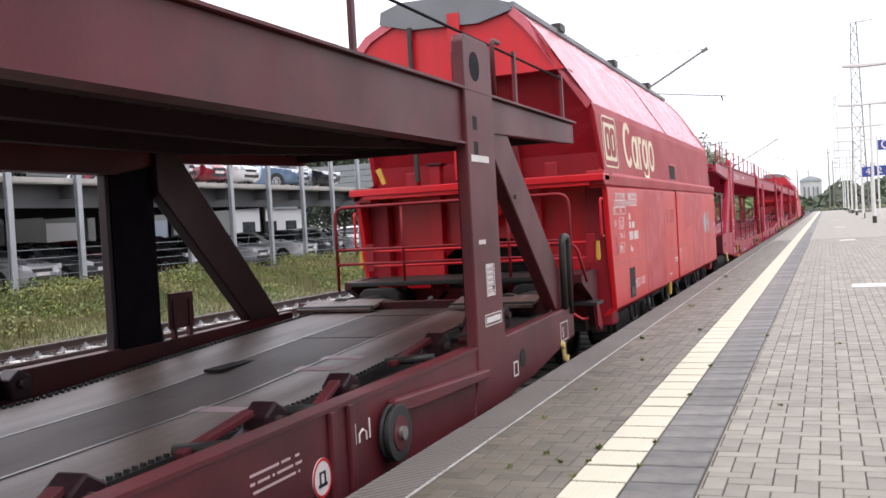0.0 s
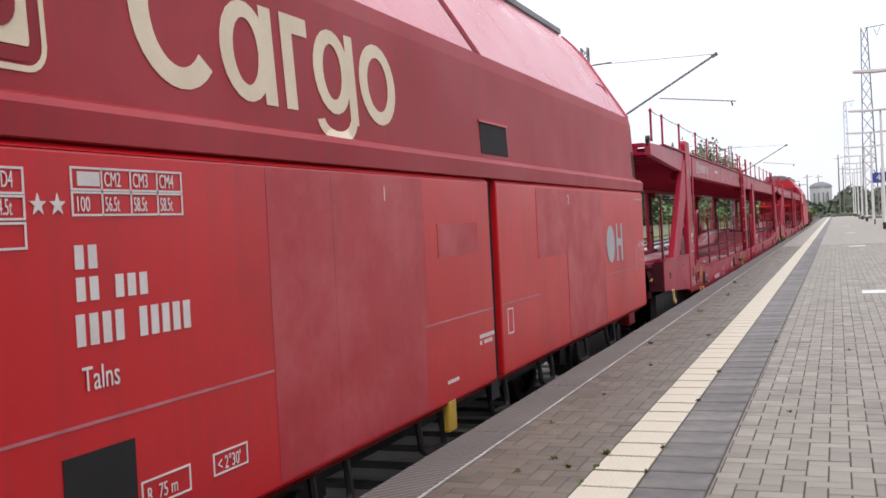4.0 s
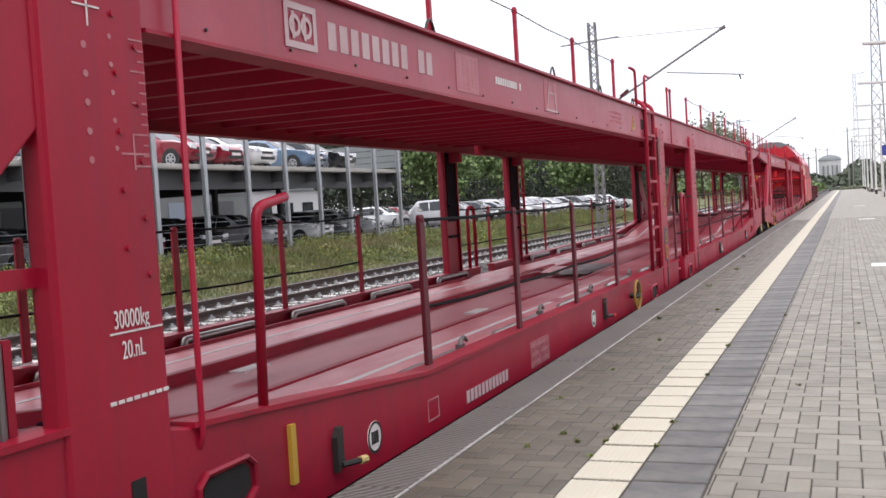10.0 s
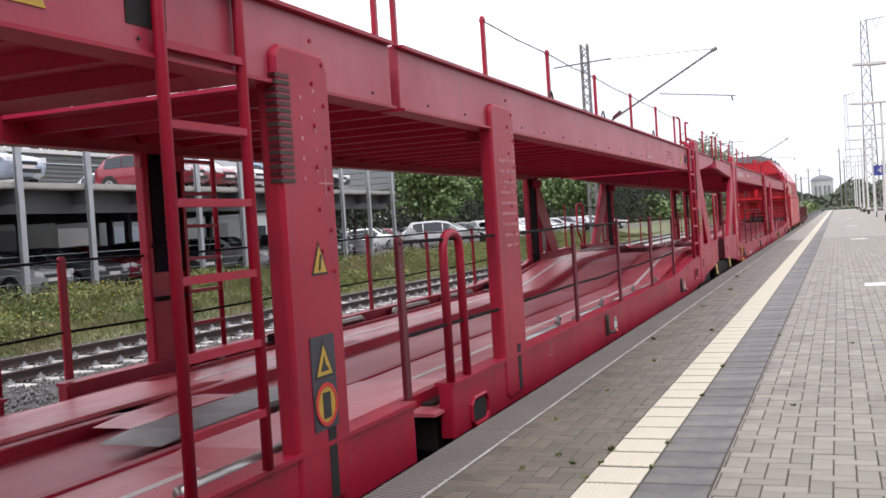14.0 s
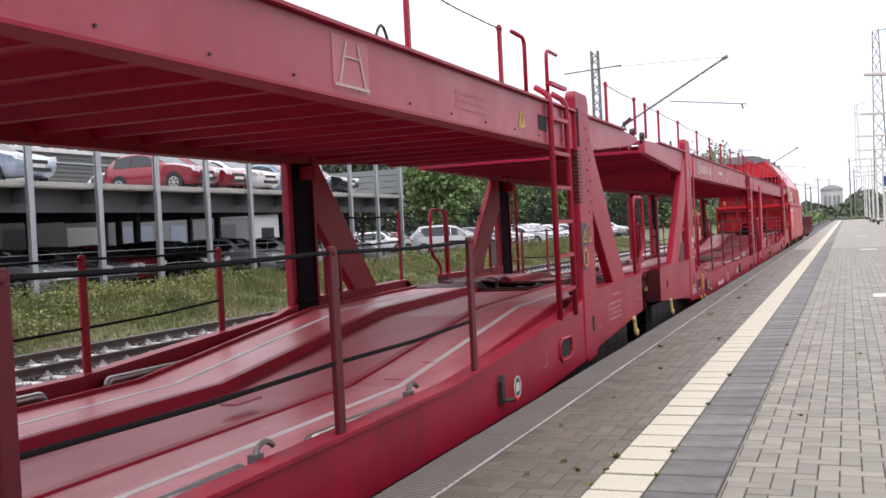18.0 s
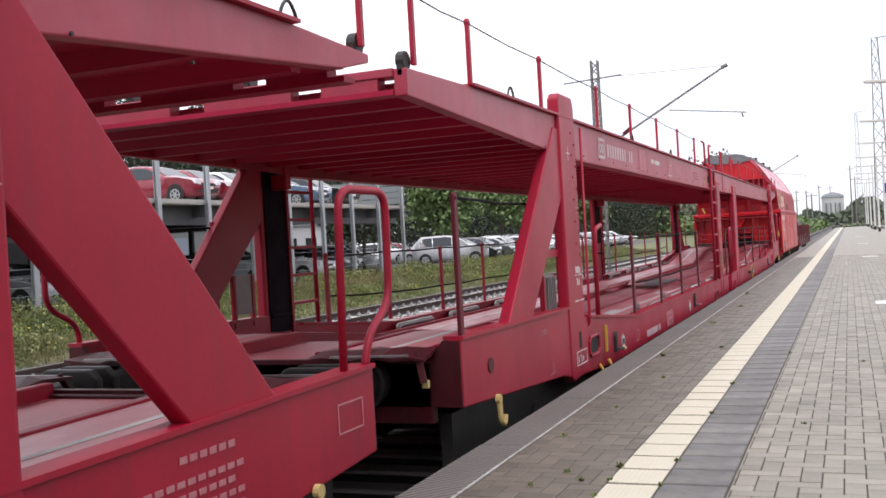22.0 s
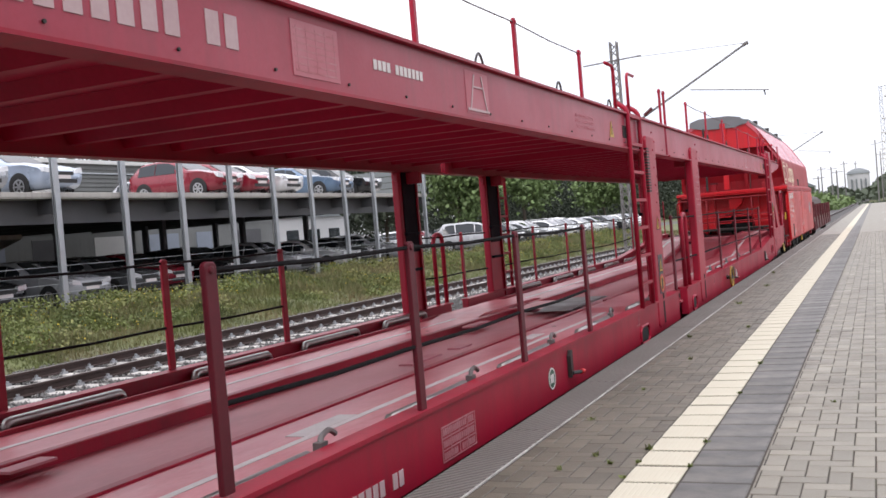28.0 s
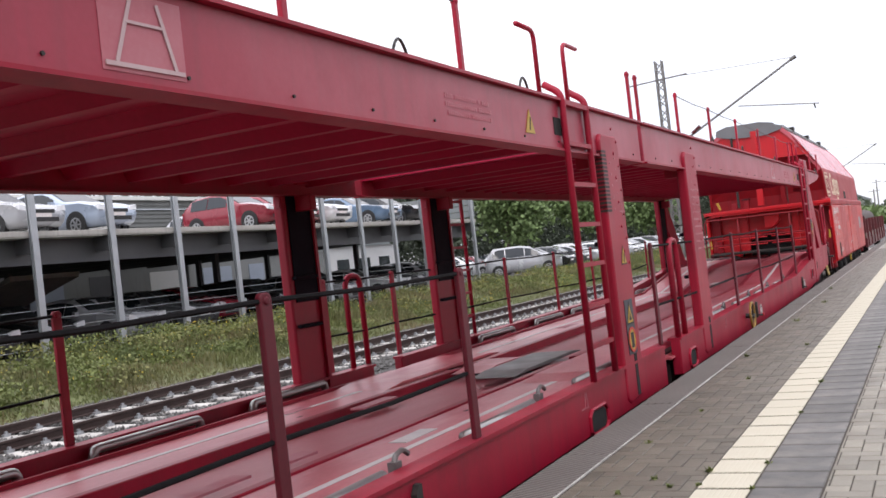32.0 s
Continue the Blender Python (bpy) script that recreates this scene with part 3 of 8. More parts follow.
def guard_posts(w, x, ys, z0, z1, m, half, rope=True, levels=(1.0,), thin=False):
    """Flat upright posts and the wire ropes that pass through them."""
    for y in ys:
        g = Geo().prism([(y - half, z0(y)), (y - half, z1 - 0.015), (y - half * 0.6, z1), (y + half * 0.6, z1), (y + half, z1 - 0.015), (y + half, z0(y))], x - 0.013, x + 0.013).tube([(x - 0.02, y, z1 - 0.03), (x + 0.02, y, z1 - 0.03)], 0.017, 8)
        wp("guard_post", g, m, w, bevel=0.006)
    if rope:
        for f in levels:
            pts = []
            for a, b in zip(ys, ys[1:]):
                za, zb = z0(a) + (z1 - z0(a)) * f - 0.03, z0(b) + (z1 - z0(b)) * f - 0.03
                pts += [(x, a, za), (x, (a + b) / 2, (za + zb) / 2 - 0.012)]
            pts.append((x, ys[-1], z0(ys[-1]) + (z1 - z0(ys[-1])) * f - 0.03))
            wp("guard_rope", Geo().tube(pts, 0.005 if thin else 0.0105, 6), THIN_ROPE if thin else ROPE, w, "thin grey wire rope" if thin else "black wire rope")


def post(w, X, d, pa, pb, z1, paint, z_grease, inner):
    """An upright lifting post: a flat hollow section with a greased guide on its inner face."""
    x_in = X + d * 0.085
    g = Geo().prism([(pa, -0.02), (pa, z1 - 0.05), (pa + 0.06, z1), (pb - 0.05, z1), (pb, z1 - 0.08), (pb, 0.1), (pb - 0.08, -0.04), (pa + 0.08, -0.06)], X - d * 0.012, x_in)
    o = wp("post", g, paint, w, bevel=0.02)
    part("lifting_guide", Geo().box(min(x_in, x_in + d * 0.012), max(x_in, x_in + d * 0.012), pa + 0.06, pb - 0.07, z_grease, z1 - 0.1), GREASE, o, "black greasy lifting guide", shift=SH)
    part("guide_edge", Geo().box(min(x_in, x_in + d * 0.03), max(x_in, x_in + d * 0.03), pb - 0.07, pb - 0.03, 0.15, z1 - 0.12), paint, o, shift=SH)
    for z in inner:
        part("guide_bolt", Geo().box(min(x_in, x_in + d * 0.05), max(x_in, x_in + d * 0.05), pa + 0.03, pb - 0.1, z, z + 0.035), GREASE, o, shift=SH, bevel=0.01)
    return o


L_CAR = 29.17
POSTS = ((2.58, 3.08, 2.36), (13.0, 13.48, 2.0), (15.82, 16.33, 2.0), (26.36, 26.85, 2.36))


def carrier(name, y0, label, paint, deckm, underm, seed=1):
    """A double-deck car transporter of two short-coupled halves."""
    w = wagon(name, y0, label)
    L = L_CAR
    for side, X, d in (("near", NEAR, -1), ("far", FAR, 1)):
        # lower side sills: deep at the outer ends, shallow between
        a = Geo().prism([(0.12, 0.17), (0.12, 0.585), (2.6, 0.56), (3.2, 0.44), (5.3, 0.25), (14.25, 0.22), (14.25, -0.1), (4.2, -0.1), (2.7, -0.03), (2.4, 0.03)], X, X + d * 0.09)
        b = Geo().prism([(14.82, 0.22), (23.3, 0.25), (25.95, 0.43), (26.55, 0.55), (29.08, 0.585), (29.08, 0.17), (26.95, 0.03), (26.55, -0.03), (24.95, -0.1), (14.82, -0.1)], X, X + d * 0.09)
        for s in (a, b):
            sill = wp("side_sill", s, paint, w, bevel=0.01)
        for pts in (((0.12, 0.585), (2.6, 0.56)), ((3.2, 0.44), (5.3, 0.25)), ((5.3, 0.25), (14.25, 0.22)), ((14.82, 0.22), (23.3, 0.25)), ((23.3, 0.25), (25.95, 0.43)), ((26.55, 0.55), (29.08, 0.585))):
            wp("sill_lip", Geo().beam((X + d * 0.05, pts[0][0], pts[0][1] + 0.006), (X + d * 0.05, pts[1][0], pts[1][1] + 0.006), 0.13, 0.022), paint, w)
        # upper beams
        top, bot = 2.165, 1.835 if d < 0 else 1.915
        for i, pts in enumerate((((-0.41, 1.99), (-0.41, 2.145), (0.6, top), (14.26, top), (14.26, bot), (3.1, bot), (2.2, bot + 0.035)), ((14.37, bot), (14.37, top), (28.55, top), (29.28, 2.145), (29.28, 2.1), (28.98, 2.03), (26.95, bot + 0.02), (26.15, bot)))):
            beam = wp("upper_beam", Geo().prism(pts, X + d * 0.02, X + d * 0.1), RED_FADED if d < 0 else paint, w, bevel=0.008)
            y_a, y_b = (0.6, 14.26) if i == 0 else (14.37, 28.55)
            part("beam_flange", Geo().box(min(X - d * 0.015, X + d * 0.12), max(X - d * 0.015, X + d * 0.12), y_a, y_b, top, top + 0.018), paint, beam, shift=SH)
            part("bottom_flange", Geo().box(min(X - d * 0.005, X + d * 0.14), max(X - d * 0.005, X + d * 0.14), max(y_a, 3.1), min(y_b, 26.15), bot - 0.013, bot + 0.002), paint, beam, shift=SH)
            if side == "near":
                for k in range(int((y_b - y_a) / 0.62)):
                    part("rivet", Geo().disc((X - 0.018, y_a + 0.4 + 0.62 * k, 1.885), "x", 0.0075, 0.012, 6), STEEL, beam, shift=SH)
        # posts and braces
        for j, (pa, pb, z1) in enumerate(POSTS):
            o = post(w, X, d, pa, pb, z1, paint, 0.95 if j in (1, 2) else 0.4, (0.72, 1.15) if j in (1, 2) else (0.55,))
            part("post_slot", Geo().box(X - d * 0.012 - 0.002, X - d * 0.012 + 0.003, (pa + pb) / 2 + 0.02, (pa + pb) / 2 + 0.09, 0.2 if j in (0, 3) else -0.02, 0.34 if j in (0, 3) else 0.3), HOLE_SHADE, o, "dark slot", shift=SH)
            if side == "near":
                xo = X - d * 0.012
                mz = 1.4 if j in (1, 2) else 1.36
                if j in (1, 3):
                    # greased ratchet on the leading edge: dark bars with worn bright edges
                    for k in range(16):
                        part("ratchet_bar", Geo().box(xo - 0.05, xo + 0.004, pa - 0.006, pa + 0.11, mz + 0.03 * k, mz + 0.018 + 0.03 * k), RED_GRIMY_SHADED if k % 2 else RUST, o, shift=SH)
                else:
                    for k in range(13):
                        part("scale_mark", Geo().box(xo + 0.0005, xo + 0.002, pb - (0.09 if k % 3 == 0 else 0.05), pb - 0.015, mz + 0.035 * k, mz + 0.006 + 0.035 * k), FADED, o, shift=SH)
                for k in range(5):
                    part("worn_spot", Geo().disc((xo + 0.001, pa + 0.2, mz + 0.02 + 0.09 * k), "x", 0.012, 0.002, 8), FADED, o, shift=SH)
                    part("worn_spot", Geo().disc((xo + 0.001, pa + 0.32, mz + 0.06 + 0.09 * k), "x", 0.009, 0.002, 8), FADED, o, shift=SH)
                if j == 3:
                    part("dark_strip", Geo().box(xo - 0.002, xo + 0.003, pa + 0.02, pa + 0.09, mz + 0.5, 2.2), GREASE, o, "black greasy strip", shift=SH)
                part("white_cross", Geo().box(xo + 0.0005, xo + 0.002, pb - 0.16, pb - 0.02, 1.4, 1.407), FADED, o, shift=SH)
                part("white_cross", Geo().box(xo + 0.0005, xo + 0.0022, pb - 0.1, pb - 0.093, 1.35, 1.47), FADED, o, shift=SH)
                for k in range(12):
                    part("bolt", Geo().disc((X + 0.014, pb - 0.06 - 0.1 * (k % 2), 1.0 + 0.095 * k), "x", 0.011, 0.012, 6), paint, o, shift=SH)
            part("deck_bracket", Geo().box(min(X + d * 0.05, X + d * 0.26), max(X + d * 0.05, X + d * 0.26), (pa + pb) / 2 - 0.05, (pa + pb) / 2 + 0.05, 1.76, 1.9), paint, o, shift=SH, bevel=0.01)
            if j in (1, 2):
                part("locking_lug", Geo().prism([(pa - 0.02, z1 - 0.2), (pa + 0.05, z1 + 0.16), (pa + 0.09, z1 + 0.16), (pa + 0.14, z1 - 0.2)], X + d * 0.03, X + d * 0.07), paint, o, shift=SH)
                part("locking_block", Geo().box(X + d * 0.1 - 0.04, X + d * 0.1 + 0.04, pa + 0.2, pb - 0.05, z1, z1 + 0.07), paint, o, shift=SH)
        for pts in ([(1.04, 0.55), (1.58, 0.53), (2.62, 1.5), (2.62, 2.06), (2.47, 2.06)], [(28.24, 0.55), (27.68, 0.53), (26.8, 1.4), (26.8, 2.04), (26.88, 2.04)]):
            wp("brace", Geo().prism(pts, X + d * 0.006, X + d * 0.094), paint, w, bevel=0.012)
        # frame of the folded plate beside the outer posts
        if d > 0:
            for y in (2.05, 27.0):
                h = wp("plate_holder", Geo().box(X + 0.06, X + 0.1, y, y + 0.05, 0.5, 0.98), paint, w, bevel=0.008)
                part("holder_leg", Geo().box(X + 0.06, X + 0.1, y + 0.3, y + 0.35, 0.5, 0.98), paint, h, shift=SH, bevel=0.008)
                part("folded_plate", Geo().box(X + 0.07, X + 0.09, y + 0.05, y + 0.3, 0.62, 0.98), GALV_DARK, h, "grey folded plate", shift=SH)
    # lower deck: wheel lanes, raised ridges and a middle floor, rising over the wheels at both ends
    shape = [(0.17, 0.5), (1.6, 0.5), (4.6, 0.16), (14.3, 0.13)]
    shape2 = [(14.68, 0.13), (23.75, 0.16), (26.35, 0.46), (29.03, 0.5)]
    for pr in (shape, shape2):
        for x0, x1, nm in ((NEAR - 0.26, NEAR - 0.95, "wheel_lane"), (FAR + 0.26, FAR + 0.95, "wheel_lane"), (NEAR - 0.9, FAR + 0.9, "middle_floor")):
            sunk = 0.07 if nm == "middle_floor" else 0.0
            lane = wp(nm, Geo().loft([[(x0, y, z - sunk), (x1, y, z - sunk), (x1, y, z - sunk - 0.03), (x0, y, z - sunk - 0.03)] for y, z in pr]), RED_FLOOR if sunk else deckm, w)
            if nm == "wheel_lane":
                s = -1 if x0 > TX else 1
                xe = x1 + s * 0.04
                ridge = [(-0.04, -0.1), (-0.04, 0.006), (-0.03, 0.012), (0.03, 0.012), (0.04, 0.006), (0.04, -0.1)]
                part("lane_ridge", Geo().loft([[(xe + a, y, z + b) for a, b in ridge] for y, z in pr]), paint, lane, "raised dark red ridge", shift=SH)
                part("gutter_floor", Geo().loft([[(x0, y, z - 0.05), (x0 - s * 0.2, y, z - 0.05), (x0 - s * 0.2, y, z - 0.07), (x0, y, z - 0.07)] for y, z in pr]), deckm, lane, shift=SH)
                part("gutter_edge", Geo().loft([[(x0 + a, y, z + b) for a, b in ((-0.015, -0.06), (-0.015, 0.03), (0.015, 0.03), (0.015, -0.06))] for y, z in pr]), paint, lane, shift=SH)
                xm = x0 + (x1 - x0) * 0.5
                part("lane_line", Geo().loft([[(xm - 0.025, y, z + 0.003), (xm + 0.025, y, z + 0.003), (xm + 0.025, y, z + 0.0005), (xm - 0.025, y, z + 0.0005)] for y, z in pr]), WHITE, lane, "worn white line", shift=SH)
        for y, z in pr[:-1]:
            wp("cross_member", Geo().box(NEAR - 0.12, FAR + 0.12, y + 0.15, y + 0.3, z - 0.3, z - 0.12), STEEL, w)
    for x0, x1, ya, yb, m in ((NEAR - 0.3, NEAR - 0.88, 13.1, 15.6, deckm), (FAR + 0.88, FAR + 0.3, 13.1, 15.6, deckm), (NEAR - 1.1, TX - 0.02, 13.5, 15.3, GALV_DARK), (TX - 0.06, FAR + 1.1, 13.9, 15.0, deckm)):
        wp("bridge_plate", Geo().prism([(ya, 0.135), (ya + 0.3, 0.165), (yb - 0.3, 0.165), (yb, 0.135)], x0, x1), m, w, "plate bridging the joint of the halves", bevel=0.004)
    r = random.Random(seed)
    for k in range(14):
        y, xa = r.choice([r.uniform(4.8, 12.5), r.uniform(16.5, 24.5)]), r.choice([NEAR - r.uniform(0.35, 0.8), FAR + r.uniform(0.4, 0.85), TX + r.uniform(-0.5, 0.4)])
        zz = float(np.interp(y, [p[0] for p in shape + shape2], [p[1] for p in shape + shape2]))
        wp("paint_patch", Geo().box(xa - 0.06, xa + 0.06, y, y + r.uniform(0.15, 0.6), zz - 0.01, zz + 0.004), r.choice([WHITE, PALE_PINK, PALE_PINK]), w, "worn pale patch")
    wp("centre_sill", Geo().box(TX - 0.35, TX + 0.35, 0.1, L - 0.1, -0.2, 0.02), STEEL, w)
    for i, (ya, yb) in enumerate(((-0.3, 14.24), (14.39, 29.15))):
        deck = wp("upper_deck", Geo().box(NEAR - 0.1, FAR + 0.1, ya, yb, 2.06, 2.085), underm, w)
        for k in range(int((yb - ya) / 0.56)):
            y = ya + 0.2 + 0.56 * k
            part("deck_rib", Geo().prism([(y, 2.06), (y + 0.05, 1.98), (y + 0.12, 1.98), (y + 0.17, 2.06)], NEAR - 0.1, FAR + 0.1), underm, deck, shift=SH)
    flap = underm if y0 < 40 else RED_FADED
    for ya, yb in ((-0.42, -0.3), (29.15, 29.27)):
        e = wp("deck_end_flap", Geo().box(NEAR - 0.1, FAR + 0.1, ya, yb, 2.1, 2.15), flap, w, bevel=0.006)
        part("lower_bar", Geo().box(NEAR - 0.1, FAR + 0.1, ya, yb, 2.0, 2.03), underm, e, shift=SH)
        for xa, xb in ((NEAR - 0.2, -2.75), (-2.95, -3.55), (-3.8, -4.4), (-4.6, FAR + 0.2)):
            part("flap_plate", Geo().box(min(xa, xb), max(xa, xb), ya + 0.01, yb - 0.01, 2.03, 2.1), flap, e, shift=SH)
        for xa in (NEAR - 0.06, -3.25, -4.1, FAR + 0.06):
            k = part("deck_latch", Geo().disc((xa, (ya + yb) / 2, 2.19), "x", 0.055, 0.05, 14).box(xa - 0.02, xa + 0.02, (ya + yb) / 2 - 0.05, (ya + yb) / 2 + 0.05, 2.1, 2.19), STEEL, e, "black deck latch", shift=SH, bevel=0.006)
    # guard posts and ropes
    low = lambda y: float(np.interp(y, [2.6, 3.2, 5.9, 23.3, 25.95, 26.55], [0.57, 0.44, 0.25, 0.25, 0.43, 0.57]))
    up = lambda y: 2.17
    for X, d in ((NEAR, -1), (FAR, 1)):
        x = X + d * 0.02
        guard_posts(w, x, [0.5, 1.9] if d > 0 else [0.19], low, 1.47, paint if d > 0 else RED_POST, 0.03, d > 0, (0.97, 0.55))
        if d < 0:
            wp("guard_rope", Geo().tube([(x, 0.19, 1.44), (X - 0.13, 1.4, 1.425), (X - 0.13, 2.6, 1.44)], 0.0105, 6), ROPE, w, "black wire rope")
        if d > 0:
            guard_posts(w, x, [27.2, 29.05], low, 1.46, paint, 0.026, True, (0.95, 0.6))
        guard_posts(w, x, [5.4, 7.08, 8.72, 10.38] if d < 0 else [3.9, 5.42, 7.1, 8.77, 10.45], low, 1.13, RED_POST if d < 0 else paint, 0.036, True, (1.0, 0.42))
        guard_posts(w, x, [14.22, 18.0, 19.9, 21.85, 23.64] if d < 0 else [13.6, 14.92, 18.0, 19.9, 21.7, 23.5, 25.2], low, 1.13, RED_POST if d < 0 else paint, 0.036, True, (1.0, 0.42))
        if d < 0:
            wp("tall_rail", Geo().tube(bent([(X + 0.015, 3.26, 2.12), (X + 0.015, 3.24, 0.36), (X - 0.08, 3.24, 0.3)], 0.06), 0.012, 8), paint, w, "tall thin red rail beside the post", smooth=True)
            wp("grab_rail", Geo().tube(bent([(x, 3.7, 0.4), (x, 3.74, 1.21), (x, 3.97, 1.25)], 0.06), 0.022, 8), paint, w, "bent red grab rail", smooth=True)
        ya, yb = (14.86, 15.14) if d < 0 else (13.99, 14.27)
        wp("grab_rail", Geo().tube(bent([(x, ya, 0.24), (x, ya, 1.13), (x, yb, 1.13), (x, yb, 0.24)], 0.13, 6), 0.028, 8), paint, w, "looped red grab rail", smooth=True)
        pts = [(28.82, 0.58), (28.86, 1.45), (29.37, 1.45), (29.35, 0.88), (29.08, 0.73), (29.04, 0.58)] if d < 0 else [(0.42, 0.57), (0.42, 1.47), (-0.1, 1.47), (-0.1, 0.87), (0.2, 0.73), (0.2, 0.57)]
        wp("grab_rail", Geo().tube(bent([(x, p, q) for p, q in pts], 0.12, 6), 0.021, 8), paint, w, "looped red grab rail", smooth=True)
        xr = x
        guard_posts(w, xr, [-0.3, 0.6, 2.2, 4.12, 5.72, 7.38, 9.05, 10.71], up, 2.6, paint, 0.022, True, (1.0,), True)
        guard_posts(w, xr, [14.1, 14.35], up, 2.6, paint, 0.02, False)
        guard_posts(w, xr, [15.86, 17.5, 19.25, 21.1, 22.85, 24.45], up, 2.6, paint, 0.022, True, (1.0,), True)
        guard_posts(w, xr, [27.75, 29.2], up, 2.6, paint, 0.022, True, (1.0,), True)
        for ya, yb in ((11.9, 11.6), (12.46, 12.76), (25.03, 24.73), (25.62, 25.92)):
            wp("entry_rail", Geo().tube(bent([(x, ya, 2.17), (x, ya, 2.6), (x, yb, 2.6)], 0.07), 0.016, 8), paint, w, smooth=True)
        # ladders beside the inner and the outer posts
        for ya, yb, z0 in ((12.24, 12.75, 0.24), (25.56, 26.05, 0.41)):
            if d > 0:
                ya, yb, z0 = (16.36, 16.9, 0.24) if ya < 20 else (3.18, 3.72, 0.41)
            lx = X - d * 0.01
            ladder = None
            for y in (ya, yb):
                lad = Geo().tube(bent([(lx, y, z0), (lx, y, 2.22), (lx + d * 0.12, y, 2.3)], 0.06), 0.024, 8)
                if ladder is None:
                    ladder = wp("ladder", lad, paint, w, smooth=True)
                else:
                    part("stile", lad, paint, ladder, smooth=True, shift=SH)
            for k in range(7):
                part("rung", Geo().box(lx - 0.018, lx + 0.018, ya, yb, z0 + 0.22 + 0.28 * k, z0 + 0.25 + 0.28 * k), paint, ladder, shift=SH)
    # chock bars with their hooks in both gutters
    for X, d in ((NEAR, -1), (FAR, 1)):
        for y in [k * 1.75 + 5.3 for k in range(5)] + [k * 1.75 + 16.65 for k in range(5)]:
            y += r.uniform(-0.15, 0.15)
            xr = X + d * 0.17
            if d < 0:
                t = wp("wheel_chock_rail", Geo().tube([(xr, y, 0.225), (xr, y + 1.0, 0.225)], 0.034, 10), BRIGHT, w, "bare steel chock bar", smooth=True)
                part("chock_hook", Geo().tube(bent([(xr, y + 1.12, 0.2), (xr, y + 1.12, 0.29), (xr - 0.02, y + 1.24, 0.305), (xr - 0.02, y + 1.29, 0.27)], 0.04), 0.014, 6).box(xr - 0.022, xr + 0.022, y + 1.09, y + 1.15, 0.18, 0.27), GALV_DARK, t, "dark steel hook", shift=SH)
            else:
                t = wp("wheel_chock_rail", Geo().tube(bent([(xr, y, 0.14), (xr, y, 0.21), (xr, y + 1.05, 0.21), (xr, y + 1.05, 0.14)], 0.05), 0.034, 8), BRIGHT, w, "bare steel chock bar", smooth=True)
    for y in (5.6, 8.2, 9.9, 11.5, 17.4, 19.4, 22.4, 1.3, 28.4):
        wp("lifting_eye", Geo().tube(arc((NEAR + 0.0, y, 2.18), (NEAR, y + 0.14, 2.18), (NEAR, y + 0.07, 2.32), 8), 0.008, 6), STEEL, w)
    for y in (2.0, 11.9, 17.25, 27.2):
        wheelset(w, y, 0.33)
    buffers(w, 0.11, -1, RED_GRIMY_SHADED, 0.7)
    buffers(w, L - 0.1, 1, RED_GRIMY_SHADED, 0.7)
    for ya, yb in ((0.125, 0.2), (29.0, 29.075)):
        e = wp("end_plate", Geo().prism([(NEAR - 0.006, 0.175), (NEAR - 0.006, 0.575), (NEAR - 0.12, 0.575), (NEAR - 0.2, 0.47), (FAR + 0.2, 0.47), (FAR + 0.12, 0.575), (FAR + 0.006, 0.575), (FAR + 0.006, 0.175)], ya - 0.015 if ya < 1 else yb - 0.04, ya + 0.03 if ya < 1 else yb + 0.015, "y"), RED_GRIMY_SHADED, w, "grimy dark red end plate with shade in its colour")
    for X, d in ((NEAR, -1), (FAR, 1)):
        for ya, yb in ((0.3, 14.1), (14.9, 28.9)):
            wp("underframe", Geo().box(min(X + d * 0.16, X + d * 0.24), max(X + d * 0.16, X + d * 0.24), ya, yb, -0.4, 0.1), STEEL, w)
    for y0e, d in ((0.0, -1), (L, 1)):
        for xa in (NEAR - 0.15, FAR + 0.95):
            ya, yb = sorted((y0e - d * 0.35, y0e + d * 0.1))
            q, n = random.Random(int(xa * 10) + seed), 9
            rings = []
            for k in range(n):
                x, a, b = xa - 0.8 * k / (n - 1), q.uniform(-0.012, 0.012), q.uniform(-0.015, 0.02)
                ym = (ya + yb) / 2 + 2 * a
                rings.append([(x, ya, 0.5 + a), (x, ym, 0.535 + b), (x, yb, 0.51 - a), (x, yb, 0.495 - a), (x, ym, 0.515 + b), (x, ya, 0.485 + a)])
            f = wp("bridge_flap", Geo().loft(rings), RED_GRIMY_SHADED, w, "bent and grimy folding bridge plate")
            ye = y0e + d * 0.1
            part("flap_edge", Geo().beam((xa - 0.1, ye, 0.515), (xa - 0.62, ye, 0.51), 0.02, 0.012), BRIGHT, f, "bare worn edge", shift=SH)
            part("flap_strap", Geo().beam((xa - 0.06, ye - d * 0.05, 0.53), (xa + 0.0, ye + d * 0.02, 0.36), 0.04, 0.015, (0, 1, 0)), RED_GRIMY_SHADED, f, shift=SH)
            part("strap_tip", Geo().box(xa - 0.025, xa + 0.02, ye, ye + 0.03, 0.32, 0.37), HOOK_YELLOW, f, "chalky yellow tip", shift=SH, bevel=0.008)
    # brackets, hooks and openings of the near sill
    for y in (0.63, 28.4):
        wp("towing_hook", Geo().tube(bent([(NEAR + 0.02, y + 0.06, 0.14), (NEAR + 0.03, y + 0.06, -0.02), (NEAR + 0.03, y + 0.12, -0.05), (NEAR + 0.03, y + 0.15, 0.01)], 0.03), 0.019, 8).disc((NEAR + 0.02, y + 0.06, 0.13), "x", 0.032, 0.03, 12), HOOK_YELLOW, w, "chalky yellow lashing hook", smooth=False)
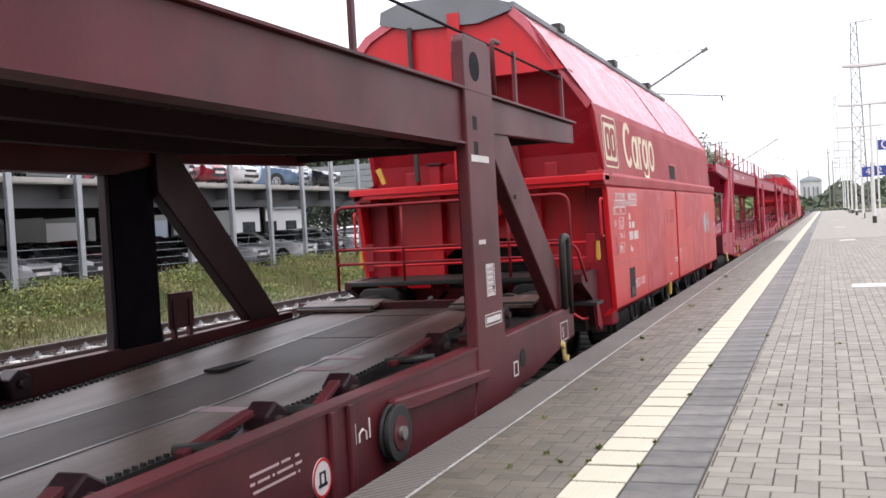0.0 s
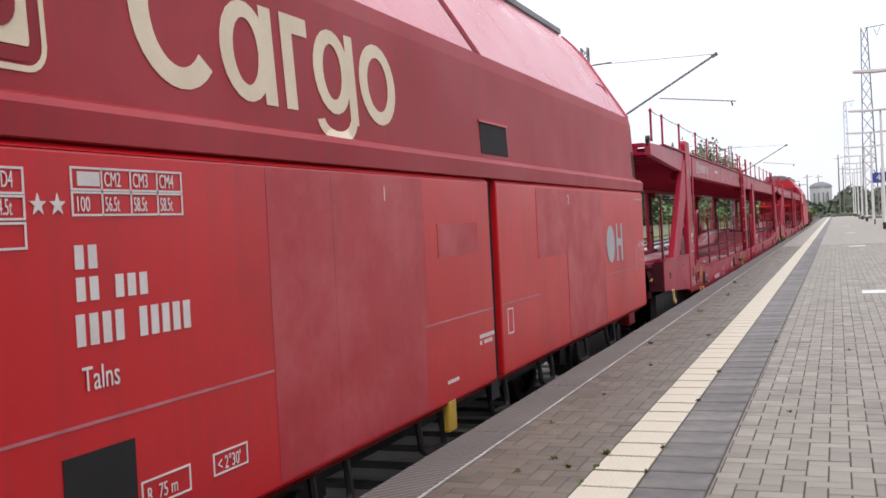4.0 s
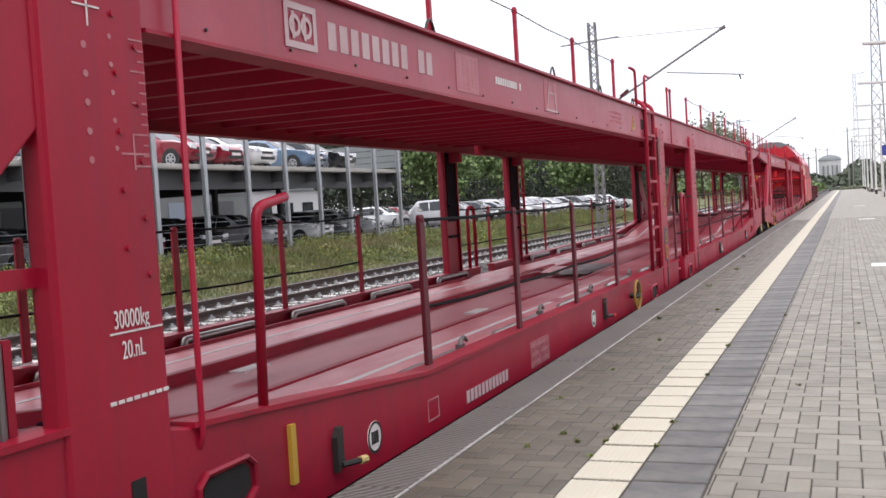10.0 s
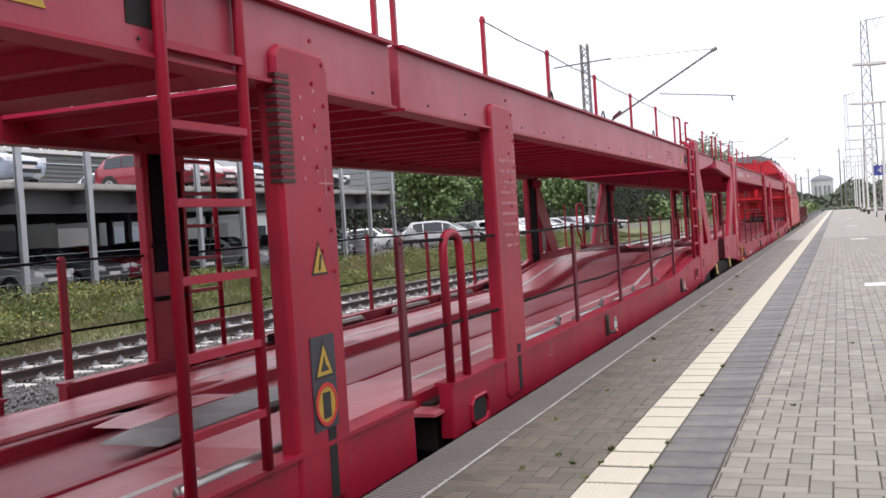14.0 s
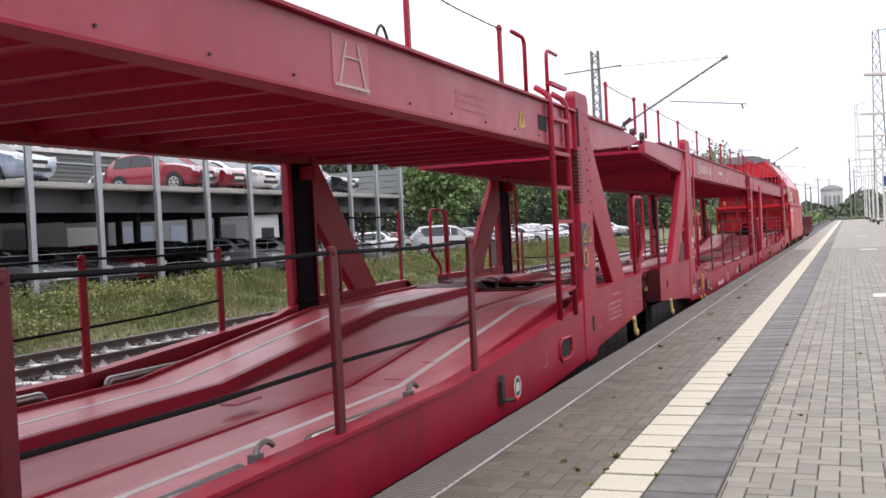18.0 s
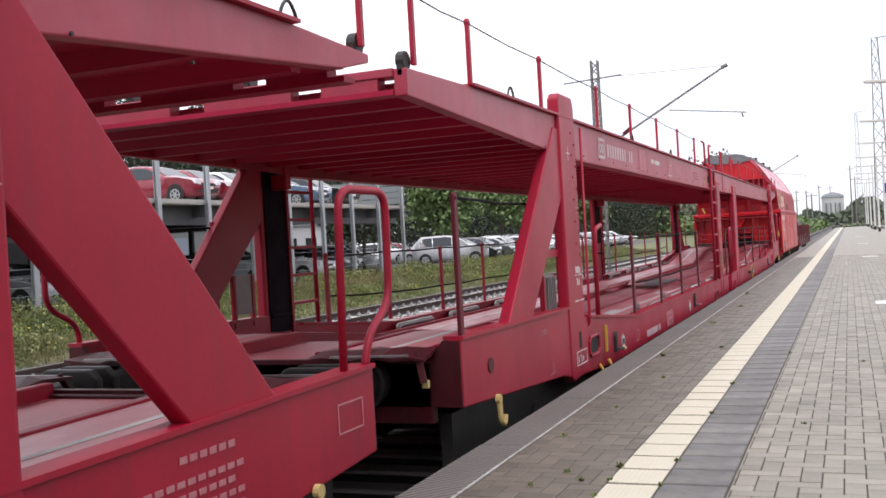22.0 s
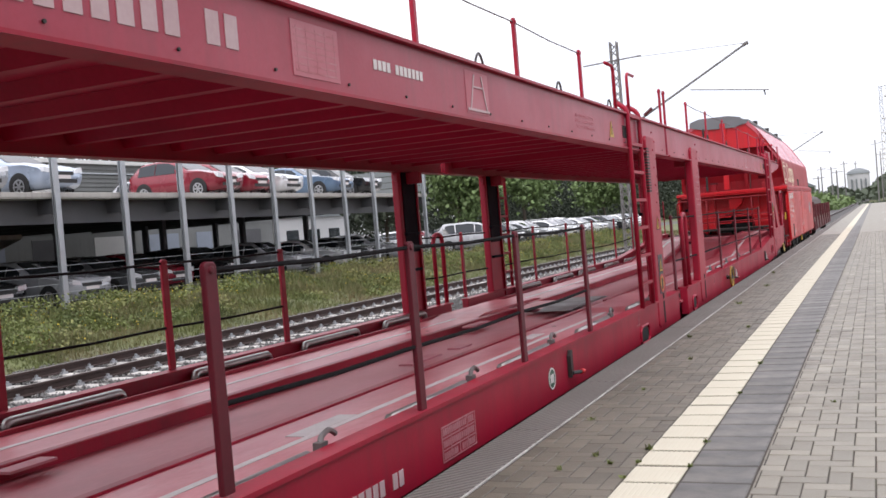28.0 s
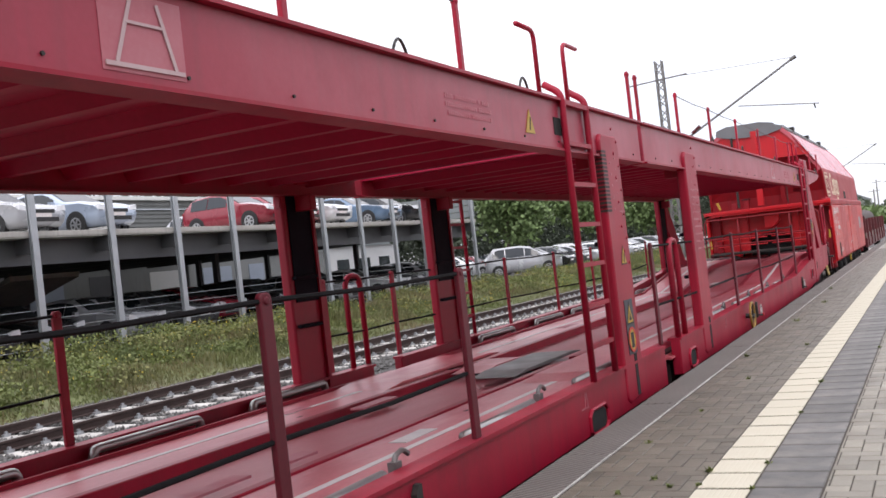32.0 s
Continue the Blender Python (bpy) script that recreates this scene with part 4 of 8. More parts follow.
    for y, wide, z in ((3.24, 0.3, 0.165), (12.12, 0.33, -0.02), (15.14, 0.25, 0.0), (25.56, 0.3, 0.165)):
        e = y + wide
        o = wp("sill_opening", Geo().prism([(y, z - 0.035), (y + 0.04, z - 0.065), (e - 0.04, z - 0.065), (e, z - 0.035), (e, z + 0.035), (e - 0.04, z + 0.065), (y + 0.04, z + 0.065), (y, z + 0.035)], NEAR + 0.0005, NEAR + 0.004), HOLE_SHADE, w, "dark opening in the sill")
        ring = [(y - 0.03, z - 0.045), (y + 0.02, z - 0.085), (e - 0.02, z - 0.085), (e + 0.03, z - 0.045), (e + 0.03, z + 0.045), (e - 0.02, z + 0.085), (y + 0.02, z + 0.085), (y - 0.03, z + 0.045), (y - 0.03, z - 0.045)]
        part("opening_frame", Geo().tube([(NEAR + 0.006, p, q) for p, q in ring], 0.014, 6), paint, o, shift=SH)
    return w


def stencil(w, m, draw, *args):
    """One block of stencil paint; a row of bars becomes one part a bar."""
    g = Geo()
    draw(g, *args)
    if draw is not bars:
        return wp("stencil", g, m, w)
    for k in range(len(g.v) // 8):
        wp("stencil_bar", Geo().add(g.v[8 * k:8 * k + 8], g.f[:6]), m, w)


def carrier_signs(w, seed, variant):
    """Stencils, stickers and small gear of a red transporter's platform side."""
    B = NEAR - 0.02
    s2 = Geo()
    outline(s2, 4.06, 4.34, 1.9, 2.1, 0.03, NEAR - 0.019)
    for a in (4.12, 4.22):
        s2.box(NEAR - 0.016, NEAR - 0.0135, a, a + 0.02, 1.94, 2.06).disc((NEAR - 0.0148, a + 0.025, 2.0), "x", 0.05, 0.0025, 14, 0.03)
    wp("company_mark", s2, GREYED, w, "white framed company mark")
    for k in range(11):
        if k != 8:
            wp("name_bar", Geo().box(B, NEAR - 0.0165, 4.45 + 0.118 * k, 4.53 + 0.118 * k, 1.93, 2.06), GREYED, w)
    table = wp("load_table_sticker", Geo().box(B, NEAR - 0.0165, 6.1, 6.5, 1.88, 2.12), PALE_PINK, w, "bleached sticker")
    for k in range(7):
        part("table_line", Geo().box(NEAR - 0.0165, NEAR - 0.0155, 6.12, 6.48, 1.9 + 0.03 * k, 1.908 + 0.03 * k), FADED, table, shift=SH)
    for k in range(5):
        part("table_line", Geo().box(NEAR - 0.0165, NEAR - 0.0158, 6.14 + 0.08 * k, 6.146 + 0.08 * k, 1.9, 2.1), FADED, table, shift=SH)
    stencil(w, WHITE, bars, 6.85, 7.44, 1.99, 0.05, 12, seed, B)
    for y0 in (8.05, 21.95):
        sym = wp("gauge_sticker", Geo().box(NEAR - 0.0195, NEAR - 0.0175, y0, y0 + 0.38, 1.87, 2.13), PALE_PINK, w, "bleached square sticker")
        X = NEAR - 0.0135
        g = Geo().beam((X, y0 + 0.06, 1.9), (X, y0 + 0.14, 2.11), 0.003, 0.015).beam((X, y0 + 0.33, 1.9), (X, y0 + 0.26, 2.11), 0.003, 0.015).box(X - 0.002, X + 0.002, y0 + 0.01, y0 + 0.37, 1.885, 1.9).box(X - 0.002, X + 0.002, y0 + 0.11, y0 + 0.28, 2.03, 2.04)
        part("gauge_symbol", g, GREYED, sym, "thin pale drawing", shift=SH)
    for ya, yb in ((10.45, 11.05), (23.54, 24.1)):
        for r in range(3):
            stencil(w, PALE_PINK, bars, ya, yb, 2.02 - 0.045 * r, 0.024, 24, seed + r, B)
    for y, z in ((11.65, 1.98), (24.87, 1.98)):
        tri = wp("warning_triangle", Geo().prism([(y - 0.08, z - 0.07), (y + 0.08, z - 0.07), (y, z + 0.08)], NEAR - 0.019, NEAR - 0.015), YELLOW, w, "yellow warning triangle")
        part("bolt_symbol", Geo().beam((NEAR - 0.014, y + 0.01, z + 0.03), (NEAR - 0.014, y - 0.01, z - 0.05), 0.003, 0.012), BLACK, tri, shift=SH)
    for y0 in (12.1, 25.3):
        wp("beam_opening", Geo().box(B, NEAR - 0.0165, y0, y0 + 0.22, 1.93, 2.05), HOLE_SHADE, w, "dark opening in the beam")
    for y, z, yt, zt in ((13.14, 0.3, 13.2, 0.99), (26.36, 0.77, 26.6, 1.0)):
        x = NEAR + 0.012
        pl = wp("warning_plate", Geo().box(x + 0.0005, x + 0.004, y, y + 0.22, z, z + 0.42), PLATE_NAVY, w, "dark plate with yellow warning signs")
        tri = [(y + 0.02, z + 0.23), (y + 0.2, z + 0.23), (y + 0.11, z + 0.4)]
        part("warning_triangle", Geo().prism(tri, x + 0.004, x + 0.006), BLACK, pl, shift=SH)
        part("warning_triangle", Geo().prism([(y + 0.04, z + 0.242), (y + 0.18, z + 0.242), (y + 0.11, z + 0.375)], x + 0.006, x + 0.008), YELLOW, pl, shift=SH)
        part("warning_disc", Geo().disc((x + 0.006, y + 0.11, z + 0.11), "x", 0.095, 0.004, 20), YELLOW, pl, shift=SH)
        part("warning_ring", Geo().disc((x + 0.009, y + 0.11, z + 0.11), "x", 0.098, 0.003, 20, 0.08), TRAFFIC_RED, pl, "red ring", shift=SH)
        part("warning_drawing", Geo().prism([(y + 0.075, z + 0.26), (y + 0.15, z + 0.26), (y + 0.12, z + 0.29), (y + 0.11, z + 0.33), (y + 0.095, z + 0.3)], x + 0.008, x + 0.01), BLACK, pl, shift=SH)
        part("warning_drawing", Geo().box(x + 0.008, x + 0.01, y + 0.075, y + 0.145, z + 0.05, z + 0.165), BLACK, pl, shift=SH)
        q = wp("warning_triangle", Geo().prism([(yt, zt), (yt + 0.15, zt), (yt + 0.075, zt + 0.15)], x + 0.0005, x + 0.003), BLACK, w, "yellow warning triangle with a black rim")
        part("triangle_face", Geo().prism([(yt + 0.015, zt + 0.01), (yt + 0.135, zt + 0.01), (yt + 0.075, zt + 0.128)], x + 0.003, x + 0.005), YELLOW, q, shift=SH)
        part("bolt_symbol", Geo().beam((x + 0.006, yt + 0.085, zt + 0.09), (x + 0.006, yt + 0.065, zt + 0.02), 0.003, 0.014), BLACK, q, shift=SH)
    # post near the first brace: load figures, speed box, folded plate
    x = NEAR + 0.012
    lettering("30000kg", 2.82, 0.84, 0.085, w, WHITE, x, 0.6)
    lettering("20.nL", 2.85, 0.74, 0.085, w, WHITE, x, 0.6)
    wp("stencil", Geo().box(x + 0.001, x + 0.004, 2.8, 3.06, 0.822, 0.828), WHITE, w)
    stencil(w, WHITE, bars, 2.78, 3.08, 0.6, 0.012, 8, seed, x)
    stencil(w, WHITE, outline, 2.74, 3.08, 0.06, 0.18, 0.008, x)
    wp("stencil", Geo().box(x + 0.001, x + 0.004, 2.74, 2.86, 1.86, 1.866).box(x + 0.001, x + 0.004, 2.8, 2.806, 1.8, 1.92), WHITE, w)
    lettering("R  75 m", 2.77, 0.085, 0.085, w, WHITE, x, 0.7)
    lettering("31.00m", 1.75, 0.42, 0.07, w, FADED, NEAR)
    step = wp("folded_step_plate", Geo().box(NEAR - 0.1, NEAR - 0.06, 2.16, 2.44, 0.5, 0.86), GALV_DARK, w, "grey ribbed bridge plate in its holder", bevel=0.01)
    for i in range(5):
        part("plate_rib", Geo().box(NEAR - 0.062, NEAR - 0.045, 2.19 + 0.052 * i, 2.205 + 0.052 * i, 0.52, 0.84), GALV_DARK, step, shift=SH)
    for y in (2.13, 2.44):
        part("holder_leg", Geo().box(NEAR - 0.1, NEAR - 0.06, y, y + 0.03, 0.45, 0.86), RED, step, shift=SH)
    wp("cross_tie", Geo().box(NEAR - 0.09, NEAR - 0.05, 1.6, 2.7, 1.0, 1.06), RED, w)
    # levers, signs, brake wheel, stencils of the sill
    for y in (4.2, 9.6, 19.0, 24.0):
        v = wp("valve_handle", Geo().prism([(y, 0.16), (y + 0.03, 0.2), (y + 0.06, 0.2), (y + 0.06, 0.02), (y, 0.0)], NEAR + 0.0, NEAR + 0.03), STEEL, w, "dark valve lever")
        part("lever", Geo().tube([(NEAR + 0.03, y + 0.03, 0.03), (NEAR + 0.06, y + 0.15, 0.02)], 0.014, 6), STEEL, v, "thin lever", shift=SH)
        part("lever_tip", Geo().tube([(NEAR + 0.06, y + 0.15, 0.02), (NEAR + 0.065, y + 0.2, 0.016)], 0.02, 8), HOOK_YELLOW if y < 5 else TRAFFIC_RED, v, "painted lever tip", shift=SH)
    for y in (4.63, 9.2, 19.45, 24.41):
        sg = wp("round_sign", Geo().disc((NEAR + 0.002, y, 0.06), "x", 0.08, 0.003, 20), GREEN_SIGN if y > 5 else WHITE, w, "small round sign")
        g = Geo().disc((NEAR + 0.0045, y, 0.06), "x", 0.078, 0.002, 20, 0.066)
        bars(g, y - 0.04, y + 0.04, 0.03, 0.06, 3, seed, NEAR + 0.003)
        part("sign_mark", g, WHITE if y > 5 else STEEL, sg, shift=SH)
    wp("yellow_handle", Geo().box(NEAR, NEAR + 0.02, 3.83, 3.87, 0.05, 0.3), YELLOW, w, "yellow handle")
    wp("step_bar", Geo().tube(bent([(NEAR + 0.02, 3.5, -0.02), (NEAR + 0.06, 3.5, -0.1), (NEAR + 0.06, 3.85, -0.1), (NEAR + 0.02, 3.85, -0.02)], 0.03), 0.014, 6), YELLOW, w, "yellow step bar", smooth=True)
    stencil(w, FADED, lined_box, 7.24, 7.72, -0.06, 0.13, 3, 4, seed + 5)
    stencil(w, GREYED, bars, 5.9, 6.78, -0.04, 0.075, 13, seed + 9)
    stencil(w, FADED, outline, 5.3, 5.46, -0.02, 0.1, 0.008)
    for r in range(9):
        stencil(w, FADED, bars, 15.93, 16.28, 1.0 + 0.075 * r, 0.02, 9, seed + 20 + r, NEAR + 0.012)
    stencil(w, FADED, bars, 27.55, 27.9, 0.45, 0.025, 6, seed)
    for r in range(4):
        stencil(w, FADED, bars, 27.35, 27.95, 0.22 + 0.05 * r, 0.022, 10, seed + 40 + r)
    stencil(w, FADED, outline, 26.9, 27.1, 0.2, 0.42, 0.008)
    stencil(w, FADED, outline, 28.7, 28.95, 0.32, 0.46, 0.008)
    for y in (1.95, 11.95, 16.9, 25.05):
        wp("stencil", Geo().beam((NEAR + 0.003, y, 0.1), (NEAR + 0.003, y + 0.14, 0.1), 0.003, 0.008).beam((NEAR + 0.003, y + 0.08, 0.1), (NEAR + 0.003, y + 0.1, 0.2), 0.003, 0.008).beam((NEAR + 0.003, y + 0.14, 0.1), (NEAR + 0.003, y + 0.12, 0.2), 0.003, 0.008), FADED, w)
    yw = 10.9 if variant == 1 else 18.3
    wheel = wp("hand_brake_wheel", Geo().disc((NEAR + 0.08, yw, 0.09), "x", 0.17, 0.022, 24, 0.145), OCHRE, w, "grimy yellow hand brake wheel", smooth=True)
    part("hub", Geo().tube([(NEAR, yw, 0.09), (NEAR + 0.1, yw, 0.09)], 0.03, 10), STEEL, wheel, shift=SH)
    for a, b in ((-0.15, 0.0), (0.15, 0.0), (0.0, 0.15)):
        part("spoke", Geo().tube([(NEAR + 0.09, yw, 0.09), (NEAR + 0.08, yw + a, 0.09 + b)], 0.01, 6), STEEL, wheel, shift=SH)
    plate = wp("hazard_plate", Geo().box(NEAR + 0.001, NEAR + 0.006, yw + 0.3, yw + 0.62, -0.04, 0.13), OCHRE, w, "grimy yellow instruction plate")
    part("plate_drawing", Geo().beam((NEAR + 0.007, yw + 0.43, -0.01), (NEAR + 0.007, yw + 0.59, 0.09), 0.002, 0.05).box(NEAR + 0.006, NEAR + 0.008, yw + 0.33, yw + 0.41, 0.07, 0.11), BLACK, plate, shift=SH)
    wp("maker_plate", Geo().disc((NEAR + 0.004, 0.62, 0.36), "x", 0.05, 0.008, 16), RED_GRIMY_SHADED, w, "oval maker's plate")


def brown_carrier():
    """The older transporter that rolls away first; its end stands at 8.85 m when the shot begins."""
    w = wagon("brown_car_transporter", 0.0, "old dark brown double-deck car transporter wagon, empty")
    A, E = -20.3, 8.85
    zs = lambda y: float(np.interp(y, [A, A + 3, 2, 5, 7, E], [0.4, 0.33, 0.17, 0.2, 0.3, 0.38]))
    steps = [A, A + 3, -8.0, 2.0, 3.5, 5.0, 6.0, 7.0, 8.0, E]
    for X, d in ((NEAR, -1), (FAR, 1)):
        pts = [(A, 0.1), (A, 0.4), (A + 3, 0.36), (-8, 0.33), (5.2, 0.33), (6.6, 0.34), (8.0, 0.36), (E, 0.37), (E, 0.1), (7.4, -0.06), (6.2, -0.12), (A + 3, -0.12)]
        sill = wp("side_sill", Geo().prism(pts, X, X + d * 0.09), BROWN, w, bevel=0.01)
        part("sill_lip", Geo().box(min(X - d * 0.01, X + d * 0.1), max(X - d * 0.01, X + d * 0.1), A + 3, 6.2, 0.33, 0.35), BROWN, sill, shift=SH)
        beam = wp("upper_beam", Geo().prism([(A - 0.4, 1.86), (A - 0.4, 2.04), (6.2, 2.05), (9.28, 2.04), (9.28, 1.86), (6.9, 1.8), (6.3, 1.7), (A + 3, 1.7)], X + d * 0.02, X + d * 0.1), BROWN, w, bevel=0.008)
        part("beam_flange", Geo().box(min(X - d * 0.015, X + d * 0.12), max(X - d * 0.015, X + d * 0.12), A, 9.28, 2.05, 2.066), BROWN, beam, shift=SH)
        part("bottom_flange", Geo().box(min(X - d * 0.005, X + d * 0.14), max(X - d * 0.005, X + d * 0.14), A + 3, 6.25, 1.688, 1.703), BROWN, beam, shift=SH)
        for pa, pb in ((6.17, 6.75), (-18.2, -17.6), (-7.6, -7.0), (-4.9, -4.3)):
            g = Geo().prism([(pa - 0.12, -0.1), (pa - 0.02, 0.2), (pa, 0.5), (pa, 2.37), (pa + 0.05, 2.42), (pb - 0.05, 2.42), (pb, 2.37), (pb, 0.5), (pb + 0.05, 0.25), (pb + 0.1, -0.1)], X - d * 0.012, X + d * 0.07)
            o = wp("post", g, BROWN if d < 0 else BROWN_GREASY_SHADED, w, bevel=0.012)
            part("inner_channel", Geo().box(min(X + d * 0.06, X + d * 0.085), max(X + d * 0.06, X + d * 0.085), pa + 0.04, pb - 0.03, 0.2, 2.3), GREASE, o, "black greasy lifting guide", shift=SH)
            if d < 0:
                xf = X + 0.012
                for z in (1.62, 1.79):
                    part("post_slot", Geo().box(xf - 0.002, xf + 0.002, pa + 0.13, pa + 0.21, z, z + 0.09), HOLE_SHADE, o, "dark square hole", shift=SH)
                part("white_mark", Geo().box(xf + 0.0005, xf + 0.003, pa + 0.06, pa + 0.42, 1.575, 1.62), WHITE, o, "white paint mark", shift=SH)
                part("round_patch", Geo().disc((xf + 0.001, pa + 0.22, 2.22), "x", 0.1, 0.002, 18), GREASE, o, "dark round stain", shift=SH)
                part("number_frame", stencil_geo(outline, pa + 0.16, pa + 0.52, 0.46, 0.54, 0.006, xf), WHITE, o, shift=SH)
                part("number_bars", Geo().box(xf + 0.001, xf + 0.004, pa + 0.19, pa + 0.49, 0.48, 0.52), WHITE, o, shift=SH)
                part("load_table", stencil_geo(lined_box, pa + 0.23, pa + 0.41, 0.66, 0.88, 6, 1, 6, xf), WHITE, o, shift=SH)
                part("small_mark", stencil_geo(bars, pa + 0.12, pa + 0.3, 1.02, 0.03, 5, 9, xf), WHITE, o, shift=SH)
        for pts in ([(8.4, 0.37), (8.85, 0.37), (8.85, 0.48), (7.1, 1.93), (6.72, 1.93), (6.72, 1.76)] if d < 0 else [(7.97, 0.37), (8.5, 0.37), (6.95, 1.93), (6.7, 1.93), (6.7, 1.56)], [(-20.0, 0.37), (-19.45, 0.37), (-18.1, 1.6), (-18.1, 1.95), (-18.3, 1.95)]):
            br = wp("brace", Geo().prism(pts, X + d * 0.04, X + d * 0.15), BROWN if d < 0 else BROWN_GREASY_SHADED, w, bevel=0.012)
        part("brace_bolt", Geo().disc((X - d * -0.04, 7.35, 1.35), "x", 0.02, 0.02, 8), STEEL, br, shift=SH)
        # deck: lane, gutter with its toothed rail, sill
        ge = 0.66 if d < 0 else 0.5
        lane = wp("wheel_lane", Geo().loft([[(X + d * ge, y, zs(y)), (X + d * 1.15, y, zs(y) + 0.0), (X + d * 1.15, y, zs(y) - 0.03), (X + d * ge, y, zs(y) - 0.03)] for y in steps]), BROWN_DECK, w)
        part("lane_edge", Geo().loft([[(X + d * (1.15 + a), y, zs(y) + b) for a, b in ((0.0, -0.02), (0.0, 0.006), (0.02, 0.006), (0.02, -0.02))] for y in steps]), BRIGHT, lane, "worn bright edge", shift=SH)
        part("gutter_floor", Geo().loft([[(X + d * 0.09, y, zs(y) - 0.07), (X + d * ge, y, zs(y) - 0.07), (X + d * ge, y, zs(y) - 0.09), (X + d * 0.09, y, zs(y) - 0.09)] for y in steps]), STEEL, lane, shift=SH)
        teeth = Geo()
        y = 1.0
        while y < 8.6:
            teeth.box(X + d * (ge - 0.02) - 0.01, X + d * (ge - 0.02) + 0.01, y, y + 0.018, zs(y) - 0.02, zs(y) + 0.018)
            y += 0.055
        if y > 1:
            part("rail_teeth", teeth, STEEL, lane, "row of dark steel teeth", shift=SH, kind="stuff")
        part("tooth_rail", Geo().loft([[(X + d * (ge - 0.02 + a), y, zs(y) + b) for a, b in ((-0.02, -0.07), (-0.02, 0.0), (0.02, 0.0), (0.02, -0.07))] for y in steps]), STEEL, lane, shift=SH)
        # folded wheel chocks lie in the gutters: two bars hinged to a head
        for y, turn in (((2.2, 1), (3.5, -1), (4.3, 1), (5.75, -1), (6.55, 1), (7.15, -1)) if d < 0 else ((2.6, 1), (4.4, -1))):
            z, xg = zs(y) + 0.03, X + d * (ge - 0.3)
            ch = wp("wheel_chock", Geo().beam((xg - 0.1 * turn, y, z), (xg + 0.08 * turn, y + 0.62, z + 0.03), 0.05, 0.045), BROWN_GREASY_SHADED, w, "greasy brown wheel chock", bevel=0.008)
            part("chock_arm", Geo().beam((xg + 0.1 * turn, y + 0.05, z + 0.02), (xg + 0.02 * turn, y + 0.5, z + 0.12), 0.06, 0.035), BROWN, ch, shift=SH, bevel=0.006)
            part("chock_head", Geo().prism([(y + 0.52, z - 0.04), (y + 0.5, z + 0.1), (y + 0.6, z + 0.16), (y + 0.7, z + 0.1), (y + 0.68, z - 0.04)], xg - 0.07, xg + 0.07), BROWN_GREASY_SHADED, ch, shift=SH, bevel=0.012)
            part("chock_tube", Geo().tube([(xg - 0.16, y + 0.1, z + 0.03), (xg + 0.16, y + 0.16, z + 0.05)], 0.028, 8), STEEL, ch, shift=SH, smooth=True)
            part("chock_pin", Geo().disc((xg + 0.08, y + 0.6, z + 0.06), "x", 0.03, 0.05, 10), RUST, ch, shift=SH)
        # worn white stripes across the near lane
        if d < 0:
            for y, ya in ((4.66, 4.8), (5.83, 5.98), (6.22, 6.34)):
                part("paint_patch", Geo().loft([[(-3.4, q, zs(q) + 0.003), (-3.08, q, zs(q) + 0.003), (-3.08, q, zs(q) - 0.01), (-3.4, q, zs(q) - 0.01)] for q in (y, ya)]), GREYED, lane, "worn white stripe", shift=SH)
        for y in (-2.0, -0.3, 1.4, 3.0, 4.7, 7.6, 9.1):
            part("guard_post", Geo().box(X + d * 0.07 - 0.014, X + d * 0.07 + 0.014, y - 0.02, y + 0.02, 2.05, 2.5), BROWN, beam, shift=SH)
        part("guard_rope", Geo().tube([(X + d * 0.07, -2.0, 2.47), (X + d * 0.07, 4.7, 2.46), (X + d * 0.07, 9.1, 2.46)], 0.01, 6), ROPE, beam, "black wire rope", shift=SH)
        part("guard_loop", Geo().tube(bent([(X + d * 0.02, 6.9, 2.05), (X + d * 0.02, 6.9, 2.48), (X + d * 0.02, 7.05, 2.48)], 0.05), 0.02, 8), BROWN, beam, smooth=True, shift=SH)
        if d > 0:
            ph = wp("plate_holder", Geo().box(X + 0.05, X + 0.07, 6.86, 7.2, 0.42, 0.72), BROWN, w, "dark plate standing on the sill", bevel=0.006)
            part("holder_leg", Geo().box(X + 0.04, X + 0.08, 6.9, 6.94, 0.3, 0.66), BROWN, ph, shift=SH)
            part("holder_leg", Geo().box(X + 0.04, X + 0.08, 7.12, 7.16, 0.3, 0.66), BROWN, ph, shift=SH)
            continue
        wp("grab_rail", Geo().tube(bent([(X - d * 0.0, 8.55, 0.36), (X - d * 0.0, 8.55, 1.0), (X - d * 0.0, 8.75, 1.0), (X - d * 0.0, 8.75, 0.3)], 0.09, 5), 0.032, 8), STEEL, w, "looped dark grab rail", smooth=True)
    mid = wp("middle_floor", Geo().loft([[(NEAR - 1.15, y, zs(y) + 0.002), (FAR + 1.15, y, zs(y) + 0.002), (FAR + 1.15, y, zs(y) - 0.03), (NEAR - 1.15, y, zs(y) - 0.03)] for y in steps]), BROWN_FLOOR, w)
    part("floor_slot", Geo().box(-4.04, -3.9, 5.75, 6.25, 0.2, 0.262), HOLE_SHADE, mid, "dark slot in the floor", shift=SH)
    for y in (7.1, 8.3):
        part("floor_seam", Geo().box(NEAR - 1.15, FAR + 1.15, y, y + 0.012, zs(y) - 0.01, zs(y) + 0.006), STEEL, mid, shift=SH)
    for xa in (NEAR - 0.3, FAR + 1.1):
        f = wp("bridge_flap", Geo().prism([(8.55, 0.38), (8.55, 0.41), (8.9, 0.47), (9.2, 0.42), (9.2, 0.39), (8.9, 0.44)], xa, xa - 0.8), BROWN_DECK, w, "folding steel bridge plate", bevel=0.004)
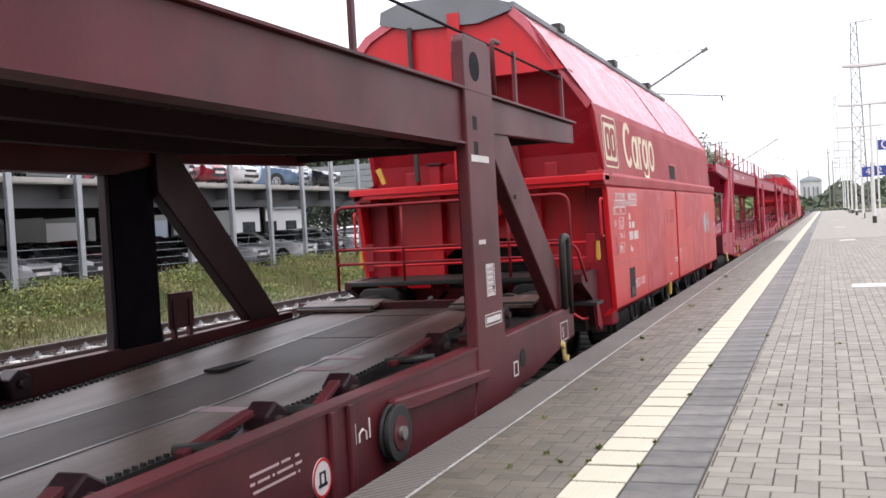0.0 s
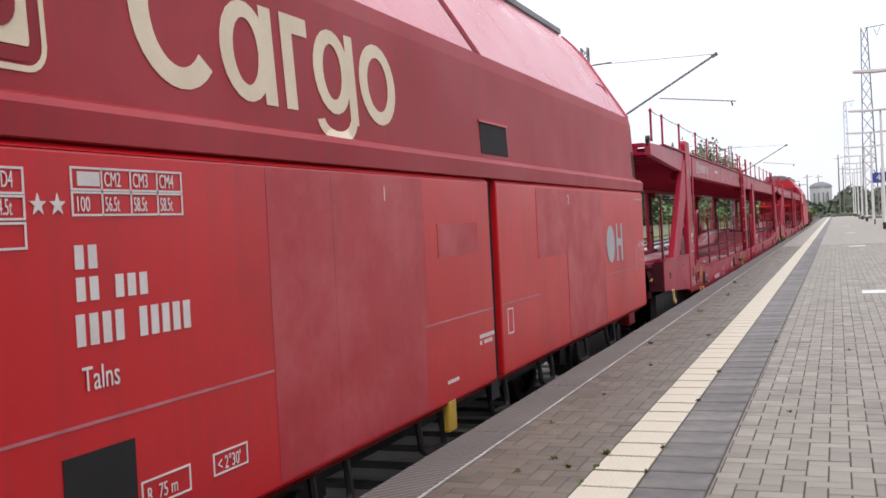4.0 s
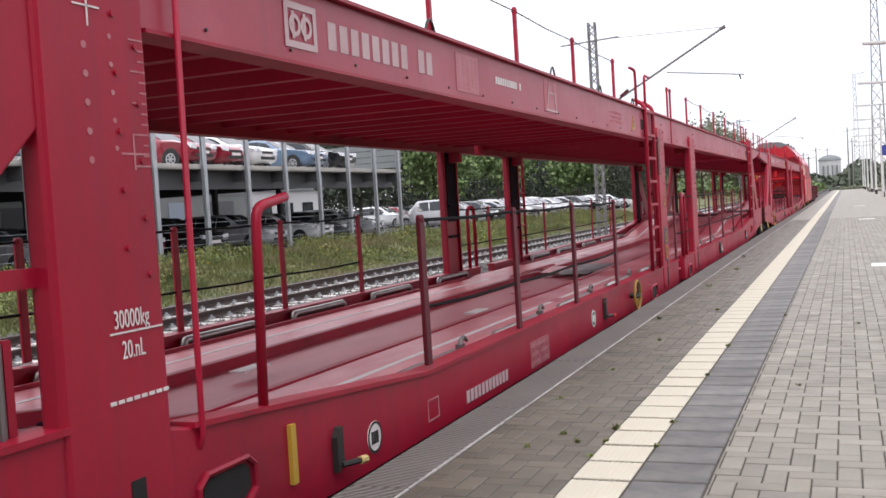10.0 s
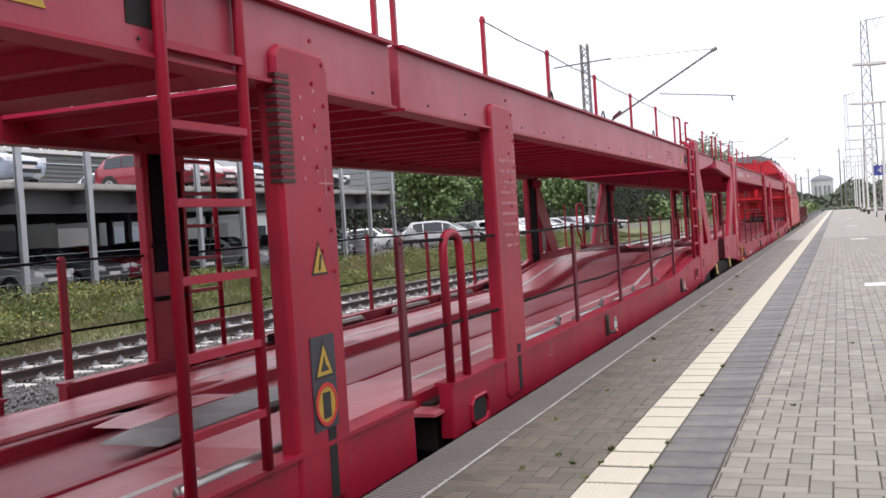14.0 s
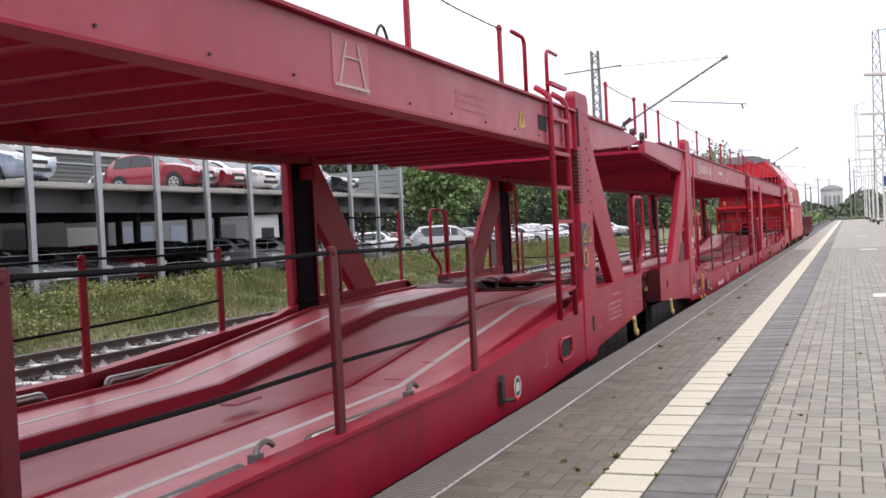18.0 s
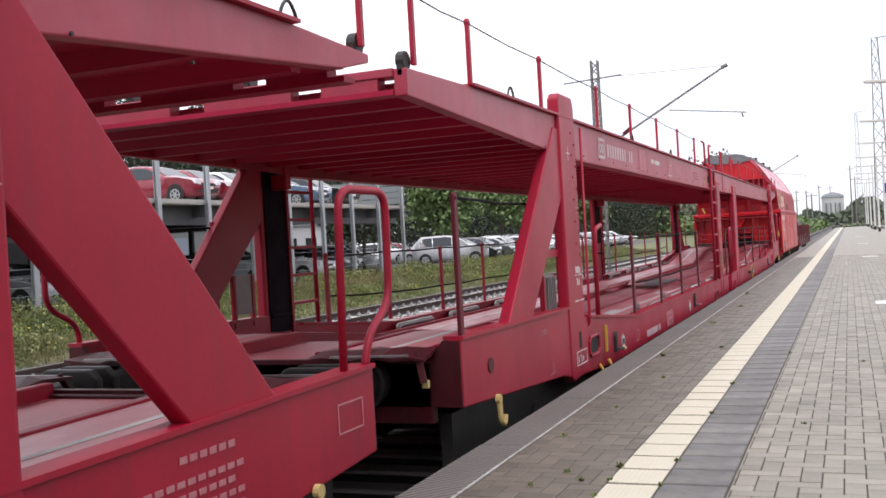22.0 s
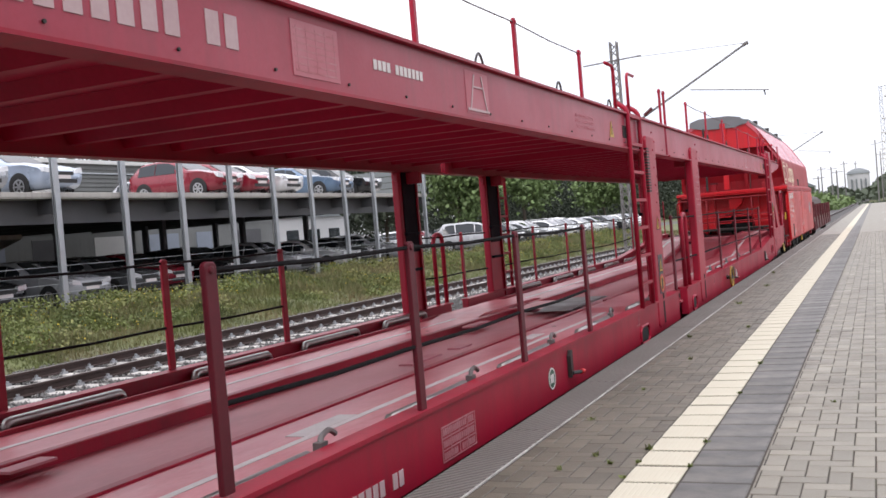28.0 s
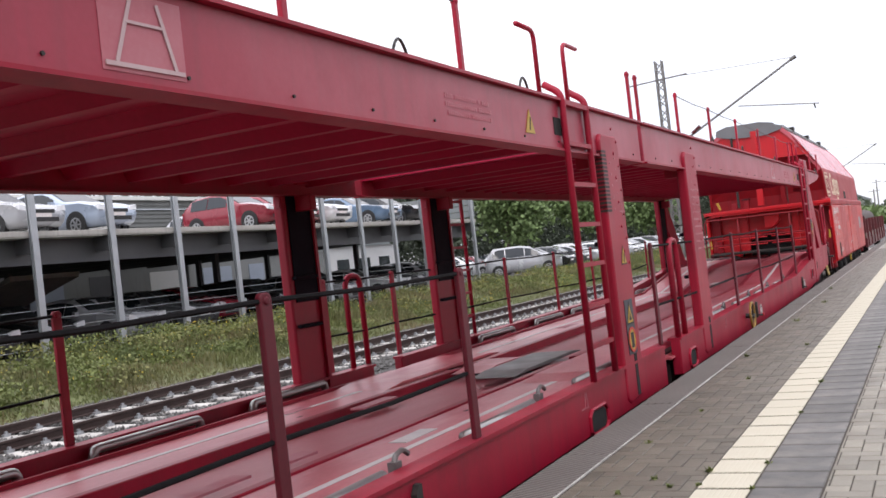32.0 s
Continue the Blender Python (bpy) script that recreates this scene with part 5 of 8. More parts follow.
        part("flap_hinge", Geo().tube([(xa, 8.6, 0.41), (xa - 0.8, 8.6, 0.41)], 0.025, 8), STEEL, f, shift=SH)
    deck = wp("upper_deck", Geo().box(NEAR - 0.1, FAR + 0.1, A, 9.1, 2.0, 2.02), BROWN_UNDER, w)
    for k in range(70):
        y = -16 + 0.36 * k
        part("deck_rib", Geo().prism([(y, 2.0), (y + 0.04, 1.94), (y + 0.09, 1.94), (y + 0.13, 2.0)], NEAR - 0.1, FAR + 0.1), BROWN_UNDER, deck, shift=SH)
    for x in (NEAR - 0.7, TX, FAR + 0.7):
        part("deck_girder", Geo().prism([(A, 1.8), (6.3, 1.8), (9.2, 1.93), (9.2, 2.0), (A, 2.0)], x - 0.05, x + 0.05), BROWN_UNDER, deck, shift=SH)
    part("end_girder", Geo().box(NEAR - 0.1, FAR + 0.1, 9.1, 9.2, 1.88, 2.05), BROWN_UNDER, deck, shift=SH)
    wp("centre_sill", Geo().box(TX - 0.35, TX + 0.35, A, E - 0.1, -0.25, 0.05), STEEL, w)
    # side gear and stencils of the platform side
    hub = wp("cable_pulley", Geo().disc((NEAR + 0.03, 4.7, 0.1), "x", 0.15, 0.02, 28).disc((NEAR + 0.045, 4.7, 0.1), "x", 0.125, 0.03, 24).disc((NEAR + 0.068, 4.7, 0.1), "x", 0.15, 0.02, 28), BLACK, w, "grooved black cable pulley", bevel=0.005)
    part("pulley_face", Geo().disc((NEAR + 0.078, 4.7, 0.1), "x", 0.09, 0.01, 24), BROWN, hub, "worn red-brown pulley face", shift=SH)
    part("pulley_axle", Geo().disc((NEAR + 0.09, 4.7, 0.1), "x", 0.035, 0.03, 14), BRIGHT, hub, "bare steel axle", shift=SH)
    wp("pulley_arm", Geo().prism([(4.7, 0.2), (4.72, 0.27), (6.25, 0.19), (6.25, 0.13), (5.0, 0.17)], NEAR + 0.0, NEAR + 0.06), BROWN, w, bevel=0.012)
    for path in ([(4.33, 0.22), (4.33, 0.12)], [(4.37, 0.12), (4.37, 0.16), (4.41, 0.18), (4.45, 0.16), (4.45, 0.12)], [(4.49, 0.22), (4.49, 0.12)]):
        wp("stencil", Geo().tube([(NEAR + 0.001, p, q) for p, q in path], 0.006, 5), WHITE, w)
    for k in range(3):
        wp("sill_slot", Geo().box(NEAR + 0.0005, NEAR + 0.004, 6.5 + 0.13 * k, 6.53 + 0.13 * k, 0.2 - 0.0 * k, 0.24), HOLE_SHADE, w, "small dark slot")
    for y in (4.05, 4.24):
        wp("sill_rib", Geo().box(NEAR - 0.0, NEAR + 0.025, y, y + 0.05, -0.12, 0.33), BROWN, w, bevel=0.006)
    sg = wp("round_sign", Geo().disc((NEAR + 0.003, 3.97, 0.05), "x", 0.09, 0.004, 24), WHITE, w, "round white sign with a red rim")
    part("sign_rim", Geo().disc((NEAR + 0.006, 3.97, 0.05), "x", 0.09, 0.003, 24, 0.078), TRAFFIC_RED, sg, shift=SH)
    part("sign_drawing", Geo().box(NEAR + 0.005, NEAR + 0.007, 3.93, 4.01, 0.01, 0.025).box(NEAR + 0.005, NEAR + 0.007, 3.94, 3.955, 0.02, 0.07).box(NEAR + 0.005, NEAR + 0.007, 3.985, 4.0, 0.02, 0.07).box(NEAR + 0.005, NEAR + 0.007, 3.94, 4.0, 0.07, 0.08), STEEL, sg, shift=SH)
    for r in range(3):
        stencil(w, GREYED, bars, 3.38, 3.8, 0.2 - 0.036 * r, 0.011, 22, 70 + r)
    stencil(w, WHITE, outline, 8.35, 8.6, 0.1, 0.26, 0.007)
    wp("stencil", Geo().beam((NEAR + 0.003, 6.62, 0.0), (NEAR + 0.003, 6.78, 0.0), 0.003, 0.01).beam((NEAR + 0.003, 6.7, 0.0), (NEAR + 0.003, 6.7, -0.08), 0.01, 0.003, (0, 1, 0)), WHITE, w)
    stencil(w, WHITE, outline, 6.95, 7.06, 0.02, 0.13, 0.012)
    wp("sill_opening", Geo().disc((NEAR + 0.002, 7.19, 0.13), "x", 0.07, 0.004, 18), HOLE_SHADE, w, "dark round hole in the sill")
    wp("towing_hook", Geo().tube(bent([(NEAR + 0.02, 8.34, 0.08), (NEAR + 0.03, 8.34, -0.06), (NEAR + 0.03, 8.4, -0.09), (NEAR + 0.03, 8.43, -0.03)], 0.03), 0.019, 8).disc((NEAR + 0.02, 8.34, 0.07), "x", 0.032, 0.03, 12), HOOK_YELLOW, w, "chalky yellow lashing hook")
    for y in (-18.3, -7.0, -3.6, 6.6):
        wheelset(w, y, 0.33)
    buffers(w, E, 1, BROWN, 1.0)
    lettering("S", 8.4, 0.13, 0.13, w, WHITE, NEAR, 0.8)
    return w


def stencil_geo(draw, *args):
    g = Geo()
    draw(g, *args)
    return g


brown_carrier()
c1 = carrier("car_transporter", 22.77, "red double-deck car transporter wagon, empty, with yellow brake wheel", RED, RED_DECK, RED_UNDER, 1)
carrier_signs(c1, 11, 1)
c2 = carrier("car_transporter", 52.92, "red double-deck car transporter wagon, empty, next to the hopper", RED, RED_DECK, RED_UNDER, 2)
carrier_signs(c2, 12, 2)


def on_slope(g):
    """Lays a flat drawing on the leaning upper side of a hopper."""
    g.v = [(NEAR - 0.09 - 0.03 * (z - 1.71) / 0.59 + max(0.0, 1.65 - z) * 1.5 + x, y, z) for x, y, z in g.v]
    return g


def hopper(y0, seed):
    """A four-axle hopper wagon with a swinging roof."""
    w = wagon("hopper_wagon", y0, "bright red hopper wagon with rounded roof and grey roof cap")
    L = 10.9
    # lower side walls in two panels with a slot between
    for X, d in ((NEAR, -1), (FAR, 1)):
        for ya, yb in ((0.37, 5.26), (5.43, L + 0.09)):
            p = wp("side_panel", Geo().prism([(ya, 0.13), (ya - (0.23 if ya < 1 else 0.0), 1.47), (yb, 1.47), (yb, 0.13)], X, X + d * 0.06), HOPPER, w, bevel=0.01)
            part("panel_lip", Geo().prism([(X, 1.47), (X + d * 0.07, 1.53), (X + d * 0.2, 1.53), (X + d * 0.2, 1.47)], ya - (0.23 if ya < 1 else 0.0), yb, "y"), HOPPER, p, shift=SH)
            part("bottom_lip", Geo().prism([(X, 0.13), (X + d * 0.1, 0.06), (X + d * 0.16, 0.06), (X + d * 0.1, 0.13)], ya, yb, "y"), HOPPER, p, shift=SH)
        # a dark strip fills the open gap in place of the shade inside it
        wp("slot_shade", Geo().box(min(X + d * 0.045, X + d * 0.058), max(X + d * 0.045, X + d * 0.058), 5.262, 5.428, -0.02, 1.48), HOLE_SHADE, w, "dark strip for the shade in the gap between the side panels")
        if d < 0:
            # a dark plate on the slope draws the notch's shade without its depth
            wp("end_notch", on_slope(Geo().box(0.001, 0.004, L + 0.05, L + 0.165, 1.67, 1.98)), HOLE_SHADE, w, "dark notch at the upper side's end")
        # upper body and roof shell
        out = [(X + d * 0.018, 1.54), (X + d * 0.015, 1.495), (X, 1.5), (X, 1.6), (X + d * 0.025, 1.63), (X + d * 0.087, 1.65), (X + d * 0.12, 2.3), (X + d * 0.14, 2.4)]
        inn = [(X + d * 0.2, 2.4), (X + d * 0.17, 2.28), (X + d * 0.14, 1.72), (X + d * 0.1, 1.54)]
        start = lambda z: float(np.interp(z, [1.645, 1.65, 1.88, 2.2, 2.4], [0.06, 0.49, 0.49, 0.3, 0.2]))
        wp("upper_side", Geo().loft([[(x, start(z) if y == 0 else y, z) for x, z in out + inn] for y in (0, L + 0.19)]), HOPPER_SIDE, w)
        # the platform side slopes back to the ridge, the far side bulges
        roof = [(-2.33, 2.4), (-2.48, 2.64), (-2.67, 2.94), (-2.79, 3.13), (-2.95, 3.33), (-3.1, 3.48)] if d < 0 else [(-5.05, 2.4), (-5.1, 2.9), (-5.06, 3.15), (-4.86, 3.36), (-4.62, 3.48), (-4.45, 3.54)]
        back = [(x + d * 0.03, z - 0.04) for x, z in reversed(roof)]
        hood = lambda y, z: y + (float(np.interp(z, [2.4, 2.78], [0.2, 0.0])) if y == 0 else 0.0)
        for ya, yb in ((0, 5.49), (5.67, L + 0.16)):
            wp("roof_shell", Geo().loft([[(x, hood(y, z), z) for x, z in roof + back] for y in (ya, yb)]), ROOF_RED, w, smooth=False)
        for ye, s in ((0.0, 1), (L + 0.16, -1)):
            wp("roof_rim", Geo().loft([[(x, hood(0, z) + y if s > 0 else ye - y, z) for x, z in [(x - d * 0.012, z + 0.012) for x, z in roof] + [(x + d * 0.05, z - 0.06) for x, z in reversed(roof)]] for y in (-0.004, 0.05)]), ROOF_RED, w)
        # a dark strip under the slit stands in for its shade
        wp("roof_gap", Geo().prism([(x + d * 0.02, z - 0.02) for x, z in roof] + [(x + d * 0.05, z - 0.05) for x, z in reversed(roof)], 5.46, 5.7, "y"), HOLE_SHADE, w, "dark gap between the roof halves")
        wp("rain_rail", Geo().beam((roof[-1][0], 0.0, 3.52), (roof[-1][0], L, 3.52), 0.05, 0.06), GREY_COVER, w)
    wp("roof_ridge", Geo().prism([(-3.1, 3.46), (-3.08, 3.54), (-3.4, 3.64), (-4.1, 3.68), (-4.44, 3.6), (-4.46, 3.5)], 0.04, L, "y"), GREY_COVER, w, bevel=0.01)
    for y in (1.9, 5.35, 8.6):
        wp("roof_latch", Geo().box(-3.16, -3.04, y, y + 0.25, 3.54, 3.63), STEEL, w)
    # shoulder under the upper body
    wp("shoulder", Geo().box(NEAR - 0.16, FAR + 0.16, 0.0, L + 0.05, 1.5, 1.58), HOPPER, w)
    rc = wp("recess", on_slope(Geo().box(0.001, 0.004, 5.42, 6.02, 1.68, 1.9)), HOLE_SHADE, w, "dark lifting recess")
    part("recess_rim", on_slope(Geo().box(0.001, 0.012, 5.4, 6.04, 1.9, 1.915)), HOPPER, rc, shift=SH)
    # sloped end walls and end frames
    for ye, d in ((0.0, 1), (L, -1)):
        # gable under the roof, then a wall that rakes inwards down to the shelf
        gable = [(NEAR - 0.37, 2.77), (-2.77, 3.09), (-2.95, 3.32), (-3.1, 3.46), (-3.4, 3.6), (-4.45, 3.54), (-4.62, 3.46), (-4.86, 3.34), (-5.04, 3.14), (-5.08, 2.9), (-5.04, 2.77)]
        end = wp("end_wall", Geo().prism(gable, ye + d * 0.03, ye + d * 0.07, "y"), HOPPER, w)
        part("roof_end_cap", Geo().prism([(-3.1, 3.46), (-3.3, 3.64), (-3.6, 3.7), (-4.4, 3.7), (-4.66, 3.62), (-4.68, 3.48), (-4.3, 3.38), (-3.5, 3.36)], ye - d * 0.02, ye + d * 0.03, "y"), GREY_COVER, end, "grey roof end cap", shift=SH)
        part("gable_rib", Geo().box(TX - 0.16, TX - 0.02, min(ye - d * 0.04, ye + d * 0.03), max(ye - d * 0.04, ye + d * 0.03), 1.66, 3.5), HOPPER, end, shift=SH)
        part("gable_pipe", Geo().tube([(TX - 0.62, ye - d * 0.03, 1.66), (TX - 0.62, ye - d * 0.03, 3.4)], 0.03, 8), STEEL, end, "dark pipe", shift=SH)
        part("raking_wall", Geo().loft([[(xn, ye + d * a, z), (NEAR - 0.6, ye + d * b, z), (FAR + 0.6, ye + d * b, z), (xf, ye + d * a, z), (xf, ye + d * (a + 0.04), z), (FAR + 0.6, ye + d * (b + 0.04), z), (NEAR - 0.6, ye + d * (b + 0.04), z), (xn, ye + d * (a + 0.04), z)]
                                         for xn, xf, z, a, b in ((NEAR - 0.36, FAR + 0.12, 2.77, 0.1, 0.28), (NEAR - 0.155, FAR + 0.155, 2.38, 0.24 if d > 0 else 0.1, 0.4), (NEAR - 0.13, FAR + 0.13, 2.2, 0.33 if d > 0 else 0.12, 0.47), (NEAR - 0.11, FAR + 0.11, 1.88, 0.51 if d > 0 else 0.14, 0.6), (NEAR - 0.1, FAR + 0.1, 1.6, 0.52 if d > 0 else 0.16, 0.62))]), HOPPER_DULL_SHADED, end, shift=SH)
        part("soffit", Geo().box(NEAR - 0.37, FAR + 0.12, min(ye + d * 0.05, ye + d * 0.42), max(ye + d * 0.05, ye + d * 0.42), 2.765, 2.785), HOPPER_DULL_SHADED, end, shift=SH)
        part("wall_rib", Geo().loft([[(x, ye + d * (y - 0.07), z), (x + 0.1, ye + d * (y - 0.07), z), (x + 0.1, ye + d * (y + 0.01), z), (x, ye + d * (y + 0.01), z)] for x, y, z in ((TX + 0.3, 0.36, 2.77), (TX + 0.36, 0.58, 1.6))]), HOPPER_DULL_SHADED, end, shift=SH)
        if d > 0:
            part("corner_box", Geo().box(NEAR - 0.2, NEAR - 0.004, ye + 0.03, ye + 0.5, 1.505, 1.655), HOPPER_SIDE, end, shift=SH, bevel=0.01)
        for x in (TX + 0.9, TX - 0.75):
            part("valve_box", Geo().box(x - 0.07, x + 0.07, min(ye + d * 0.1, ye + d * 0.22), max(ye + d * 0.1, ye + d * 0.22), 1.61, 1.78), HOPPER_DULL_SHADED, end, shift=SH, bevel=0.015)
        wp("end_shelf", Geo().box(NEAR - (0.0 if d > 0 else 0.11), FAR, min(ye - d * 0.02, ye + d * 0.3), max(ye - d * 0.02, ye + d * 0.3), 1.54, 1.62), HOPPER, w, bevel=0.01)
        # lower end: raking chute walls round the dark discharge space
        lo = Geo()
        yl = ye + d * 0.55
        for s, X in ((-1, NEAR), (1, FAR)):
            lo.prism([(X + s * 0.1, 0.3), (X + s * 0.1, 1.54), (TX, 1.54), (TX, 0.98), (TX - s * 0.28, 0.96), (TX - s * 0.48, 0.84), (TX - s * 0.66, 0.64), (TX - s * 0.76, 0.47), (TX - s * 0.78, 0.3)], yl, yl + d * 0.05, "y")
        low = wp("lower_end_wall", lo, HOPPER, w)
        # a black sheet behind the opening is put in for the shade of the space
        part("discharge_shade", Geo().box(NEAR - 0.4, FAR + 0.4, min(yl + d * 0.3, yl + d * 0.32), max(yl + d * 0.3, yl + d * 0.32), 0.2, 1.5), HOLE_SHADE, low, "black sheet for the shade in the discharge space", shift=SH)
        for s, X in ((-1, NEAR), (1, FAR)):
            wp("corner_post", Geo().box(min(X + s * 0.06, X + s * 0.3), max(X + s * 0.06, X + s * 0.3), min(ye + d * 0.38, ye + d * 0.7), max(ye + d * 0.38, ye + d * 0.7), -0.05, 1.54), HOPPER_DULL_SHADED, w, bevel=0.015)
            if d < 0:
                continue
            wp("end_bracket", Geo().prism([(ye - d * 0.58, 0.5), (ye - d * 0.58, 0.58), (ye + d * 0.12, 0.6), (ye + d * 0.12, -0.1), (ye - d * 0.02, -0.02), (ye - d * 0.12, 0.3), (ye - d * 0.3, 0.38)], X + s * 0.16, X + s * 0.24), RED_GRIMY_SHADED, w, "dark red end bracket with shade put into its colour")
            wp("end_column", Geo().box(min(X + s * 0.82, X + s * 0.97), max(X + s * 0.82, X + s * 0.97), yl - d * 0.12, yl - d * 0.003, 0.3, 1.535), HOPPER, w, bevel=0.01)
            wp("lever_plate", Geo().box(min(X + s * 0.14, X + s * 0.24), max(X + s * 0.14, X + s * 0.24), ye + d * 0.04, ye + d * 0.055, 0.66, 0.98), HOPPER_DULL_SHADED, w, "dull red lever plate", bevel=0.008)
            for z in (0.72, 0.89):
                wp("lever_rod", Geo().tube([(X + s * 0.22, ye + d * 0.1, z), (X + s * 1.45, ye + d * 0.1, z)], 0.016, 8), HOPPER, w, smooth=True)
            wp("hand_lever", Geo().prism([(X + s * 0.1 - 0.014, 0.9), (X + s * 0.1 + 0.014, 0.9), (X + s * 0.1 + 0.022, 0.74), (X + s * 0.1 + 0.012, 0.7), (X + s * 0.1 - 0.012, 0.7), (X + s * 0.1 - 0.022, 0.74)], ye - d * 0.01, ye + d * 0.02, "y"), YELLOW, w, "yellow lever")
            wp("grab_rail", Geo().tube(bent([(X + s * 0.05, ye + d * 0.08, 0.95), (X + s * 0.05, ye - d * 0.02, 0.95), (X + s * 0.05, ye - d * 0.02, 1.35), (X + s * 0.05, ye + d * 0.08, 1.35)], 0.04), 0.014, 6), HOPPER, w, smooth=True)
            st = wp("step", Geo().box(min(X + s * 0.05, X + s * 0.4), max(X + s * 0.05, X + s * 0.4), ye - d * 0.42, ye - d * 0.1, 0.25, 0.28), STEEL, w, "worn dark steel step")
            part("step_leg", Geo().prism([(ye - d * 0.22, 0.25), (ye - d * 0.1, 0.25), (ye + d * 0.05, -0.02), (ye - d * 0.02, -0.06), (ye - d * 0.16, 0.02)], X + s * 0.1, X + s * 0.13), HOPPER_DULL_SHADED, st, shift=SH)
            part("step_rail", Geo().tube(bent([(X + s * 0.45, ye - d * 0.5, 0.3), (X + s * 0.2, ye - d * 0.5, 0.12), (X + s * 0.2, ye - d * 0.2, 0.1)], 0.06), 0.014, 6), HOPPER, st, shift=SH, smooth=True)
        # end platform and its rails
        if d > 0:
            wp("end_platform", Geo().box(NEAR - 0.25, FAR + 0.25, min(ye - d * 0.65, ye + d * 0.4), max(ye - d * 0.65, ye + d * 0.4), 0.53, 0.58), STEEL, w, "dirty dark end platform", bevel=0.01)
        if d > 0:
            yr = ye - d * 0.6
            wp("end_railing", Geo().tube(bent([(NEAR - 0.25, yr, 0.48), (NEAR - 0.25, yr, 1.41), (FAR + 0.1, yr, 1.41), (FAR + 0.1, yr, 0.48)], 0.12, 5), 0.018, 8), HOPPER_DULL_SHADED, w, smooth=True)
            for z in (0.78, 0.94):
                wp("railing_bar", Geo().tube([(NEAR - 0.25, yr, z), (FAR + 0.1, yr, z)], 0.016, 8), HOPPER_DULL_SHADED, w, smooth=True)
            for x in (NEAR - 0.9, FAR + 0.9):
                wp("railing_bar", Geo().tube([(x, yr, 0.48), (x, yr, 1.41)], 0.016, 8), HOPPER_DULL_SHADED, w, smooth=True)
            wp("railing_bar", Geo().tube(bent([(NEAR - 0.45, yr, 0.9), (NEAR - 0.2, yr, 0.9), (NEAR - 0.12, yr + d * 0.1, 0.5)], 0.1), 0.016, 8), HOPPER_DULL_SHADED, w, smooth=True)
        wp("hatch_box", Geo().prism([(NEAR - 1.25, 1.42), (NEAR - 1.6, 1.42), (NEAR - 1.6, 1.1), (NEAR - 1.42, 1.1), (NEAR - 1.25, 1.25)], yl - d * 0.3, yl, "y"), HOPPER, w, bevel=0.01)
        gear = wp("gear_box", Geo().box(TX - 0.53, TX - 0.39, min(ye + d * 0.08, ye + d * 0.22), max(ye + d * 0.08, ye + d * 0.22), 1.61, 1.84), HOPPER_DULL_SHADED, w, "dull red gear box", bevel=0.012)
        part("gear_lid", Geo().box(TX - 0.56, TX - 0.36, min(ye + d * 0.06, ye + d * 0.24), max(ye + d * 0.06, ye + d * 0.24), 1.84, 1.87), RED_GRIMY_SHADED, gear, shift=SH, bevel=0.006)
        wp("hand_lever", Geo().prism([(TX - 1.2, 1.84), (TX - 1.14, 1.86), (TX - 1.08, 1.68), (TX - 1.12, 1.66)], ye + d * 0.1, ye + d * 0.13, "y"), YELLOW, w, "yellow lever")
        tri = wp("warning_triangle", Geo().prism([(TX + 0.04, 1.24), (TX + 0.17, 1.24), (TX + 0.105, 1.39)], yl - d * 0.006, yl - d * 0.002, "y"), YELLOW, w, "yellow warning triangle")
        fl = Geo().tube([(TX + 0.55, ye - d * 0.02, 1.65), (TX + 0.55, ye - d * 0.02, 2.15)], 0.012, 6)
        wp("indicator_rod", fl, STEEL, w)
        buffers(w, ye - d * 0.02, -d, HOPPER_DULL_SHADED, 0.55 if d > 0 else 0.7)
        for k in (0, 1):
            wheelset(w, ye + d * (1.0 + 1.8 * k))
        for s, X in ((-1, NEAR), (1, FAR)):
            x0, x1 = sorted((X + s * 0.22, X + s * 0.34))
            wp("bogie_frame", Geo().prism([(ye + d * 0.6, -0.12), (ye + d * 0.6, 0.02), (ye + d * 1.5, -0.02), (ye + d * 2.3, -0.02), (ye + d * 3.2, 0.02), (ye + d * 3.2, -0.12), (ye + d * 2.4, -0.3), (ye + d * 1.4, -0.3)], x0, x1), STEEL, w)
    wp("chassis", Geo().box(NEAR - 0.3, FAR + 0.3, 0.1, L - 0.1, -0.08, 0.12), STEEL, w)
    wp("hopper_core", Geo().prism([(NEAR - 0.3, 1.5), (FAR + 0.3, 1.5), (FAR + 1.0, 0.0), (NEAR - 1.0, 0.0)], 1.2, L - 1.2, "y"), HOPPER_DULL_SHADED, w)
    for k in range(7):
        y = 1.6 + 1.25 * k
        wp("under_pipe", Geo().tube(bent([(NEAR - 0.1, y, 0.06), (NEAR - 0.08, y, -0.12), (NEAR - 0.08, y + 0.35, -0.14), (NEAR - 0.1, y + 0.35, 0.06)], 0.05), 0.02, 6), STEEL, w)
    # repainted patches, lines and stencils of the platform side
    X = NEAR
    for k, (ya, yb, za, zb) in enumerate(((2.43, 3.0, 0.15, 1.46), (3.0, 4.05, 0.15, 0.62), (3.0, 4.1, 0.62, 1.46), (6.4, 7.3, 0.9, 1.45), (7.3, 8.8, 0.15, 1.45), (4.3, 5.0, 1.0, 1.2))):
        wp("paint_patch", Geo().box(X + 0.0004, X + 0.0014 + 0.0003 * k, ya, yb, za, zb), HOPPER_PATCH, w, "duller repainted patch")
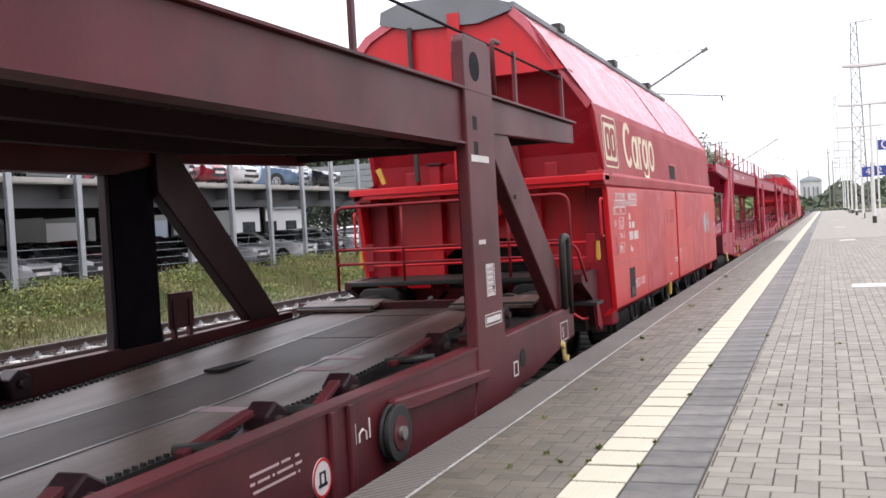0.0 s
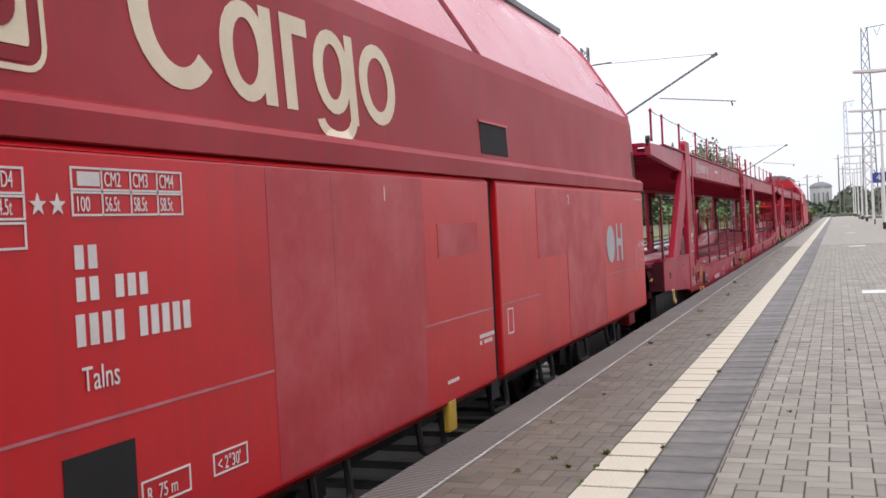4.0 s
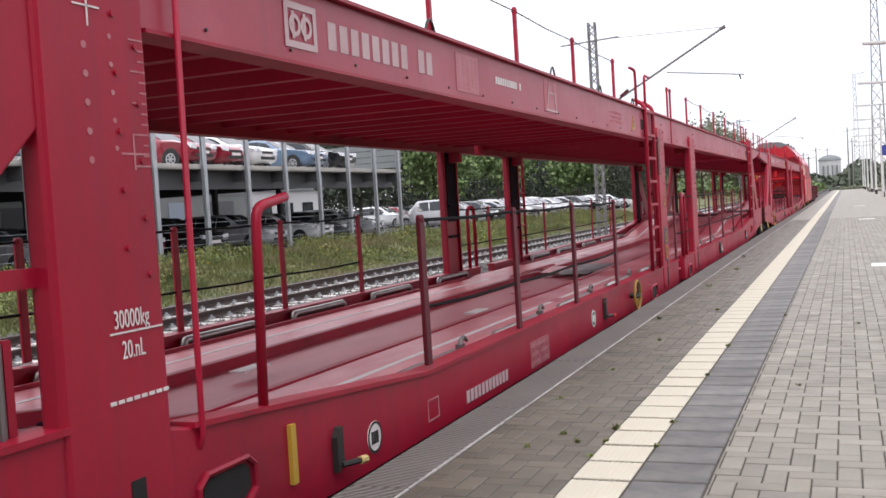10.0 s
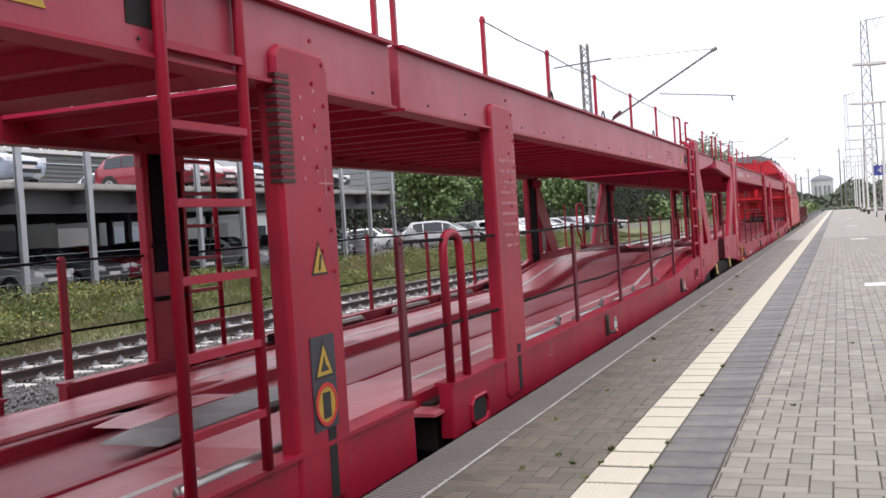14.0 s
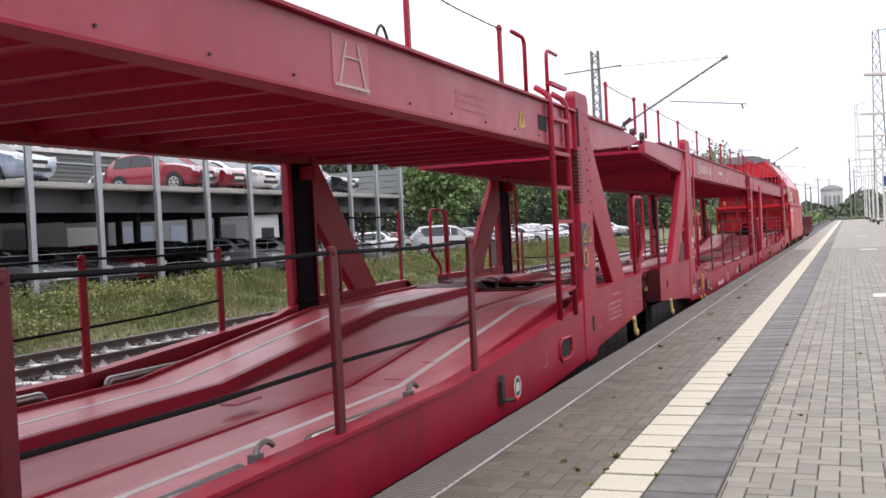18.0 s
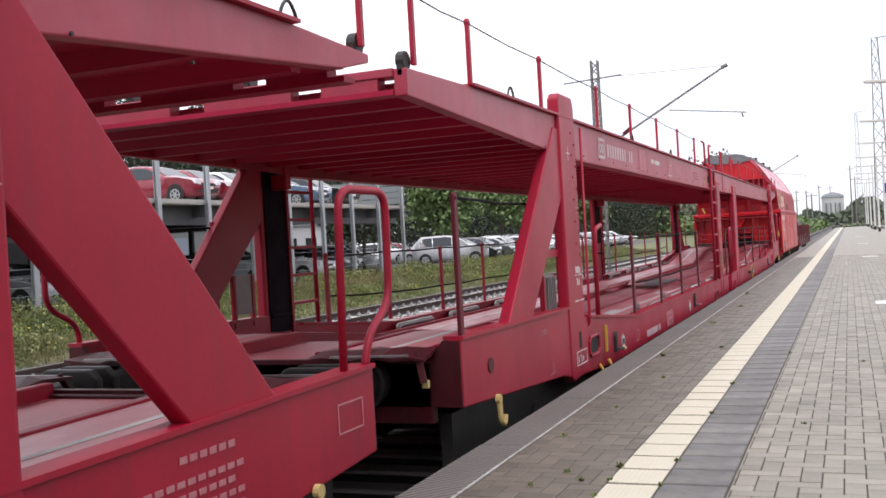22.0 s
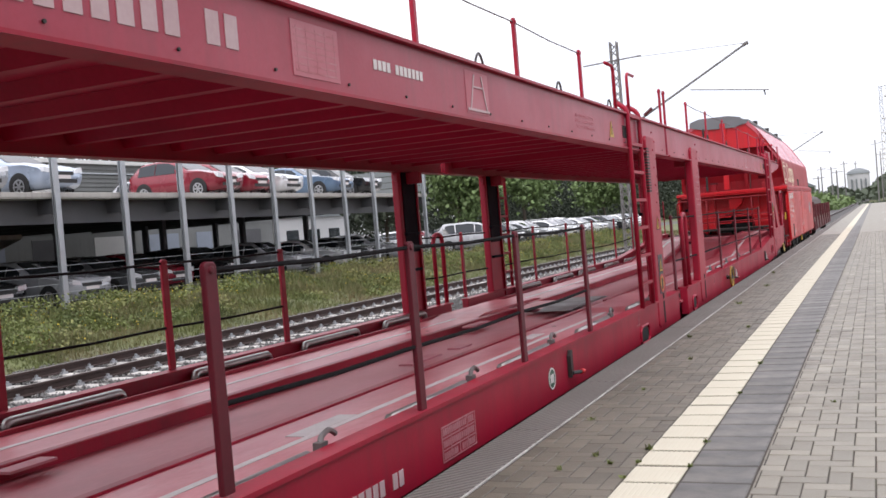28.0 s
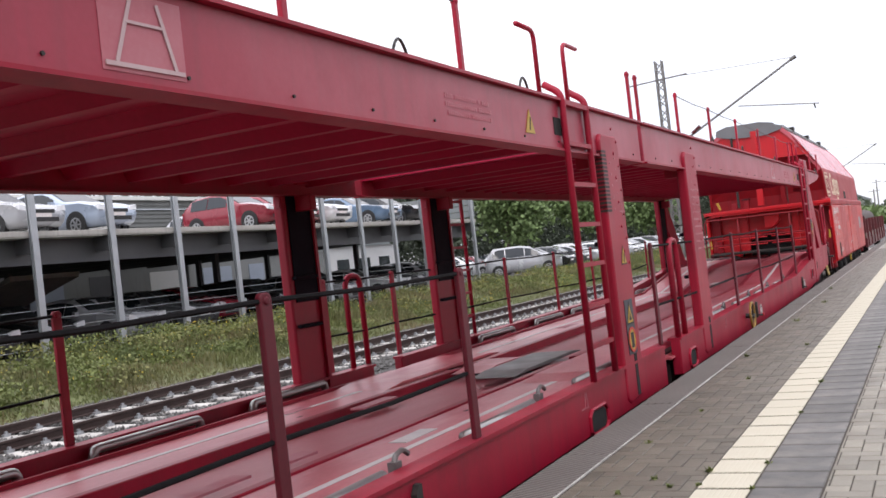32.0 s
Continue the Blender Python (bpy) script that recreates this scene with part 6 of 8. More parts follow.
    for ya, yb in ((0.29, 2.42), (4.05, 5.25), (5.44, 6.4), (8.8, L)):
        wp("paint_line", Geo().box(X + 0.0005, X + 0.0025, ya, yb, 0.612, 0.622), FADED, w, "thin pale line")
    def rounded(ya, yb, za, zb, r, t, x=0.001):
        """A frame with rounded corners."""
        def loop(q):
            pts = []
            for cy, cz, a0 in ((yb - r, zb - r, 0), (ya + r, zb - r, 90), (ya + r, za + r, 180), (yb - r, za + r, 270)):
                pts += [(cy + (r - q) * math.cos(radians(a0 + 18 * k)), cz + (r - q) * math.sin(radians(a0 + 18 * k))) for k in range(6)]
            return pts
        o, i = loop(0), loop(t)
        g = Geo()
        for k in range(len(o)):
            n = (k + 1) % len(o)
            g.prism([o[k], o[n], i[n], i[k]], x, x + 0.003)
        return g
    mark = wp("company_mark", on_slope(rounded(0.547, 1.336, 1.71, 2.3, 0.09, 0.02)), CREAM, w, "framed cream company mark")
    part("mark_field", on_slope(Geo().box(0.001, 0.004, 0.615, 1.275, 1.79, 2.22)), CREAM, mark, shift=SH)
    part("mark_rim", on_slope(rounded(0.58, 1.303, 1.74, 2.27, 0.07, 0.04, 0.0015)), HOPPER_DULL_SHADED, mark, shift=SH)
    for a in (0.685, 0.965):
        part("mark_letter", on_slope(rounded(a, a + 0.25, 1.835, 2.175, 0.08, 0.08, 0.005)), HOPPER_DULL_SHADED, mark, "plain brown rounded block", shift=SH)

    # the large word, as plain rings and stems
    def ring(c, yc, zc, ry, rz, t, a0=0.0, a1=2 * math.pi, n=22):
        o, i = [], []
        for k in range(n + 1):
            a = a0 + (a1 - a0) * k / n
            o.append((yc + ry * math.cos(a), zc + rz * math.sin(a)))
            i.append((yc + (ry - t) * math.cos(a), zc + (rz - t * 0.8) * math.sin(a)))
        for k in range(n):
            c.prism([o[k], o[k + 1], i[k + 1], i[k]], 0.001, 0.004)
        return c

    def stem(c, ya, yb, za, zb):
        return c.box(0.0012, 0.0042, ya, yb, za, zb)
    word = [ring(Geo(), 2.05, 2.03, 0.26, 0.285, 0.105, 0.75, 5.55), stem(ring(Geo(), 2.49, 1.96, 0.18, 0.215, 0.088), 2.61, 2.7, 1.745, 2.18),
            stem(stem(Geo(), 2.775, 2.865, 1.745, 2.185), 2.865, 3.0, 2.1, 2.185), stem(ring(ring(Geo(), 3.22, 1.97, 0.18, 0.21, 0.088), 3.23, 1.74, 0.2, 0.12, 0.07, 3.3, 6.2), 3.37, 3.45, 1.72, 2.18),
            ring(Geo(), 3.71, 1.965, 0.21, 0.22, 0.09)]
    for c in word:
        c.v = [(x, 1.752 + (y - 1.79) * 1.064, z) for x, y, z in c.v]
        wp("large_letter", on_slope(c), CREAM, w, "large cream shape")
    # load tables, volume, length, weight and turning signs
    for rows in ((0.54, 1.11, 1.33, 1.41, 4), (0.48, 1.11, 1.255, 1.328, 5), (0.39, 1.11, 1.17, 1.25, 1), (1.3, 1.86, 1.345, 1.42, 4), (1.3, 1.86, 1.265, 1.343, 4)):
        ya, yb, za, zb, n = rows
        t = stencil(w, WHITE, outline, ya, yb, za, zb, 0.007)
        for c in range(1, n):
            y = ya + (yb - ya) * c / n
            part("table_line", Geo().box(X + 0.001, X + 0.004, y - 0.003, y + 0.003, za, zb), WHITE, t, shift=SH)
    part("table_line", Geo().box(X + 0.001, X + 0.004, 0.53, 0.536, 1.17, 1.25), WHITE, t, shift=SH)
    for text, y, z, s, q in (("A B1", 0.56, 1.35, 0.068, 0.62), ("B2", 0.73, 1.35, 0.068, 0.62), ("C D2", 0.84, 1.35, 0.068, 0.55), ("D3D4", 0.975, 1.35, 0.068, 0.55), ("S", 0.5, 1.27, 0.068, 0.7), ("37.0t", 0.615, 1.27, 0.068, 0.5), ("46.5t", 0.74, 1.27, 0.068, 0.5), ("54.5t", 0.865, 1.27, 0.068, 0.5), ("64.5t", 0.99, 1.27, 0.068, 0.5),
                             ("120", 0.415, 1.185, 0.075, 0.7), ("00.0t", 0.77, 1.19, 0.068, 0.65), ("CM2", 1.45, 1.36, 0.068, 0.6), ("CM3", 1.59, 1.36, 0.068, 0.6), ("CM4", 1.73, 1.36, 0.068, 0.6), ("100", 1.315, 1.28, 0.068, 0.65), ("56.5t", 1.45, 1.28, 0.068, 0.5), ("58.5t", 1.59, 1.28, 0.068, 0.5), ("58.5t", 1.73, 1.28, 0.068, 0.5),
                             ("77.4 m", 0.715, 1.02, 0.068, 0.62), ("12.54m", 0.725, 0.9, 0.08, 0.6), ("25240kg", 0.705, 0.76, 0.082, 0.52)):
        lettering(text, y, z, s, w, WHITE, X, q)
    wp("stencil", Geo().box(X + 0.001, X + 0.004, 1.33, 1.43, 1.36, 1.405), WHITE, w)
    for y in (1.16, 1.24):
        g = Geo().prism([(y + (0.035 if k % 2 == 0 else 0.014) * math.sin(k * 0.6283), 1.3 + (0.035 if k % 2 == 0 else 0.014) * math.cos(k * 0.6283)) for k in range(10)], X + 0.001, X + 0.004)
        wp("star", g, WHITE, w)
    for r in ((0.69, 0.9, 1.0, 1.09), (0.69, 0.95, 0.735, 0.85), (1.55, 1.82, 0.28, 0.375), (1.96, 2.19, 0.29, 0.375)):
        stencil(w, WHITE, outline, *r, 0.007)
    wp("stencil", Geo().beam((X + 0.0025, 0.69, 1.09), (X + 0.0025, 0.74, 1.135), 0.003, 0.006).beam((X + 0.0025, 0.9, 1.09), (X + 0.0025, 0.96, 1.135), 0.003, 0.006).beam((X + 0.0025, 0.74, 1.135), (X + 0.0025, 0.96, 1.135), 0.003, 0.006).beam((X + 0.0025, 0.96, 1.135), (X + 0.0025, 0.96, 1.05), 0.006, 0.003, (0, 1, 0)).beam((X + 0.0025, 0.96, 1.05), (X + 0.0025, 0.9, 1.0), 0.003, 0.006), WHITE, w)
    for y in (0.69, 0.965):
        wp("stencil", Geo().box(X + 0.001, X + 0.004, y, y + 0.008, 0.89, 0.97), WHITE, w)
    wp("stencil", Geo().disc((X + 0.0025, 0.49, 1.07), "x", 0.036, 0.003, 20, 0.03), WHITE, w)
    for s, o in ((-1, 0.0), (1, 0.0)):
        path = [(0.49, 0.93), (0.49 + s * 0.05, 0.84), (0.49 + s * 0.1, 0.77), (0.49 + s * 0.085, 0.725), (0.49 + s * 0.045, 0.735), (0.49 + s * 0.02, 0.8), (0.49, 0.93)]
        wp("stencil", Geo().tube([(X + 0.001, a, b) for a, b in path], 0.004, 5), FADED, w)
    wp("stencil", Geo().tube(arc((X + 0.001, 0.43, 0.69), (X + 0.001, 0.55, 0.69), (X + 0.001, 0.49, 0.62)), 0.003, 5).disc((X + 0.001, 0.49, 0.74), "x", 0.025, 0.003, 14, 0.019), FADED, w)
    for k, (y, z, hh, n) in enumerate(((1.3, 1.1, 0.075, 2), (1.3, 1.0, 0.075, 6), (1.29, 0.86, 0.1, 10))):
        for i in range(n):
            if not (k == 1 and i == 2 or k == 2 and i == 4):
                wp("number_bar", Geo().box(X + 0.001, X + 0.004, y + i * 0.06 - k * 0.0, y + 0.038 + i * 0.06, z, z + hh), WHITE, w)
    stencil(w, WHITE, bars, 4.95, 5.25, 0.44, 0.025, 6, seed + 10)
    stencil(w, WHITE, bars, 4.95, 5.2, 0.4, 0.025, 6, seed + 11)
    stencil(w, WHITE, outline, 5.55, 5.68, 0.4, 0.58)
    stencil(w, WHITE, bars, 4.3, 4.55, 0.24, 0.02, 5, seed + 12)
    t = stencil(w, GREYED, outline, 10.37, 10.54, 0.6, 0.86, 0.005)
    for k in range(1, 6):
        part("table_line", Geo().box(X + 0.001, X + 0.003, 10.37, 10.54, 0.6 + 0.043 * k, 0.604 + 0.043 * k), GREYED, t, shift=SH)
    for y in (10.41, 10.47):
        part("table_line", Geo().box(X + 0.001, X + 0.003, y, y + 0.003, 0.6, 0.82), GREYED, t, shift=SH)
    stencil(w, GREYED, outline, 10.73, 10.97, 0.67, 0.8, 0.006)
    stencil(w, GREYED, outline, 10.59, 10.97, 0.83, 0.9, 0.005)
    stencil(w, GREYED, bars, 10.6, 10.96, 0.845, 0.04, 16, seed + 13)
    stencil(w, GREYED, bars, 10.45, 10.97, 1.385, 0.022, 34, seed + 14)
    lettering("Talns", 1.3, 0.72, 0.11, w, WHITE, X, 0.75)
    lettering("R  75 m", 1.575, 0.3, 0.07, w, WHITE, X, 0.75)
    lettering("< 2\u00b030'", 1.985, 0.305, 0.07, w, WHITE, X, 0.75)
    lettering("1", 3.56, 1.33, 0.11, w, WHITE, X)
    lettering("2", 7.38, 1.33, 0.11, w, WHITE, X)
    wp("round_mark", Geo().disc((X + 0.0035, 9.08, 0.92), "x", 0.19, 0.004, 32), GALV, w, "large light grey disc")
    h = Geo()
    for a in (9.36, 9.6):
        h.box(X + 0.002, X + 0.005, a, a + 0.085, 0.73, 1.13)
    h.box(X + 0.002, X + 0.005, 9.445, 9.6, 0.89, 0.97)
    wp("large_letter", h, GALV, w, "large light grey letter H")
    v = wp("side_opening", Geo().box(X + 0.001, X + 0.004, 1.2, 1.53, 0.18, 0.53), HOLE_SHADE, w, "dark opening in the side panel")
    part("opening_flap", Geo().box(X - 0.0, X + 0.012, 1.22, 1.5, 0.2, 0.3), STEEL, v, shift=SH)
    wp("coupling_lever", Geo().box(X - 0.04, X, 4.35, 4.48, -0.05, 0.14), YELLOW, w, "yellow lever plate", bevel=0.01)
    return w


hop1 = hopper(10.48, 31)
hop2 = hopper(84.15, 32)


def flat_wagon(y0):
    w = wagon("flat_wagon", y0, "low dark brown flat wagon with stake pockets")
    wp("deck", Geo().box(NEAR - 0.02, FAR + 0.02, 0.0, 13.0, 0.32, 0.5), BROWN_DECK, w, bevel=0.01)
    for X, s in ((NEAR, -1), (FAR, 1)):
        wp("side_sill", Geo().box(min(X, X + s * 0.12), max(X, X + s * 0.12), 0.0, 13.0, 0.0, 0.32), BROWN, w, bevel=0.01)
        for k in range(7):
            wp("stake", Geo().box(min(X - s * 0.04, X + s * 0.06), max(X - s * 0.04, X + s * 0.06), 0.4 + 2 * k, 0.55 + 2 * k, 0.05, 1.0), BROWN, w)
    wp("end_board", Geo().box(NEAR - 0.02, FAR + 0.02, 0.0, 0.1, 0.5, 1.1), BROWN, w)
    wp("load", Geo().tube([(TX + 0.8, 0.3, 0.95), (TX + 0.8, 12, 0.95)], 0.4, 14).tube([(TX - 0.8, 0.3, 0.95), (TX - 0.8, 12, 0.95)], 0.4, 14), RUST, w, "dark round load")
    for y in (2.0, 11.0):
        wheelset(w, y)
    buffers(w, 0.0, -1, BROWN)
    return w


flat_wagon(96.55)

# ---- the car park beyond the tracks ----
PX, PY, STEP, DECK = -20.0, 20.35, 2.63, 3.0
Y_END = PY + STEP * 9.2

park = thing("parking_deck", (PX, PY, -0.15), "two-storey open parking deck of galvanised steel and concrete", "car park")
PS = (PX, PY, -0.15)
for i in range(-5, 10):
    y = PY + STEP * i
    # an H section with a cable duct along its front
    h = [(PX + 0.02, y - 0.09), (PX + 0.02, y + 0.09), (PX, y + 0.09), (PX, y + 0.012), (PX - 0.09, y + 0.012), (PX - 0.09, y + 0.09), (PX - 0.11, y + 0.09),
         (PX - 0.11, y - 0.09), (PX - 0.09, y - 0.09), (PX - 0.09, y - 0.012), (PX, y - 0.012), (PX, y - 0.09)]
    col = part("column", Geo().prism(h, -0.4, 4.4, "z"), GALV, park, shift=PS)
    part("cable_duct", Geo().box(PX + 0.021, PX + 0.06, y - 0.14, y - 0.09, -0.4, 4.4), GALV, col, shift=PS)
    part("bracket", Geo().prism([(PX - 0.1, 2.9), (PX - 0.9, 2.9), (PX - 0.9, 2.78), (PX - 0.1, 2.45)], y - 0.05, y + 0.05, "y"), DARKSTEEL, col, shift=PS)
    part("cross_girder", Geo().box(PX - 16, PX - 0.12, y - 0.08, y + 0.08, 2.5, 2.9), DARKSTEEL, park, shift=PS)
    if i % 2 == 0:
        for xb in (PX - 5.2, PX - 10.5, PX - 15.8):
            part("inner_column", Geo().box(xb - 0.1, xb + 0.1, y - 0.1, y + 0.1, -0.3, 2.9), DARKSTEEL, park, shift=PS)
part("deck_slab", Geo().box(PX - 16.5, PX - 0.12, PY - 5.2 * STEP, Y_END, 2.9, DECK), DECKCONC, park, shift=PS)
part("deck_edge", Geo().box(PX - 0.3, PX - 0.1, PY - 5.2 * STEP, Y_END, 2.93, 3.07), DECKCONC, park, "pale concrete edge", bevel=0.01, shift=PS)
part("edge_girder", Geo().box(PX - 0.75, PX - 0.65, PY - 5.2 * STEP, Y_END, 2.25, 2.9), DARKSTEEL, park, shift=PS)
for z in (0.12, 0.36, 0.6, 0.84, 1.08):
    part("fence_bar", Geo().box(PX - 0.19, PX - 0.16, PY - 5.2 * STEP, Y_END, z, z + 0.014), GALV, park, shift=PS)
for z in (3.45, 3.75, 4.05, 4.35):
    part("guard_rail", Geo().box(PX - 16.4, PX - 16.34, PY - 5.2 * STEP, Y_END, z, z + 0.16), FAR_GREY, park, shift=PS)
    part("end_rail", Geo().box(PX - 16.3, PX - 0.1, Y_END - 0.08, Y_END - 0.02, z - 0.25, z + 0.02), FAR_GREY, park, shift=PS)
part("back_parapet", Geo().box(PX - 16.6, PX - 16.5, PY - 5.2 * STEP, Y_END, 3.0, 4.3), FAR_GREY, park, shift=PS)
part("ramp", Geo().prism([(PX - 13, -0.15), (PX - 13, 0.0), (PX - 5.6, 2.2), (PX - 5.6, 2.05)], PY + 1.2, PY + 4.0, "y"), DECKCONC, park, "pale concrete ramp", shift=PS)

hall = thing("slatted_hall", (-38.0, 20, -0.15), "long grey hall clad in horizontal slats behind the parking deck", "building")
part("wall", Geo().box(-8, 0, -24, 38, 0, 6.4), SLATS, hall)
part("roof_edge", Geo().box(-8.2, 0.25, -24.2, 38.2, 6.4, 6.6), PALE_POST, hall, "pale roof edge")
for k in range(15):
    part("slat", Geo().box(0.0, 0.06, -24, 38, 2.9 + 0.23 * k, 3.05 + 0.23 * k), SLATS, hall)
for k in range(14):
    y = -22 + 4.3 * k
    part("wall_panel", Geo().box(0.0, 0.05, y, y + (2.6 if k % 3 else 1.5), 0.9 + 0.3 * (k % 2), 2.5), (PANEL_BLUE, DARKSTEEL, PLASTER, PANEL_BLUE)[k % 4], hall)
for z in (4.8, 5.9):
    part("gutter_pipe", Geo().tube([(0.1, -24, z), (0.1, 38, z)], 0.05, 6), GALV, hall)

g = Geo().box(-37, -18.7, 0, 45.5, -0.2, -0.138)
part("car_park_paving", g, ASPHALT, label="dark asphalt under the parking deck", kind="structure")
g = Geo().box(-75, -19.6, 46.5, 130, -0.2, -0.108)
part("car_lot_paving", g, ASPHALT, label="dark asphalt of the open car lot", kind="structure")

# ---- cars ----
SHAPES = {
    "hatchback": dict(l=3.85, w=1.7, h=1.45, prof=[(0, 0.35), (0.02, 0.62), (0.12, 0.78), (0.72, 0.93), (1.25, 1.0), (2.0, 1.4), (2.6, 1.45), (3.35, 1.38), (3.75, 0.95), (3.85, 0.6), (3.83, 0.35)], cabin=(1.2, 3.6)),
    "saloon": dict(l=4.6, w=1.8, h=1.45, prof=[(0, 0.35), (0.02, 0.62), (0.15, 0.78), (0.95, 0.92), (1.5, 0.98), (2.2, 1.38), (2.8, 1.45), (3.5, 1.38), (4.1, 1.05), (4.55, 0.98), (4.6, 0.6), (4.58, 0.35)], cabin=(1.5, 4.0)),
    "estate": dict(l=4.5, w=1.78, h=1.5, prof=[(0, 0.35), (0.02, 0.64), (0.15, 0.8), (0.95, 0.95), (1.4, 1.02), (2.05, 1.43), (2.7, 1.5), (3.9, 1.45), (4.35, 1.0), (4.5, 0.7), (4.48, 0.35)], cabin=(1.35, 4.25)),
    "minivan": dict(l=4.3, w=1.78, h=1.66, prof=[(0, 0.38), (0.02, 0.7), (0.12, 0.88), (0.6, 1.02), (0.95, 1.1), (1.75, 1.58), (2.4, 1.66), (3.8, 1.62), (4.18, 1.15), (4.3, 0.75), (4.28, 0.38)], cabin=(0.9, 4.1)),
}


def car_meshes(kind, paint):
    """Body, glass and fittings of one kind of car, with the nose at x = 0 and the length towards -x."""
    d = SHAPES[kind]
    L, hw, H = d["l"], d["w"] / 2, d["h"]
    belt = 0.93 if kind != "minivan" else 1.05
    prof = d["prof"]
    rings = []
    # cross sections from nose to tail, each a rounded outline
    n = 26
    for i in range(n + 1):
        s = L * i / n
        top = float(np.interp(s, [p[0] for p in prof[1:-1]], [p[1] for p in prof[1:-1]]))
        taper = 1 - 0.16 * (max(0, 1 - s / 0.55)) ** 2 - 0.1 * (max(0, 1 - (L - s) / 0.45)) ** 2
        w = hw * taper
        z0 = 0.22 + 0.1 * (max(0, 1 - s / 0.25) + max(0, 1 - (L - s) / 0.25))
        shoulder = min(top - 0.02, belt - 0.04)
        tw = w * (0.97 if top <= belt + 0.1 else 0.97 - 0.24 * min(1, (top - belt) / 0.5))
        half = [(0.0, z0), (w * 0.86, z0), (w * 0.985, z0 + 0.16), (w, 0.55), (w * 0.985, shoulder), (tw + 0.02, max(shoulder + 0.01, top - 0.05)), (tw * 0.85, top - 0.004), (0.0, top + 0.012)]
        rings.append([(-s, y, z) for y, z in half] + [(-s, -y, z) for y, z in reversed(half[1:-1])])
    body = Geo().loft(rings)
    panes = []
    a, b = d["cabin"]
    # side windows follow the cabin's lean, front and rear screens its slope
    for sgn in (-1, 1):
        seg = np.linspace(a + 0.4, b - 0.25, 8)
        lo, hi = [], []
        for s in seg:
            top = float(np.interp(s, [p[0] for p in prof[1:-1]], [p[1] for p in prof[1:-1]]))
            z_hi = top - 0.09
            z_lo = belt
            if z_hi < z_lo + 0.03:
                z_hi = z_lo + 0.03
            tw = hw * (0.97 - 0.24 * min(1, max(0, (top - belt) / 0.5)))
            f = min(1, max(0, (z_hi - belt + 0.04) / max(0.05, top - 0.05 - belt + 0.04)))
            w_hi = hw * 0.985 + (tw + 0.02 - hw * 0.985) * f
            lo.append((-s, sgn * (hw * 0.985 + 0.004), z_lo))
            hi.append((-s, sgn * (w_hi + 0.012), z_hi))
        pill = {2, 5} if kind != "hatchback" else {4}
        gl = Geo()
        for k in range(len(seg) - 1):
            if k in pill:
                panes.append(gl)
                gl = Geo()
            e = 0.04 if k in pill else 0.0
            p, q = Vector(lo[k]), Vector(lo[k + 1])
            r, t = Vector(hi[k + 1]), Vector(hi[k])
            gl.add([p.lerp(q, e * 3), q, r, t.lerp(r, e * 3)], [(0, 1, 2, 3)])
        panes.append(gl)
    f0 = float(np.interp(a + 0.08, [p[0] for p in prof], [p[1] for p in prof]))
    xs = [p for p in prof if a - 0.1 <= p[0] <= a + 0.95]
    s0, s1 = a + 0.08, a + 0.72
    zz = lambda s: float(np.interp(s, [p[0] for p in prof[1:-1]], [p[1] for p in prof[1:-1]]))
    panes += [Geo(), Geo()]
    panes[-2].add([(-s0, -hw * 0.8, zz(s0) + 0.016), (-s0, hw * 0.8, zz(s0) + 0.016), (-s1, hw * 0.66, zz(s1) + 0.016), (-s1, -hw * 0.66, zz(s1) + 0.016)], [(0, 1, 2, 3)])
    s0, s1 = b + 0.14, b - 0.3
    panes[-1].add([(-s0, -hw * 0.72, zz(s0) + 0.016), (-s0, hw * 0.72, zz(s0) + 0.016), (-s1, hw * 0.66, zz(s1) + 0.016), (-s1, -hw * 0.66, zz(s1) + 0.016)], [(0, 1, 2, 3)])
    lamp = Geo().prism([(-hw * 0.86, 0.66), (-hw * 0.5, 0.63), (-hw * 0.52, 0.74), (-hw * 0.84, 0.8)], -0.16, 0.004)
    lamp2 = Geo().prism([(hw * 0.86, 0.66), (hw * 0.5, 0.63), (hw * 0.52, 0.74), (hw * 0.84, 0.8)], -0.16, 0.004)
    grille = Geo().box(-0.02, 0.012, -0.38, 0.38, 0.58, 0.68).box(-0.02, 0.014, -0.5, 0.5, 0.36, 0.47)
    plate = Geo().box(0.0, 0.022, -0.26, 0.26, 0.475, 0.575)
    tail2 = Geo().box(-L - 0.006, -L + 0.12, -hw * 0.82, -hw * 0.6, 0.72, 0.92)
    tail = Geo().box(-L - 0.006, -L + 0.12, hw * 0.6, hw * 0.82, 0.72, 0.92)
    tyre = Geo().disc((0, 0, 0), "y", 0.31, 0.2, 22, 0.2)
    rim = Geo().disc((0, 0, 0), "y", 0.205, 0.206, 20, 0.165).disc((0, 0, 0), "y", 0.06, 0.206, 10)
    for k in range(6):
        t = k * 1.0472
        rim.beam((0.04 * math.cos(t), 0.1, 0.04 * math.sin(t)), (0.18 * math.cos(t), 0.1, 0.18 * math.sin(t)), 0.055, 0.02, (0, 1, 0)).beam((0.04 * math.cos(t), -0.1, 0.04 * math.sin(t)), (0.18 * math.cos(t), -0.1, 0.18 * math.sin(t)), 0.045, 0.02, (0, 1, 0))
    arch = Geo().disc((0, 0, 0), "y", 0.36, 0.02, 22)
    mir = Geo().prism([(-a - 0.42, belt + 0.0), (-a - 0.32, belt - 0.02), (-a - 0.3, belt + 0.1), (-a - 0.42, belt + 0.12)], hw * 0.98, hw * 1.14, "y")
